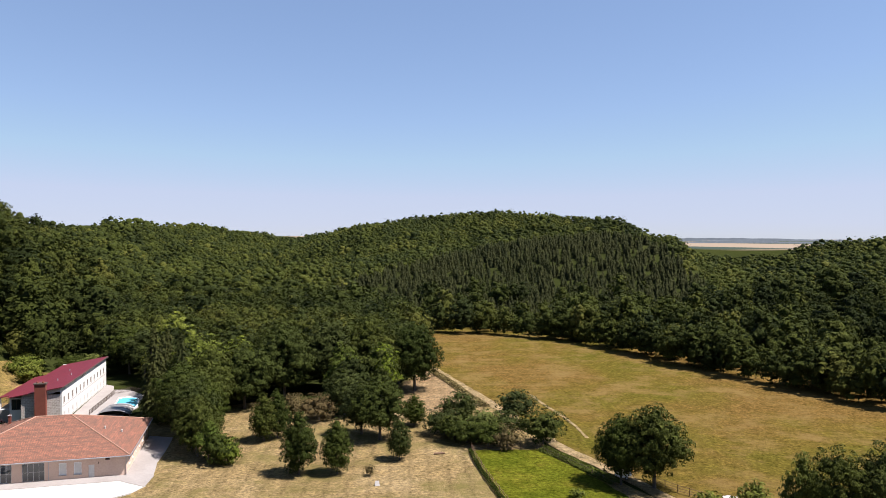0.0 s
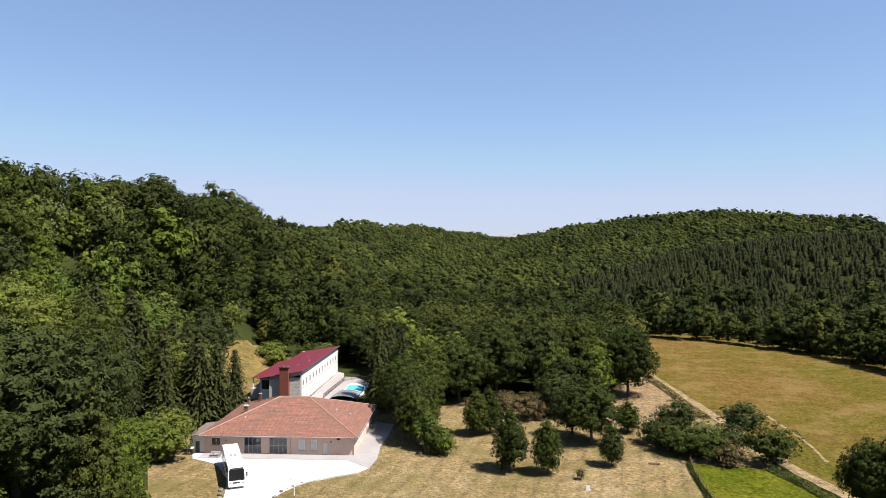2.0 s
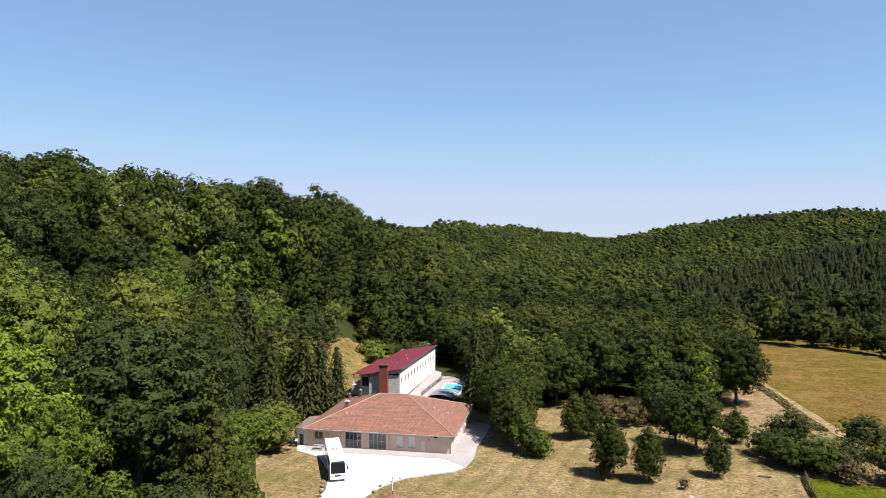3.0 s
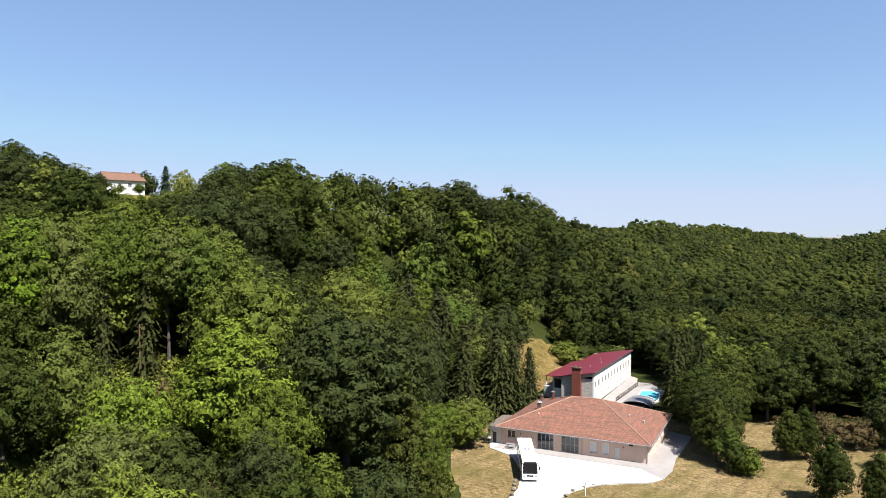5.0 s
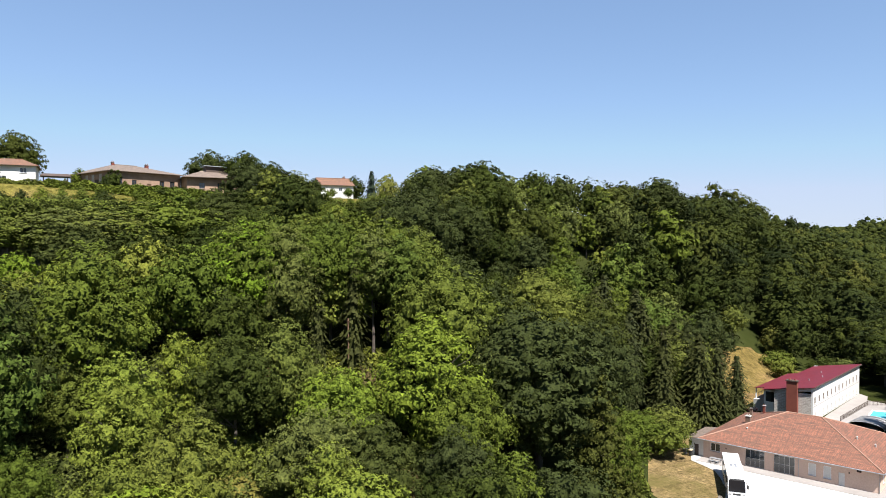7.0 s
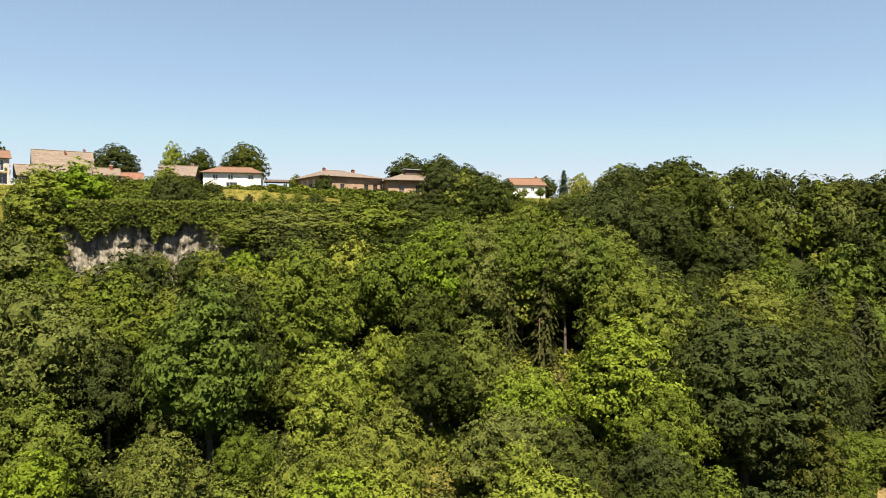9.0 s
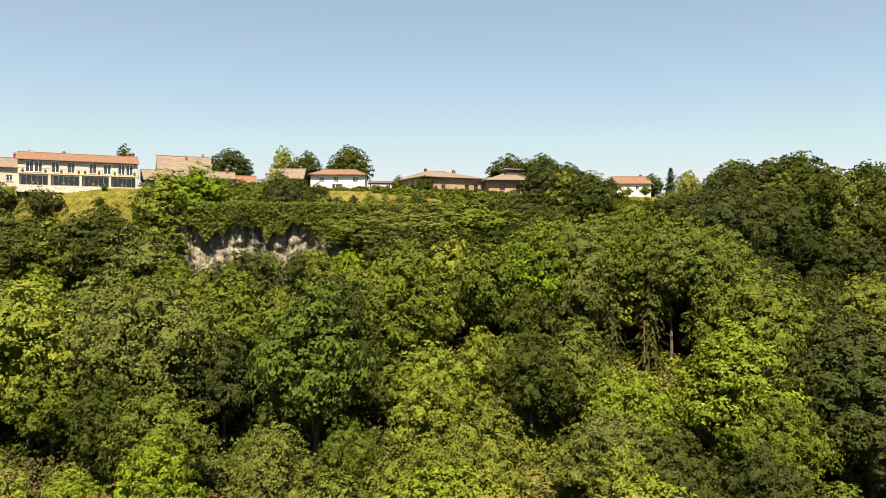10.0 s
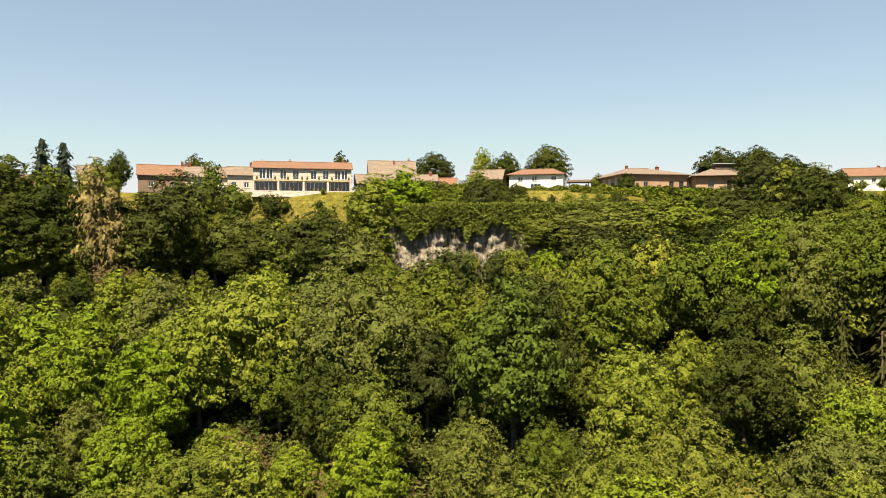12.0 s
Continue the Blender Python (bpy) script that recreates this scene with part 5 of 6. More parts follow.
def garden_table(x, y, rz):
    t = thing("garden_table", pose(x, y, 0.18, 0, 0, rz), "blue-grey garden table by the house wall", "table")
    part("tabletop", box(-0.9, 0.9, -0.4, 0.4, 0.7, 0.75), M["metal_grey"], t, bevel=0.01)
    for sx_ in (-0.8, 0.8):
        for sy_ in (-0.32, 0.32):
            part("leg", box(sx_ - 0.03, sx_ + 0.03, sy_ - 0.03, sy_ + 0.03, 0, 0.7), M["metal_grey"], t)
    for yb in (-0.75, 0.75):
        b = thing("bench", pose(x, y, 0.18, 0, 0, rz) @ pose(0, yb, 0), "simple grey bench at the garden table", "bench", "benches at the garden table")
        part("seat", box(-0.9, 0.9, -0.15, 0.15, 0.42, 0.46), M["metal_grey"], b)
        for sx_ in (-0.75, 0.75):
            part("leg", box(sx_ - 0.03, sx_ + 0.03, -0.13, 0.13, 0, 0.42), M["metal_grey"], b)


garden_table(-76.7, 108.8, 14.4)
garden_table(-74.2, 109.4, 14.4)


def wheelie_bin(x, y, rz, lid_mat):
    b = thing("waste_bin", pose(x, y, 0.15, 0, 0, rz), "dark wheeled waste bin beside the lean-to", "bin", "waste bins")
    bm = box(-0.28, 0.28, -0.35, 0.35, 0.1, 1.0)
    for v in bm.verts:
        if v.co.z < 0.5:
            v.co.x *= 0.8
            v.co.y *= 0.75
    part("body", bm, M["rubber"], b, bevel=0.03)
    part("lid", slab([(-0.31, -0.4, 1.05), (0.31, -0.4, 1.05), (0.31, 0.4, 1.12), (-0.31, 0.4, 1.12)], 0.06), lid_mat, b)
    for s in (-0.24, 0.24):
        part("wheel", tube((s - 0.03, 0.3, 0.1), (s + 0.03, 0.3, 0.1), 0.1, 0.1, 10), M["rubber"], b)


wheelie_bin(-81.6, 108.6, 14, M["plaster_yellow"])
wheelie_bin(-82.6, 108.3, 14, M["rubber"])
# Pavilion roof below the yard, with a lamp post beside it
pav = thing("pavilion", pose(-47.6, 85.2, 0.05, 0, 0, 14.4), "small open pavilion with a hipped red tile roof", "shelter")
for x in (-2.6, 2.6):
    for y in (-2.6, 2.6):
        part("post", box(x - 0.08, x + 0.08, y - 0.08, y + 0.08, 0, 2.3), M["wood"], pav)
for pts in ([(-3.2, -3.2, 2.3), (3.2, -3.2, 2.3), (0, 0, 4.1)], [(3.2, -3.2, 2.3), (3.2, 3.2, 2.3), (0, 0, 4.1)], [(3.2, 3.2, 2.3), (-3.2, 3.2, 2.3), (0, 0, 4.1)], [(-3.2, 3.2, 2.3), (-3.2, -3.2, 2.3), (0, 0, 4.1)]):
    part("roof", slab(pts, 0.1), M["tile_clay"], pav)
part("finial", tube((0, 0, 4.0), (0, 0, 4.5), 0.1, 0.04, 8), M["tile_clay"], pav)
lp = thing("street_lamp", pose(-52.3, 93.6, 0.05), "slim white lamp post with two lights", "lamp")
part("pole", tube((0, 0, 0), (0, 0, 3.4), 0.06, 0.045, 8), M["white_paint"], lp)
for s in (-1, 1):
    part("head", box(s * 0.45 - 0.25, s * 0.45 + 0.25, -0.1, 0.1, 3.35, 3.45), M["white_paint"], lp, bevel=0.02)


# ---- the village on the brow ----
def facing(az, r, turn=0.0, drop=0.0):
    """A pose on the ground that faces the lookout: x to its right, y away."""
    x, y = toward(az, r)
    return pose(x, y, float(land(x, y)) + 0.25 - drop, 0, 0, az + turn)


def village_house(name, m, w, d, eave, ridge, walls, roofs, label, wins=(), hip=0.0, stacks=(), over=0.4, shutters=None, doors=(), frames=None):
    """A house with its front at y = 0, centred on x = 0, the ridge along x."""
    h = thing(name, m, label, "house", "village houses")
    holes = [(w / 2 + x, w / 2 + x + ww, z, z + hh) for x, z, ww, hh in wins] + [(w / 2 + x, w / 2 + x + 1.0, 0, 2.1) for x in doors]
    part("wall", wall_bm(w, eave, 0.3, holes), walls, h, at=pose(-w / 2, 0, 0))
    part("wall", wall_bm(w, eave, 0.3, []), walls, h, at=pose(w / 2, d, 0, 0, 0, 180))
    for sx_ in (-1, 1):
        bm = prism([(sx_ * w / 2, 0.3), (sx_ * w / 2, d - 0.3), (sx_ * (w / 2 - 0.3), d - 0.3), (sx_ * (w / 2 - 0.3), 0.3)], 0, eave)
        part("wall", bm, walls, h)
        if not hip:
            xa = sx_ * (w / 2 - 0.005)
            xb = sx_ * (w / 2 - 0.3)
            g = bmesh.new()
            tri = [[g.verts.new((x, y, z)) for y, z in ((0.02, eave), (d - 0.02, eave), (d / 2, ridge - 0.12))] for x in (xa, xb)]
            g.faces.new(tri[0]), g.faces.new(tri[1][::-1])
            for i in range(3):
                g.faces.new((tri[0][i], tri[0][(i + 1) % 3], tri[1][(i + 1) % 3], tri[1][i]))
            bmesh.ops.recalc_face_normals(g, faces=g.faces[:])
            part("gable", g, walls, h)
    for x, z, ww, hh in wins:
        wn_ = window(h, pose(x, 0, z), ww, hh, 2 if ww < 1.6 else max(2, round(ww / 0.9)), 1, frames or (M["white_paint"] if not shutters else None))
        if shutters:
            for s in (-ww / 2 - 0.02, ww + 0.02):
                part("shutter", box(s, s + ww / 2, -0.05, -0.005, 0, hh), shutters, wn_)
    for x in doors:
        part("door", box(x, x + 1.0, 0.1, 0.16, 0, 2.1), M["wood"], h)
    o = over
    drop_ = (ridge - eave) / (d / 2) * o
    e = eave - drop_ + 0.1
    L_, R_ = -w / 2 - o, w / 2 + o
    a, b = (-w / 2 + hip, d / 2, ridge), (w / 2 - hip, d / 2, ridge)
    if not hip:
        a, b = (L_, d / 2, ridge), (R_, d / 2, ridge)
    part("roof", slab([(L_, -o, e), (R_, -o, e), b, a], 0.14), roofs, h)
    part("roof", slab([(R_, d + o, e), (L_, d + o, e), a, b], 0.14), roofs, h)
    if hip:
        part("roof", slab([(R_, -o, e), (R_, d + o, e), b], 0.14), roofs, h)
        part("roof", slab([(L_, d + o, e), (L_, -o, e), a], 0.14), roofs, h)
    ridge_tiles(h, a, b, roofs)
    part("gutter", tube((L_, -o - 0.06, e - 0.12), (R_, -o - 0.06, e - 0.12), 0.06, 0.06, 6), M["wood_dark"], h)
    for x, y, hh, ww in stacks:
        zb = ridge - abs(y - d / 2) * (ridge - eave) / (d / 2)
        roof_stack(h, x, y, zb, ww, hh, M["brick_red"] if ww < 0.75 else M["plaster_white"], M["concrete"])
    return h


# The inn with its long balcony and glazed ground floor
inn_w = 22.6
m_inn = facing(107.5, 168)
up = [(-9.9, 3.1, 1.4, 2.3), (-8.3, 3.1, 1.4, 2.3), (-5.2, 3.1, 1.4, 2.2), (-2.3, 3.1, 1.4, 2.2), (1.8, 3.1, 1.4, 2.2), (4.6, 3.1, 1.4, 2.2), (7.4, 3.1, 1.35, 2.2), (9.0, 3.1, 1.35, 2.2)]
low = [(-10.8, 0.25, 4.9, 2.2), (-5.0, 0.25, 4.9, 2.2), (0.8, 0.25, 4.7, 2.2), (6.4, 0.25, 4.5, 2.2)]
inn = village_house("inn", m_inn, inn_w, 9, 5.75, 7.6, M["plaster_cream"], M["tile_orange"], "long cream two-storey inn with glazed bays and an orange roof", up + low, 0, ((-9.5, 5.5, 0.6, 0.6), (-3, 5, 0.5, 0.6), (9.6, 5, 0.9, 0.6)))
band = part("balcony", box(-11.3, 11.3, -1.0, -0.003, 2.62, 2.85), M["plaster_yellow"], inn, "yellow balcony slab across the front")
for i in range(45):
    part("baluster", box(-11.2 + i * 0.5, -11.17 + i * 0.5, -0.97, -0.94, 2.85, 3.75), M["wood_dark"], band)
part("handrail", box(-11.3, 11.3, -1.0, -0.92, 3.75, 3.8), M["wood_dark"], band)
for x in (-11.2, -5.6, 0.15, 5.75, 11.0):
    part("pillar", box(x - 0.22, x + 0.22, -0.95, -0.6, 0, 2.62), M["plaster_cream"], inn)
for i, x in enumerate((-10.4, -6.3, -3.4, -0.2, 1.0, 3.7, 6.7, 10.6)):
    pot = thing("flower_box", m_inn @ pose(x, -0.7, 2.86), "small potted shrub on the inn balcony", "plant pot", "balcony pots")
    part("pot", tube((0, 0, 0), (0, 0, 0.35), 0.17, 0.22, 8), M["flower_pot"], pot)
    part("plant", tube((0, 0, 0.35), (0, 0, 0.8), 0.3, 0.12, 7), M["leaf_mid"], pot)
terr = tagged(part("terrace_wall", box(-11.5, 11.5, -4.2, -3.8, -1.3, 0.15), M["rubble"], at=m_inn), "low grey stone terrace wall before the inn", "wall", kind="structure")
tagged(part("inn_terrace", box(-11.5, 11.5, -3.8, -0.05, -1.2, -0.02), M["paving"], at=m_inn), "paved terrace in front of the inn", "terrace", kind="structure")


def cafe_table(m):
    t = thing("cafe_table", m, "small round terrace table", "table", "terrace tables")
    part("tabletop", tube((0, 0, 0.7), (0, 0, 0.74), 0.45, 0.45, 12), M["wood"], t)
    part("stem", tube((0, 0, 0), (0, 0, 0.7), 0.04, 0.04, 6), M["metal_grey"], t)
    for a in (30, 150, 270):
        c = thing("terrace_chair", m @ pose(0.8 * math.cos(radians(a)), 0.8 * math.sin(radians(a)), 0, 0, 0, a - 90), "plain brown wooden terrace chair", "chair", "terrace chairs")
        part("seat", box(-0.22, 0.22, -0.22, 0.22, 0.42, 0.46), M["wood"], c)
        part("backrest", box(-0.22, 0.22, 0.2, 0.24, 0.46, 0.9), M["wood"], c)
        for lx in (-0.19, 0.19):
            for ly in (-0.19, 0.19):
                part("leg", box(lx - 0.02, lx + 0.02, ly - 0.02, ly + 0.02, 0, 0.42), M["metal_grey"], c)


for x in (-8.5, -3.0, 2.5, 8.0):
    cafe_table(m_inn @ pose(x, -2.4, 0))
village_house("row_house", facing(112.3, 171), 6.0, 8, 4.2, 6.4, M["plaster_cream"], M["tile_grey"], "narrow cream house with a brown tile roof beside the inn", [(-2, 1.2, 1.1, 1.3), (0.8, 1.2, 1.1, 1.3)], 0, ((2.4, 4, 0.9, 0.5),))
village_house("row_house", facing(114.8, 176), 9.5, 8, 4.0, 6.6, M["plaster_cream"], M["tile_grey"], "low cottage with a grey-brown tiled roof", [(-3, 1.2, 2.6, 1.4), (1.5, 1.2, 1.1, 1.3)], 0, ((-4, 4, 1.0, 0.6),))
village_house("row_house", facing(118.0, 177), 10.5, 8, 4.2, 6.8, M["plaster_brown"], M["tile_orange"], "long cottage with an orange tile roof and a plain wall", [(-3, 1.3, 1.1, 1.3), (2, 1.3, 1.1, 1.3)], 0, ((4.5, 4, 0.8, 0.6),))
village_house("row_house", facing(122.3, 183), 9, 8, 4.2, 6.6, M["plaster_brown"], M["tile_grey"], "cottage with a brown tiled roof half hidden by trees", [(-2, 1.3, 1.1, 1.3)], 0)
village_house("row_house", facing(126.5, 183), 14, 8, 4.2, 6.6, M["plaster_brown"], M["tile_orange"], "cottage with a long reddish roof behind trees", [(-4, 1.3, 1.1, 1.3), (3, 1.3, 1.1, 1.3)], 0)
link = village_house("outbuilding", facing(102.6, 171), 4.4, 6, 2.7, 5.0, M["wood"], M["tile_grey"], "small brown timbered outbuilding with a tan roof", [(-1.8, 0.9, 1.5, 1.2), (0.2, 0.9, 1.5, 1.2)], 0)
for i in range(9):
    part("plank", box(-2.1 + i * 0.47, -1.95 + i * 0.47, -0.06, -0.003, 0.1, 0.85), M["wood_dark"], link)
village_house("barn", facing(100.3, 172, 4), 11.5, 11, 3.8, 8.7, M["plaster_white"], M["tile_grey"], "old barn with a steep weathered grey roof", [(2, 1, 1.2, 1.2)], 0, ((4.4, 6, 0.9, 0.5), (0.5, 4.5, 0.7, 0.4)), 0.3)
village_house("barn_extension", facing(97.6, 170), 5.0, 7, 3.2, 4.9, M["plaster_white"], M["tile_grey"], "white lean extension with a tan roof beside the barn", [(-1, 1, 1.0, 1.2)], 0, ((1.0, 3, 0.8, 0.6),))
village_house("shed", facing(95.9, 172), 4.2, 5, 2.6, 4.2, M["plaster_brown"], M["tile_clay"], "small shed with a reddish tile roof", [], 0)
village_house("cottage", facing(92.8, 175, -8), 8.0, 9, 4.0, 6.6, M["plaster_brown"], M["tile_grey"], "old gabled cottage with a brown roof behind trees", [(-1, 1.2, 1.1, 1.3)], 0, ((3, 5, 0.8, 0.6),))
village_house("white_house", facing(88.7, 172, -6), 13.0, 9, 4.9, 6.4, M["plaster_white"], M["tile_orange"], "white two-storey house with a low orange roof", [(-4.4, 3.2, 1.2, 1.1), (-1.0, 3.2, 1.2, 1.1), (3.6, 3.2, 1.3, 1.1), (-1.4, 0.3, 2.6, 2.2)], 2.6, (), 0.6, None)
tagged(part("garden_terrace", box(-3, 6, -6, -0.4, -1.8, 0.0), M["concrete"], at=facing(88.4, 172, -6)), "pale stone garden terrace before the white house", "terrace", kind="structure")
pg = thing("pergola", facing(85.3, 164), "dark open garden shelter with a low roof", "shelter")
for x in (-2.2, 2.2):
    for y in (0, 3):
        part("post", box(x - 0.08, x + 0.08, y - 0.08, y + 0.08, 0, 2.2), M["wood_dark"], pg)
part("roof", slab([(-2.8, -0.5, 2.2), (2.8, -0.5, 2.2), (2.4, 1.5, 2.8), (-2.4, 1.5, 2.8)], 0.1), M["wood_dark"], pg)
part("roof", slab([(2.8, 3.5, 2.2), (-2.8, 3.5, 2.2), (-2.4, 1.5, 2.8), (2.4, 1.5, 2.8)], 0.1), M["wood_dark"], pg)
# The farmhouse shows its front and, round the corner, its long barn side
FW, FD, FTURN = 16.8, 20.0, 107.0
fx_, fy_ = toward(81.8, 172)
fz_ = float(land(fx_, fy_)) + 0.2
m_farm = pose(fx_ + FW / 2 * math.cos(radians(FTURN)), fy_ + FW / 2 * math.sin(radians(FTURN)), fz_, 0, 0, FTURN)
f_eave = 55.05 - fz_
farm = village_house("farmhouse", m_farm, FW, FD, f_eave, f_eave + 2.3, M["old_brick"], M["tile_grey"], "long old farmhouse of brown brick with a wide hipped roof", [(-6.6, 1.3, 1.0, 1.7), (-3.4, 1.2, 1.1, 1.6), (3.2, 1.4, 1.2, 1.5), (5.8, 1.4, 1.2, 1.5)], 5.5, ((-3.5, 9, 0.6, 0.6), (4.5, 8.5, 0.6, 0.7)), 0.7, None, (0.2,), M["wood"])
for y, w_, h_ in ((2.2, 1.6, 2.6), (5.4, 1.8, 2.8), (9.2, 1.0, 1.6), (12.2, 1.8, 2.8)):
    part("barn_door", box(-FW / 2 - 0.05, -FW / 2 - 0.004, y, y + w_, 0.1, h_), M["wood_dark"], farm, "dark weathered barn door")
for y in (4.2, 7.9, 11.0):
    part("plaster_panel", box(-FW / 2 - 0.03, -FW / 2 - 0.004, y - 0.35, y + 0.9, 0.4, f_eave - 0.6), M["plaster_cream"], farm)
villa = village_house("villa", facing(74.4, 173, 10), 12.6, 11, 3.9, 5.9, M["old_brick"], M["tile_grey"], "low villa with a wide hipped brown roof among trees", [(-3.6, 1.0, 1.3, 1.4), (0.5, 0.6, 1.0, 1.9), (3.0, 1.0, 1.3, 1.4)], 5.0, (), 1.0, None, (), M["wood"])
part("roof_lantern", box(-1.5, 4.0, 3.5, 7.5, 4.9, 6.5), M["wood_dark"], villa)
part("lantern_roof", slab([(-2, 3, 6.75), (4.5, 3, 6.55), (4.5, 8, 6.55), (-2, 8, 6.75)], 0.15), M["metal_grey"], villa)
village_house("white_cottage", facing(65.0, 204, 16), 9.5, 9, 4.8, 7.0, M["plaster_white"], M["tile_orange"], "white plastered house with a bright orange gabled roof", [(0.5, 2.9, 1.0, 1.2), (2.6, 2.9, 1.0, 1.2)], 0, ((3.4, 5, 0.7, 0.6),))
village_house("garage", facing(67.0, 200, 16), 5, 6, 2.8, 4.4, M["plaster_pink"], M["tile_grey"], "small garage with a tan roof beside the white house", [], 0)

# ---- the rock face below the village ----
def cliff():
    bm = bmesh.new()
    n, k = 260, 44
    vs = {}
    for i in range(n + 1):
        y = -34 + 66 * i / n
        bx_ = float(np.interp(y, SLOPE_Y, BROW_X))
        zb = float(land(bx_ + 3, y)) - 3
        zt = zb + 17.0
        for j in range(k + 1):
            z = zb + (zt - zb) * j / k
            p = Vector((0, y * 0.5, z * 0.12))
            q = Vector((3, y * 0.3, z * 0.4))
            out = 1.6 - 1.6 * j / k + 1.5 * noise.noise(p) + 0.7 * noise.noise(p * 2.7) + 0.7 * noise.noise(q * 2) + 0.4 * noise.noise(q * 5)
            vs[i, j] = bm.verts.new((bx_ + out, y, z))
    for i in range(n):
        for j in range(k):
            bm.faces.new((vs[i, j], vs[i, j + 1], vs[i + 1, j + 1], vs[i + 1, j]))
    return tagged(part("rock_face", bm, M["limestone"], smooth=True), "pale weathered limestone cliff under the village gardens", "cliff", kind="structure")


cliff()


def hanging_growth(name, y0, y1, count, size, material, label, seed):
    """Ivy and twigs that hang in uneven curtains over the rim of the rock."""
    nr = np.random.RandomState(seed)
    y = nr.uniform(y0, y1, count)
    bx_ = np.interp(y, SLOPE_Y, BROW_X)
    hang = np.array([5.0 + 4.5 * noise.noise(Vector((a * 0.16, seed, 0))) + 2.5 * noise.noise(Vector((a * 0.6, seed, 3))) for a in y])
    t = nr.uniform(0, 1, count) ** 0.8
    z = land(bx_ - 6, y) + 0.6 - t * np.maximum(hang, 0.6)
    c = np.stack([bx_ + 1.3 + nr.uniform(-0.4, 1.5, count) * (1 - 0.4 * t), y, z], 1)
    nrm = nr.normal(size=(count, 3)) * 0.5 + (0.9, 0, 0.5)
    nrm /= np.linalg.norm(nrm, axis=1, keepdims=True)
    a = np.cross(nrm, nr.normal(size=(count, 3)))
    a /= np.linalg.norm(a, axis=1, keepdims=True)
    b = np.cross(nrm, a)
    s = size * nr.uniform(0.6, 1.4, (count, 1))
    v = np.stack([c - a * s, c + a * s * 0.4 - b * s * 0.8, c + a * s * 0.5 + b * s * 0.8], 1).reshape(-1, 3)
    ob = new(name, mesh_of(name, v.tolist(), np.arange(count * 3).reshape(-1, 3).tolist(), material))
    return tagged(ob, label, "ivy", kind="stuff")


hanging_growth("rim_ivy", -36, 34, 15000, 0.27, M["leaf_mid"], "curtains of ivy hanging over the rim of the rock", 3)
hanging_growth("rim_scrub", -36, 34, 9000, 0.24, M["leaf_dark"], "dark scrub rooted along the rim of the rock", 9)


def leaf_strip(name, pts, width, height, count, size, material, label, seed, category="hedge"):
    """Low growth along a line, as many small leaves over the ground."""
    nr = np.random.RandomState(seed)
    p = np.array(pts, float)
    seg = np.hypot(*np.diff(p, axis=0).T)
    t = nr.uniform(0, seg.sum(), count)
    cum = np.concatenate([[0], np.cumsum(seg)])
    x, y = np.interp(t, cum, p[:, 0]), np.interp(t, cum, p[:, 1])
    i = np.clip(np.searchsorted(cum, t) - 1, 0, len(seg) - 1)
    dx, dy = np.diff(p, axis=0)[i].T / seg[i]
    u = nr.uniform(-1, 1, count)
    x, y = x - dy * u * width / 2, y + dx * u * width / 2
    lump = np.array([noise.noise(Vector((a * 0.35, b * 0.35, seed))) for a, b in zip(x, y)])
    top = height * (1 - 0.6 * u * u) * (0.75 + 0.55 * lump)
    z = land(x, y) + 0.1 + np.maximum(top, 0.15) * np.sqrt(nr.uniform(0.15, 1, count))
    c = np.stack([x, y, z], 1)
    nrm = nr.normal(size=(count, 3)) * 0.7 + (0, 0, 0.8)
    a = np.cross(nrm, nr.normal(size=(count, 3)))
    a /= np.linalg.norm(a, axis=1, keepdims=True)
    b = np.cross(nrm / np.linalg.norm(nrm, axis=1, keepdims=True), a)
    s = size * nr.uniform(0.6, 1.4, (count, 1))
    v = np.stack([c - a * s, c + a * s * 0.4 - b * s * 0.8, c + a * s * 0.5 + b * s * 0.8], 1).reshape(-1, 3)
    ob = new(name, mesh_of(name, v.tolist(), np.arange(count * 3).reshape(-1, 3).tolist(), material))
    return tagged(ob, label, category, kind="stuff")


leaf_strip("weeds", [(18.6, 130.5), (22, 125), (25, 118.5), (28, 112)], 2.6, 0.8, 5200, 0.18, M["leaf_mid"], "strip of tall green weeds beside the track", 4)
leaf_strip("verge", [(-4.6, 210), (2, 190), (6, 175), (10, 163)], 2.2, 1.1, 3800, 0.26, M["leaf_straw"], "bank of tall dry grass along the track", 5)
leaf_strip("plot_hedge", [(5.0, 130), (5.6, 124), (6.9, 116), (8.8, 106), (10.5, 98)], 0.7, 0.9, 3000, 0.13, M["leaf_dark"], "thin scrubby hedge along the wire fence", 6)
leaf_strip("undergrowth", [(-66, 66), (-74, 82), (-90, 96), (-100, 116)], 9, 3.0, 9000, 0.4, M["leaf_mid"], "tangled undergrowth at the wood's edge", 7, "undergrowth")
leaf_strip("cliff_ivy", [(-150, -33), (-150.5, -20), (-149.5, 10), (-152, 36)], 5, 3.6, 14000, 0.4, M["leaf_mid"], "ivy and shrubs hanging over the rock face", 8, "shrubs")
leaf_strip("garden_hedge", [toward(86, 160), toward(82, 161), toward(78, 162)], 2.2, 1.8, 5200, 0.25, M["leaf_light"], "clipped light green garden hedge", 9)
leaf_strip("glade_scrub", [(-66, 22), (-70, 30), (-84, 31), (-90, 22)], 7, 2.6, 7000, 0.32, M["leaf_light"], "bright green scrub round the small glade", 10, "undergrowth")

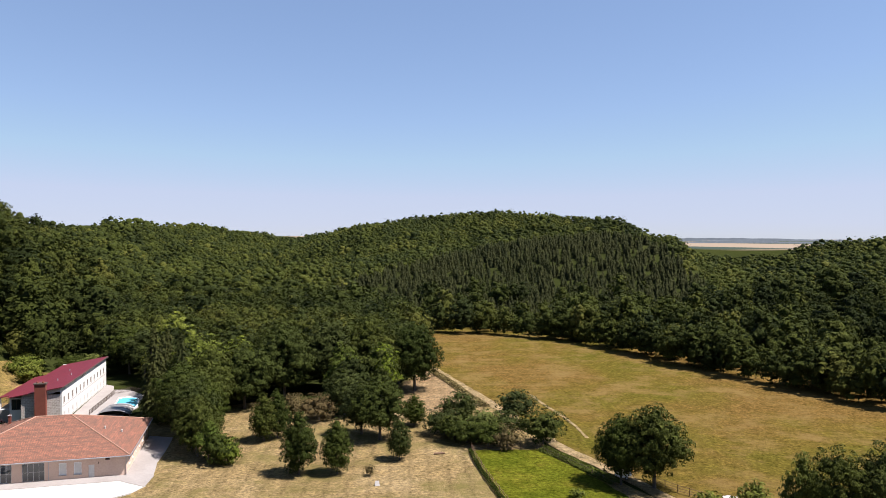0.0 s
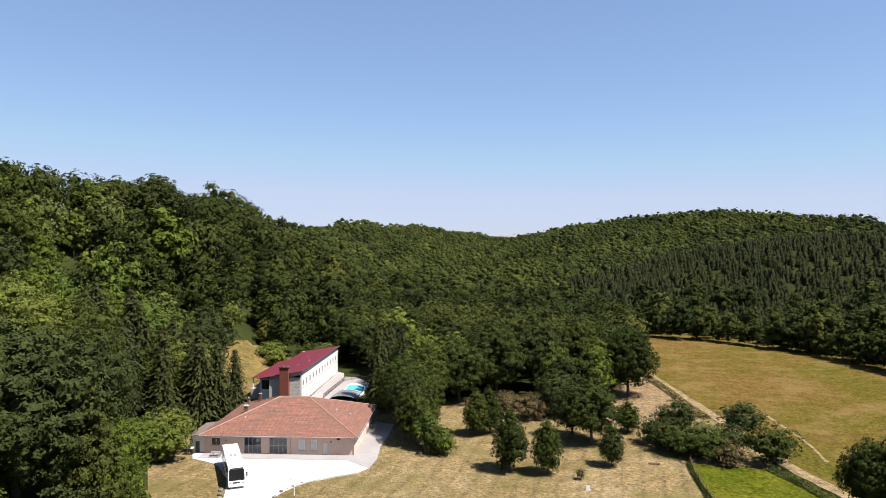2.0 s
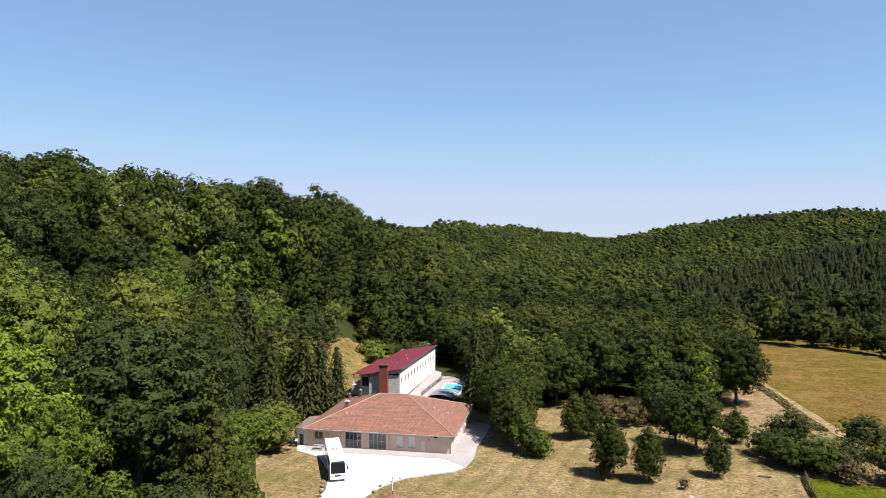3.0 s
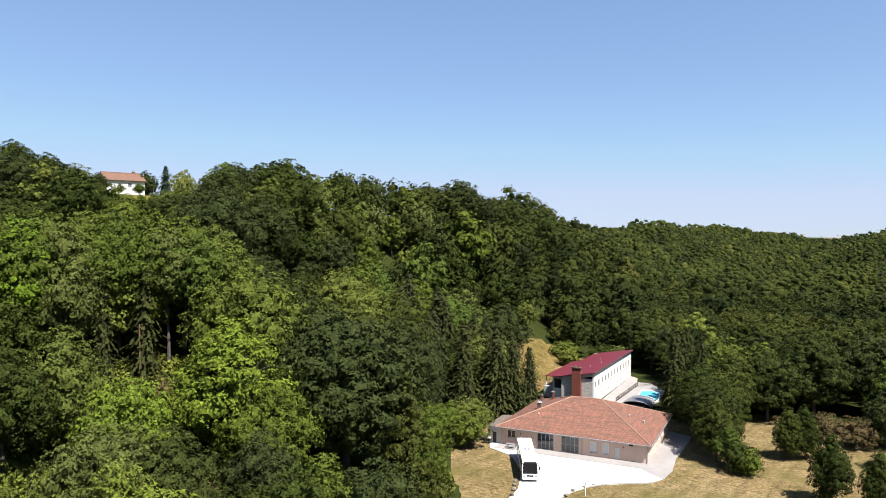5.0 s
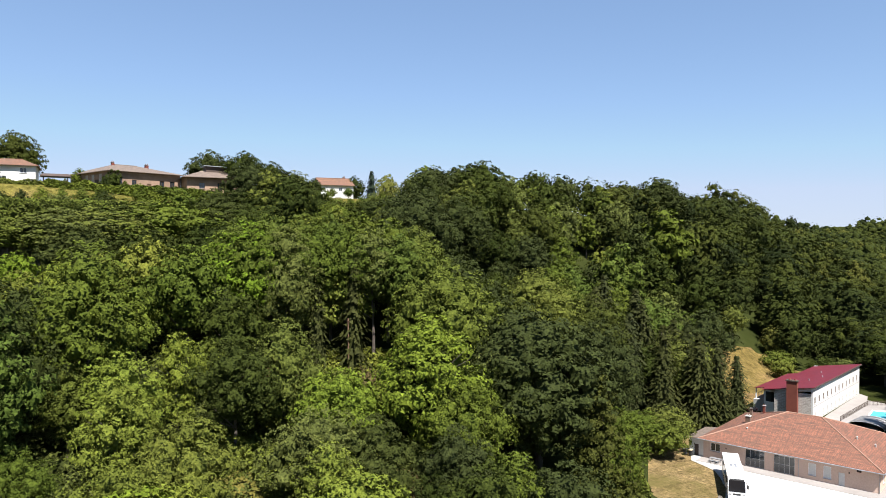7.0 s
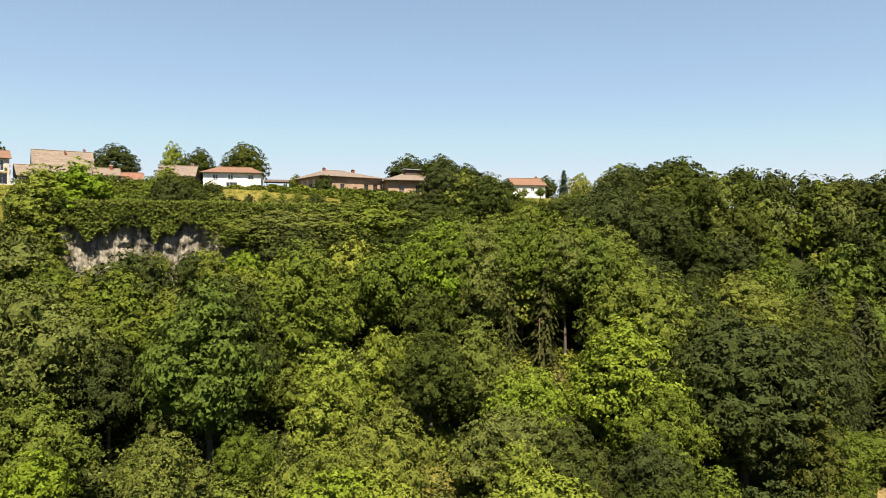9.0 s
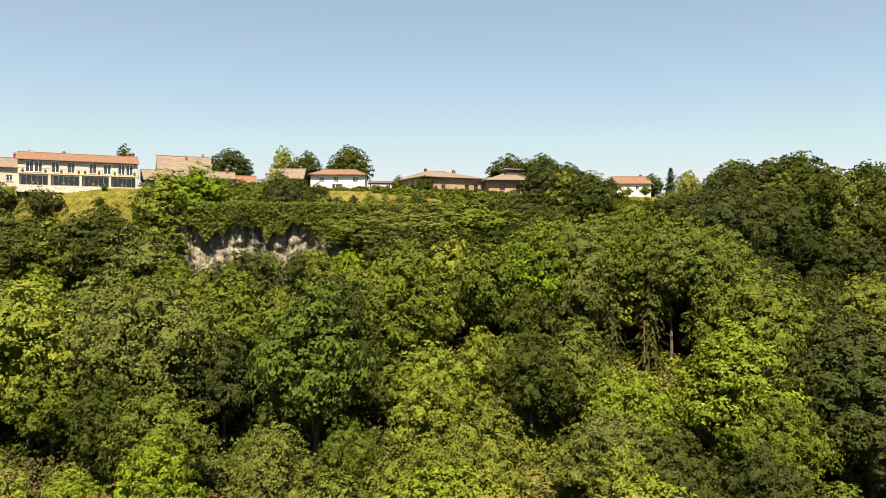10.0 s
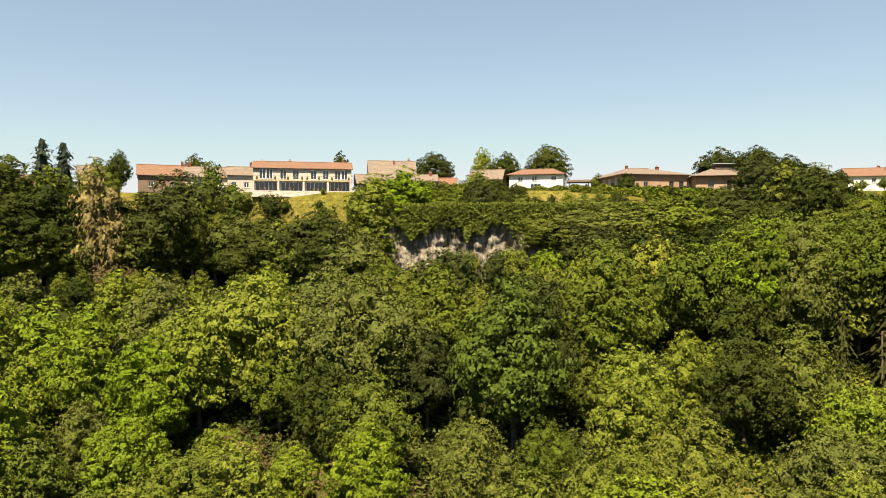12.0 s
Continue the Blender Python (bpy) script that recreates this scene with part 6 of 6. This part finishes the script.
leaf_strip("garden_border", [toward(84.8, 165.5), toward(86.5, 162.5), toward(90.5, 164), toward(94, 167), toward(98.5, 167)], 6, 1.5, 10000, 0.24, M["leaf_mid"], "dense garden shrubs along the edge of the plateau", 17, "shrubs")
leaf_strip("farm_hedge", [toward(72.5, 166), toward(76, 166), toward(80, 165.5), toward(84.8, 166)], 7, 1.3, 11000, 0.24, M["leaf_mid"], "rambling hedge before the farmhouse", 18)
leaf_strip("hillside_brambles", [toward(110, 96), toward(118, 98), toward(131, 104)], 34, 3.0, 9000, 0.34, M["leaf_mid"], "brambles on the open part of the hillside", 15, "undergrowth")
leaf_strip("slope_saplings", [toward(74, 118), toward(84, 122), toward(95, 122), toward(106, 122), toward(120, 126)], 40, 3.0, 16000, 0.34, M["leaf_mid"], "young saplings and brambles below the rock face", 14, "undergrowth")
leaf_strip("slope_undergrowth", [toward(44, 84), toward(60, 78), toward(78, 80), toward(95, 78), toward(112, 80), toward(128, 84)], 46, 2.6, 36000, 0.32, M["leaf_mid"], "brambles and saplings under the trees of the slope", 13, "undergrowth")
# ---- single trees on the meadow ----
for key, x, y, h, sp in (("dark_maple", -24.2, 116.9, 10.6, 0.86), ("dark_maple", -17.8, 117.4, 9.3, 0.82), ("dark_maple", -7.8, 124.8, 7.4, 0.85), ("dark_maple", -6.1, 147.4, 6.6, 1.1), ("dark_maple", -34.9, 136.2, 9.2, 0.85), ("dark_maple", -32.8, 138.4, 9.6, 0.8)):
    plant(key, x, y, h, "near", sp, "meadow_tree", None, "young trees on the meadow", 0.06)
for key, x, y, h, sp in (("garden", -44.6, 126.8, 11.0, 0.85), ("oak", -47.2, 131.5, 12.8, 0.95), ("garden", -50.4, 137, 13.5, 0.9), ("oak", -54, 143, 13.5, 1.0), ("maple", -41.6, 123.8, 7.2, 1.0), ("garden", -46.2, 135.5, 12, 0.9), ("oak", -49.5, 142.5, 13.0, 1.0), ("maple", -45.5, 128.6, 8, 1.0),
                         ("garden", -39, 172, 18, 0.95), ("garden", -29.6, 181, 18.5, 0.95), ("garden", -19.3, 184, 18.5, 0.9), ("garden", -7.4, 181, 17.5, 0.95), ("ash", -14.8, 170, 13.5, 1.0), ("garden", -22, 156, 10, 1.15), ("garden", -12.4, 137.2, 12.4, 1.0), ("garden", -16.5, 141, 10.5, 1.0), ("garden", -12, 190, 17, 0.95), ("maple", -24, 168, 14, 0.9),
                         ("garden", -46, 162, 15, 1.0), ("garden", -52, 157, 14.5, 0.95), ("beech", -58, 168, 16, 1.0), ("ash", -49.5, 170, 15, 0.9), ("oak", -42, 181, 18, 1.0), ("garden", -56, 150, 12.5, 0.9),
                         ("garden", 28.6, 112.2, 11.2, 0.85), ("garden", 33.4, 110.3, 13.2, 0.9), ("maple", 46.2, 89.8, 12.0, 0.62), ("oak", 49.8, 87.6, 13.0, 0.75), ("maple", 53.6, 85.4, 11.6, 0.7), ("oak", 55.8, 86.5, 14.2, 0.85), ("oak", 60, 83, 13.6, 0.9),
                         ("oak", -78, 190, 13, 1.0), ("lime", -73.5, 183, 13, 1.0), ("oak", -84, 197, 14, 1.0), ("oak", -69, 176, 12, 1.0), ("oak", -91, 203, 14, 1.1), ("lime", -66, 168, 11, 0.9)):
    plant(key, x, y, h, "mid" if math.hypot(x, y) > 150 else "near", sp)
for key, x, y, h, sp in (("dark_bush", 0.2, 140.5, 5.2, 1.0), ("dark_bush", 3.4, 143, 8.2, 0.72), ("dark_bush", 4.6, 135, 4.6, 1.35), ("dark_bush", 8.6, 133, 4.8, 1.2), ("bush", 7.5, 138, 5.4, 1.2), ("dark_bush", 2.2, 136.5, 4.6, 1.1), ("dry_bush", 12, 130.6, 4.2, 0.95),
                         ("dark_bush", 15.5, 147, 7.6, 0.9), ("dark_bush", 12.2, 140, 4.5, 1.1), ("dark_bush", 19.2, 134, 6.4, 0.95), ("bush", -39.3, 125.3, 3.8, 1.0), ("dark_bush", 5.5, 152, 3.2, 0.6), ("dry_bush", -33, 152.5, 5, 1.1), ("dry_bush", -27, 152, 5.2, 1.2),
                         ("dry_bush", -38, 154, 4, 1.2), ("bush", -84, 104.5, 6.5, 1.0), ("bush", -86.5, 108, 8, 0.9), ("bush", -88, 102, 7.5, 1.0), ("dark_bush", -85.5, 134.5, 3.0, 1.0), ("dry_bush", -12.2, 116.3, 1.8, 0.7), ("dry_bush", 41, 91.5, 7.6, 0.75), ("bush", 38.5, 101, 2.6, 1.2),
                         ("bush", -37.4, 122.2, 3.4, 0.9), ("dark_bush", -39.6, 122.8, 4.6, 0.9), ("dark_bush", -60, 147.5, 3.2, 1.0), ("bush", 20.5, 106, 1.4, 1.3), ("bush", -112, 190, 5.0, 1.0), ("bush", -117, 196, 6, 1.1), ("dark_bush", -103, 194, 7, 1.0), ("bush", -100, 198, 6.5, 1.2)):
    plant(key, x, y, h, "mid", sp, "bush", None, "", max(float(land(x, y)), 0.06))
# A copper-leaved bush behind the tiled house
KINDS["purple_bush", "mid"] = (crown_mesh("crown", clump_crown(rt, 4, 2.7, 0.1, 13, 1000, 0.2), M["leaf_purple"]), trunk_mesh(rt, 3, 0.5, 1.6, 0.12), "dark purple-leaved garden bush behind the house", 4)
plant("purple_bush", -88.0, 137.0, 3.4, "mid", 1.0, "copper_bush", None, "", 0.1)
# Small things on the meadow and under the old tree
trailer = thing("trailer", pose(29.6, 114.6, 0.2, 0, 0, 25), "small white box trailer standing under the dark tree", "trailer")
part("body", box(-1.1, 1.1, -0.75, 0.75, 0.45, 1.9), M["coach_paint"], trailer, bevel=0.08)
part("roof", box(-1.15, 1.15, -0.8, 0.8, 1.9, 1.97), M["metal_grey"], trailer, bevel=0.02)
part("drawbar", tube((1.1, 0, 0.5), (2.1, 0, 0.42), 0.05, 0.04, 6), M["rubber"], trailer)
part("window", box(-0.5, 0.5, -0.765, -0.745, 1.2, 1.6), M["dark_glass"], trailer)
for sy_ in (-0.78, 0.78):
    wh = part("wheel", tube((0, sy_ - 0.08, 0.3), (0, sy_ + 0.08, 0.3), 0.3, 0.3, 14), M["rubber"], trailer)
    part("rim", tube((0, sy_ - 0.085, 0.3), (0, sy_ + 0.085, 0.3), 0.16, 0.16, 10), M["metal_grey"], wh)
log = thing("log", pose(-0.7, 127.8, 0.22, 0, 0, 8), "reddish brown felled log lying on the meadow", "log")
part("stem", tube((-1.0, 0, 0), (1.0, 0.1, 0.02), 0.2, 0.16, 10), M["wood"], log)
part("branch_stub", tube((0.3, 0, 0.05), (0.5, 0.28, 0.3), 0.06, 0.04, 6), M["wood"], log)
board = thing("folding_sign", pose(-10.6, 111.8, 0.06, 0, 0, 15), "small white and yellow folding sign on the mown grass", "sign")
part("panel", slab([(-0.4, -0.3, 0.02), (0.4, -0.3, 0.02), (0.3, 0, 0.75), (-0.3, 0, 0.75)], 0.03), M["concrete"], board)
part("panel", slab([(0.4, 0.3, 0.02), (-0.4, 0.3, 0.02), (-0.3, 0.02, 0.75), (0.3, 0.02, 0.75)], 0.03), M["plaster_yellow"], board)
tagged(part("stone_slab", prism([(42.6, 105.8), (44.0, 105.6), (44.9, 106.3), (43.8, 107.0), (42.7, 106.7)], 0.08, 0.24), M["concrete"]), "pale flat stone slab lying in the field grass", "stone")
# Conifers by the yard
for x, y, h in ((-90.5, 129, 17), (-101, 113, 19), (-95, 117, 17.5), (-105, 106, 19), (-110, 126, 22), (-104, 132, 20), (-90, 135, 15), (-93, 126, 20), (-98, 121, 21), (-103, 116, 20), (-108, 111, 21), (-99, 130, 20.5), (-106, 124, 21), (-112, 118, 22), (-96, 136, 18), (-64.2, 155.5, 20), (-66.2, 165.5, 17), (-60, 160, 18), (-66, 168, 18), (-61, 175, 17), (-68.5, 171.5, 16)):
    plant("spruce", x, y, h, "near", rt.uniform(1.4, 1.75) if x < -80 else 1.25)
x, y = toward(20.9, 215)
plant("ash", x, y, 17.5, "mid", 1.0)
plant("cypress", -66.5, 69.5, 19.5, "near", 0.95, "evergreen_tree")
plant("cypress", -72.5, 74.5, 14.5, "near", 0.9, "evergreen_tree")
plant("garden", -75.5, 66.5, 22.5, "near", 1.1)
# the lower crowns before it
for key, az, r, top, sp in (("oak", 46.5, 73, -18.0, 1.0), ("maple", 50.6, 74, -17.2, 1.0), ("beech", 54.4, 88, -11.8, 0.9), ("oak", 53.0, 66, -18.5, 0.9)):
    x, y = toward(az, r)
    plant(key, x, y, EYE + r * math.tan(radians(top)) - float(land(x, y)), "near", sp)
# Trees of the village and its gardens
for key, az, r, top, sp, lod in (("garden", 87.8, 198, 7.3, 0.95, "near"), ("garden", 97.0, 192, 6.8, 1.1, "near"), ("ash", 93.0, 186, 7.0, 0.8, "mid"), ("garden", 91.1, 188, 6.7, 0.85, "mid"), ("garden", 74.9, 190, 6.6, 1.1, "mid"), ("garden", 72.2, 178, 6.6, 1.2, "mid"), ("garden", 70.2, 176, 5.9, 1.15, "mid"),
                                 ("beech", 68.4, 172, 5.2, 1.1, "mid"), ("garden", 57.5, 188, 5.5, 1.1, "mid"), ("lime", 59.2, 182, 4.9, 1.0, "mid"), ("garden", 53.3, 186, 6.1, 1.15, "mid"), ("garden", 55.0, 189, 5.6, 1.1, "mid"), ("beech", 122.4, 172, 5.6, 0.7, "mid"), ("garden", 121.0, 180, 6.3, 0.62, "mid"),
                                 ("maple", 114.4, 160, 5.6, 0.8, "mid"), ("ash", 125.4, 168, 4.8, 0.8, "mid"), ("garden", 66.8, 190, 4.7, 0.9, "mid"), ("lime", 65.4, 188, 4.0, 1.2, "mid"), ("beech", 64.1, 190, 4.0, 1.2, "mid"), ("garden", 71.7, 164, 6.0, 1.0, "mid"), ("lime", 70.2, 160, 5.3, 1.0, "mid"), ("garden", 68.9, 158, 4.9, 1.0, "mid"), ("oak", 67.6, 158, 4.4, 1.0, "mid"), ("garden", 129, 168, 5.6, 1.2, "mid"), ("lime", 83.8, 186, 5.0, 0.9, "mid"), ("garden", 63.6, 210, 4.9, 0.9, "mid"), ("garden", 39.5, 262, 4.6, 1.2, "mid"), ("garden", 115.6, 200, 6.2, 0.8, "mid"), ("garden", 104.5, 205, 6.7, 0.5, "mid")):
    x, y = toward(az, r)
    plant(key, x, y, EYE + r * math.tan(radians(top)) - float(land(x, y)), lod, sp)
for az, r, top in ((125.9, 186, 7.1), (124.6, 186, 6.9)):
    x, y = toward(az, r)
    plant("spruce", x, y, EYE + r * math.tan(radians(top)) - float(land(x, y)), "blue", 1.6)
x, y = toward(62.25, 188)
plant("spruce", x, y, EYE + 188 * math.tan(radians(5.5)) - float(land(x, y)), "blue", 1.5, "fir_tree")
x, y = toward(60.95, 182)
plant("willow", x, y, EYE + 182 * math.tan(radians(4.85)) - float(land(x, y)), "mid", 0.72, "willow_tree")
# The row of trees and shrubs along the brow
for key, az, r, top, sp in (("ash", 99.4, 151, 5.4, 1.25), ("ash", 101.6, 151, 5.0, 1.2), ("lime", 102.2, 146, 1.7, 1.2), ("lime", 93.4, 152, 5.4, 1.3), ("dark_maple", 91.2, 152, 4.2, 0.9), ("dark_maple", 89.6, 151, 3.6, 0.95), ("lime", 95.7, 151, 3.2, 1.1), ("dark_maple", 106.0, 138, 2.6, 1.0), ("ash", 109, 133, 0.9, 1.1),
                            ("oak", 116.8, 141, 4.6, 1.15), ("beech", 115.2, 141, 3.6, 0.7), ("oak", 112.6, 141, 1.8, 0.7), ("lime", 110, 135, 1.4, 1.0), ("lime", 107.5, 135, 1.2, 1.1), ("dark_maple", 119, 143, 2.8, 1.2), ("oak", 125.6, 142, 4.2, 1.1), ("oak", 129.2, 142, 4.3, 1.2),
                            ("bush", 87.6, 148, 2.2, 1.3), ("bush", 85.4, 149, 2.4, 1.4), ("bush", 83.3, 150, 2.3, 1.4), ("bush", 81.0, 151, 2.6, 1.4), ("bush", 79.0, 152, 3.0, 1.4), ("lime", 77.2, 150, 3.6, 1.0), ("maple", 79.8, 157, 4.0, 0.8),
                            ("dark_bush", 109.9, 160, 3.35, 0.9), ("dark_bush", 106.2, 158, 2.9, 0.8), ("bush", 105.9, 163, 3.6, 0.7), ("dark_bush", 103.5, 159, 3.4, 0.7), ("bush", 112.2, 163, 3.5, 0.9)):
    r = r if az < 104 or r > 156 else r * float(np.interp(az, [104, 130], [1.0, 1.15]))
    x, y = toward(az, r)
    plant(key, x, y, max(1.5, EYE + r * math.tan(radians(top)) - float(land(x, y))), "mid", sp, "bush" if "bush" in key else None)
for key, az, off, top, sp in (("lime", 98.4, 3.5, 4.6, 0.8), ("maple", 95.6, 3.0, 3.0, 0.9), ("garden", 93.3, 3.0, 4.7, 0.8), ("garden", 91.3, 3.0, 3.8, 0.75), ("lime", 89.0, 2.8, 2.1, 0.9), ("oak", 86.9, 2.8, 2.0, 0.9), ("maple", 84.8, 3.0, 2.4, 0.8)):
    y = -math.tan(radians(az - 90)) * 148
    x = float(np.interp(y, SLOPE_Y, BROW_X)) - off
    z_ = float(land(x, y))
    plant(key, x, y, EYE + math.hypot(x, y) * math.tan(radians(top)) - z_, "mid", sp)
rb = random.Random(21)
for y in np.arange(-34, 22, 3.4):
    bx_ = float(np.interp(y, SLOPE_Y, BROW_X)) - rb.uniform(4.6, 6.0)
    z_ = float(land(bx_, y)) - 1.0
    top_ = EYE + math.hypot(bx_, y) * math.tan(radians(rb.uniform(1.2, 3.6)))
    plant(rb.choice(("lime", "maple", "beech", "ash", "dark_maple")), bx_, float(y), max(5, top_ - z_), "mid", rb.uniform(0.8, 1.15), None, None, "", z_)
for y in np.arange(-34, 22, 2.6):
    bx_ = float(np.interp(y, SLOPE_Y, BROW_X)) - rb.uniform(3.4, 4.6)
    z_ = float(land(bx_, y))
    plant(rb.choice(("bush", "dark_bush")), bx_, float(y), rb.uniform(3.5, 6), "mid", rb.uniform(0.9, 1.2), "bush", None, "", z_ - rb.uniform(0.2, 1.0))
for i, az in enumerate(np.arange(58.5, 84.5, 2.3)):
    r = 146 - 9 * (i % 2) + rb.uniform(-3, 3)
    x, y = toward(az, r)
    plant(rb.choice(("lime", "garden", "maple", "garden", "oak")), x, y, max(9, EYE + r * math.tan(radians(rb.uniform(1.6, 3.0) - 1.2 * (i % 2))) - float(land(x, y))), "mid", rb.uniform(0.95, 1.2))
for az in np.arange(66.0, 84.5, 2.7):
    r = rb.uniform(150, 158)
    x, y = toward(az, r)
    plant(rb.choice(("lime", "maple", "beech", "oak")), x, y, max(4, EYE + r * math.tan(radians(rb.uniform(1.8, 4.0))) - float(land(x, y))), "mid", rb.uniform(0.8, 1.15))
for az in np.concatenate([np.arange(60.0, 85.0, 1.3), np.arange(91.5, 98, 1.2)]):
    r = rb.uniform(158, 166)
    x, y = toward(az, r)
    plant(rb.choice(("lime", "maple", "oak", "robinia", "dark_bush")), x, y, max(2.0, EYE + r * math.tan(radians(rb.uniform(2.9, 4.1) - (0.5 if az < 67 else -0.35 if az > 86 else 0.7 if az > 73 else 0))) - float(land(x, y))), "mid", rb.uniform(0.8, 1.15))
for az in np.arange(59.5, 66.0, 0.9):
    r = rb.uniform(160, 172)
    x, y = toward(az, r)
    plant(rb.choice(("lime", "maple", "beech")), x, y, max(3, EYE + r * math.tan(radians(rb.uniform(3.2, 3.8))) - float(land(x, y))), "mid", rb.uniform(0.8, 1.1))
for az in np.arange(104, 129, 1.7):
    r = (133 if az < 112 else 143) * float(np.interp(az, [104, 130], [1.0, 1.13]))
    x, y = toward(az, r)
    plant(rb.choice(("lime", "maple", "oak", "beech")), x, y, max(4, EYE + r * math.tan(radians(rb.uniform(0.2, 1.8))) - float(land(x, y))), "mid", rb.uniform(1.0, 1.3))
for key, az, r, top, sp in (("lime", 97.2, 154, 4.6, 1.0), ("maple", 95.9, 155, 4.3, 1.0), ("beech", 94.6, 153, 4.5, 0.9), ("oak", 91.9, 154, 4.7, 0.9), ("garden", 90.2, 154, 4.3, 0.9), ("beech", 84.9, 156, 2.9, 0.8),
                            ("ash", 78.7, 157, 3.3, 0.7), ("oak", 76.4, 157, 3.2, 0.7)):
    x, y = toward(az, r)
    plant(key, x, y, EYE + r * math.tan(radians(top)) - float(land(x, y)) + 1.0, "mid", sp * 1.2, z=float(land(x, y)) - 1.0)
for az in np.concatenate([np.arange(60.0, 84.2, 0.62), np.arange(90.6, 102.5, 0.7), np.arange(113, 129, 0.75)]):
    r = rb.uniform(167, 170.2)
    x, y = toward(az, r)
    plant(rb.choice(("bush", "bush", "dark_bush")), x, y, rb.uniform(1.3, 2.9) if az < 72 or az > 90 else rb.uniform(0.7, 1.3), "mid", rb.uniform(0.9, 1.4), "garden_shrub")
ix_, iy_ = toward(81.6, 170.6)
plant("dark_bush", ix_, iy_, 4.2, "mid", 0.75, "ivy_bush", "dark ivy bush against the farmhouse corner")
for az, r, top, sp in ((122.6, 152, 5.0, 0.6), (121.6, 151, 3.4, 0.5)):
    x, y = toward(az, r)
    plant("dry_tree", x, y, EYE + r * math.tan(radians(top)) - float(land(x, y)), "mid", sp, "withered_tree")
# The hollow with tall bare trunks behind its scrub
for i, az in enumerate(np.arange(57.5, 73.5, 1.15)):
    r = 116 + (0, 4.5)[i % 2] + rb.uniform(-1, 1)
    x, y = toward(az, r)
    plant("tall" if i % 5 else "lime", x, y, min(21, EYE + r * math.tan(radians(float(np.interp(az, CAP_AZ, CAP_EL)) - 0.3)) - float(land(x, y))), "mid", rb.uniform(0.75, 0.95))
for az, r, h in ((63.8, 113.5, 17), (56.4, 104, 11), (66.6, 114, 14), (52.3, 99, 12)):
    plant("spruce", *toward(az, r), h, "mid", 1.1)
for az in np.arange(58.5, 72, 0.8):
    r = rb.uniform(95, 110)
    plant(rb.choice(("bush", "bush", "bush", "dark_bush", "dry_bush")), *toward(az, r), rb.uniform(2.2, 4.6), "mid", rb.uniform(0.9, 1.3), "bush")
for az, r, h in ((61.5, 78, 5.5), (60.2, 82, 5), (99, 71, 5), (112.5, 83, 6.2), (121.5, 150, 6.4), (120.6, 150, 5.6), (72.8, 66, 4.5), (104, 74, 6)):
    plant("dry_bush", *toward(az, r), h, "mid", 1.0, "bush")
leaf_strip("hollow_scrub", [toward(59, 104), toward(65, 102), toward(71, 103)], 30, 2.0, 15000, 0.3, M["leaf_light"], "bright green brambles in the hollow of the slope", 31, "undergrowth")
# A bare pole standing in the scrub
pole = thing("telegraph_pole", pose(*toward(64.15, 112), float(land(*toward(64.15, 112)))), "weathered wooden telegraph pole in the scrub", "pole")
zt_ = EYE - 112 * math.tan(radians(6.5)) - float(land(*toward(64.15, 112)))
part("shaft", tube((0, 0, -0.5), (0, 0, zt_), 0.16, 0.12, 8), M["wood"], pole)
part("crossarm", box(-0.6, 0.6, -0.05, 0.05, zt_ - 0.5, zt_ - 0.38), M["wood"], pole)

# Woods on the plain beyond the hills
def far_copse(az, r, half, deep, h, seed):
    """A long low wood far off, of many uneven crowns, its haze painted in as blue."""
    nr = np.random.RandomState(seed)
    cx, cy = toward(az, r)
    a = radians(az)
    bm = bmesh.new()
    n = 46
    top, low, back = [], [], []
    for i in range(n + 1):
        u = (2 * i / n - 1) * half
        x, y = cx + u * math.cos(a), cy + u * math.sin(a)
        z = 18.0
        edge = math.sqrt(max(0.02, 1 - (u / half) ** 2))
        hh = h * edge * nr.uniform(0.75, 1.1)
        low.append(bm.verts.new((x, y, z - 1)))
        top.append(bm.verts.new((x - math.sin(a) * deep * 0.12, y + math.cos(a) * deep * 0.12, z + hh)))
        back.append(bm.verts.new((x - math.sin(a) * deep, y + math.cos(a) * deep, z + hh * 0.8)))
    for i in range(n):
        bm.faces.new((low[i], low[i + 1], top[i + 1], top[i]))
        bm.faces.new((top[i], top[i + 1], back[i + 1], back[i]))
    return tagged(part("far_copse", bm, M["haze_blue_wood"]), "dark haze-blue strip of woodland far out on the plain", "woodland", kind="stuff")


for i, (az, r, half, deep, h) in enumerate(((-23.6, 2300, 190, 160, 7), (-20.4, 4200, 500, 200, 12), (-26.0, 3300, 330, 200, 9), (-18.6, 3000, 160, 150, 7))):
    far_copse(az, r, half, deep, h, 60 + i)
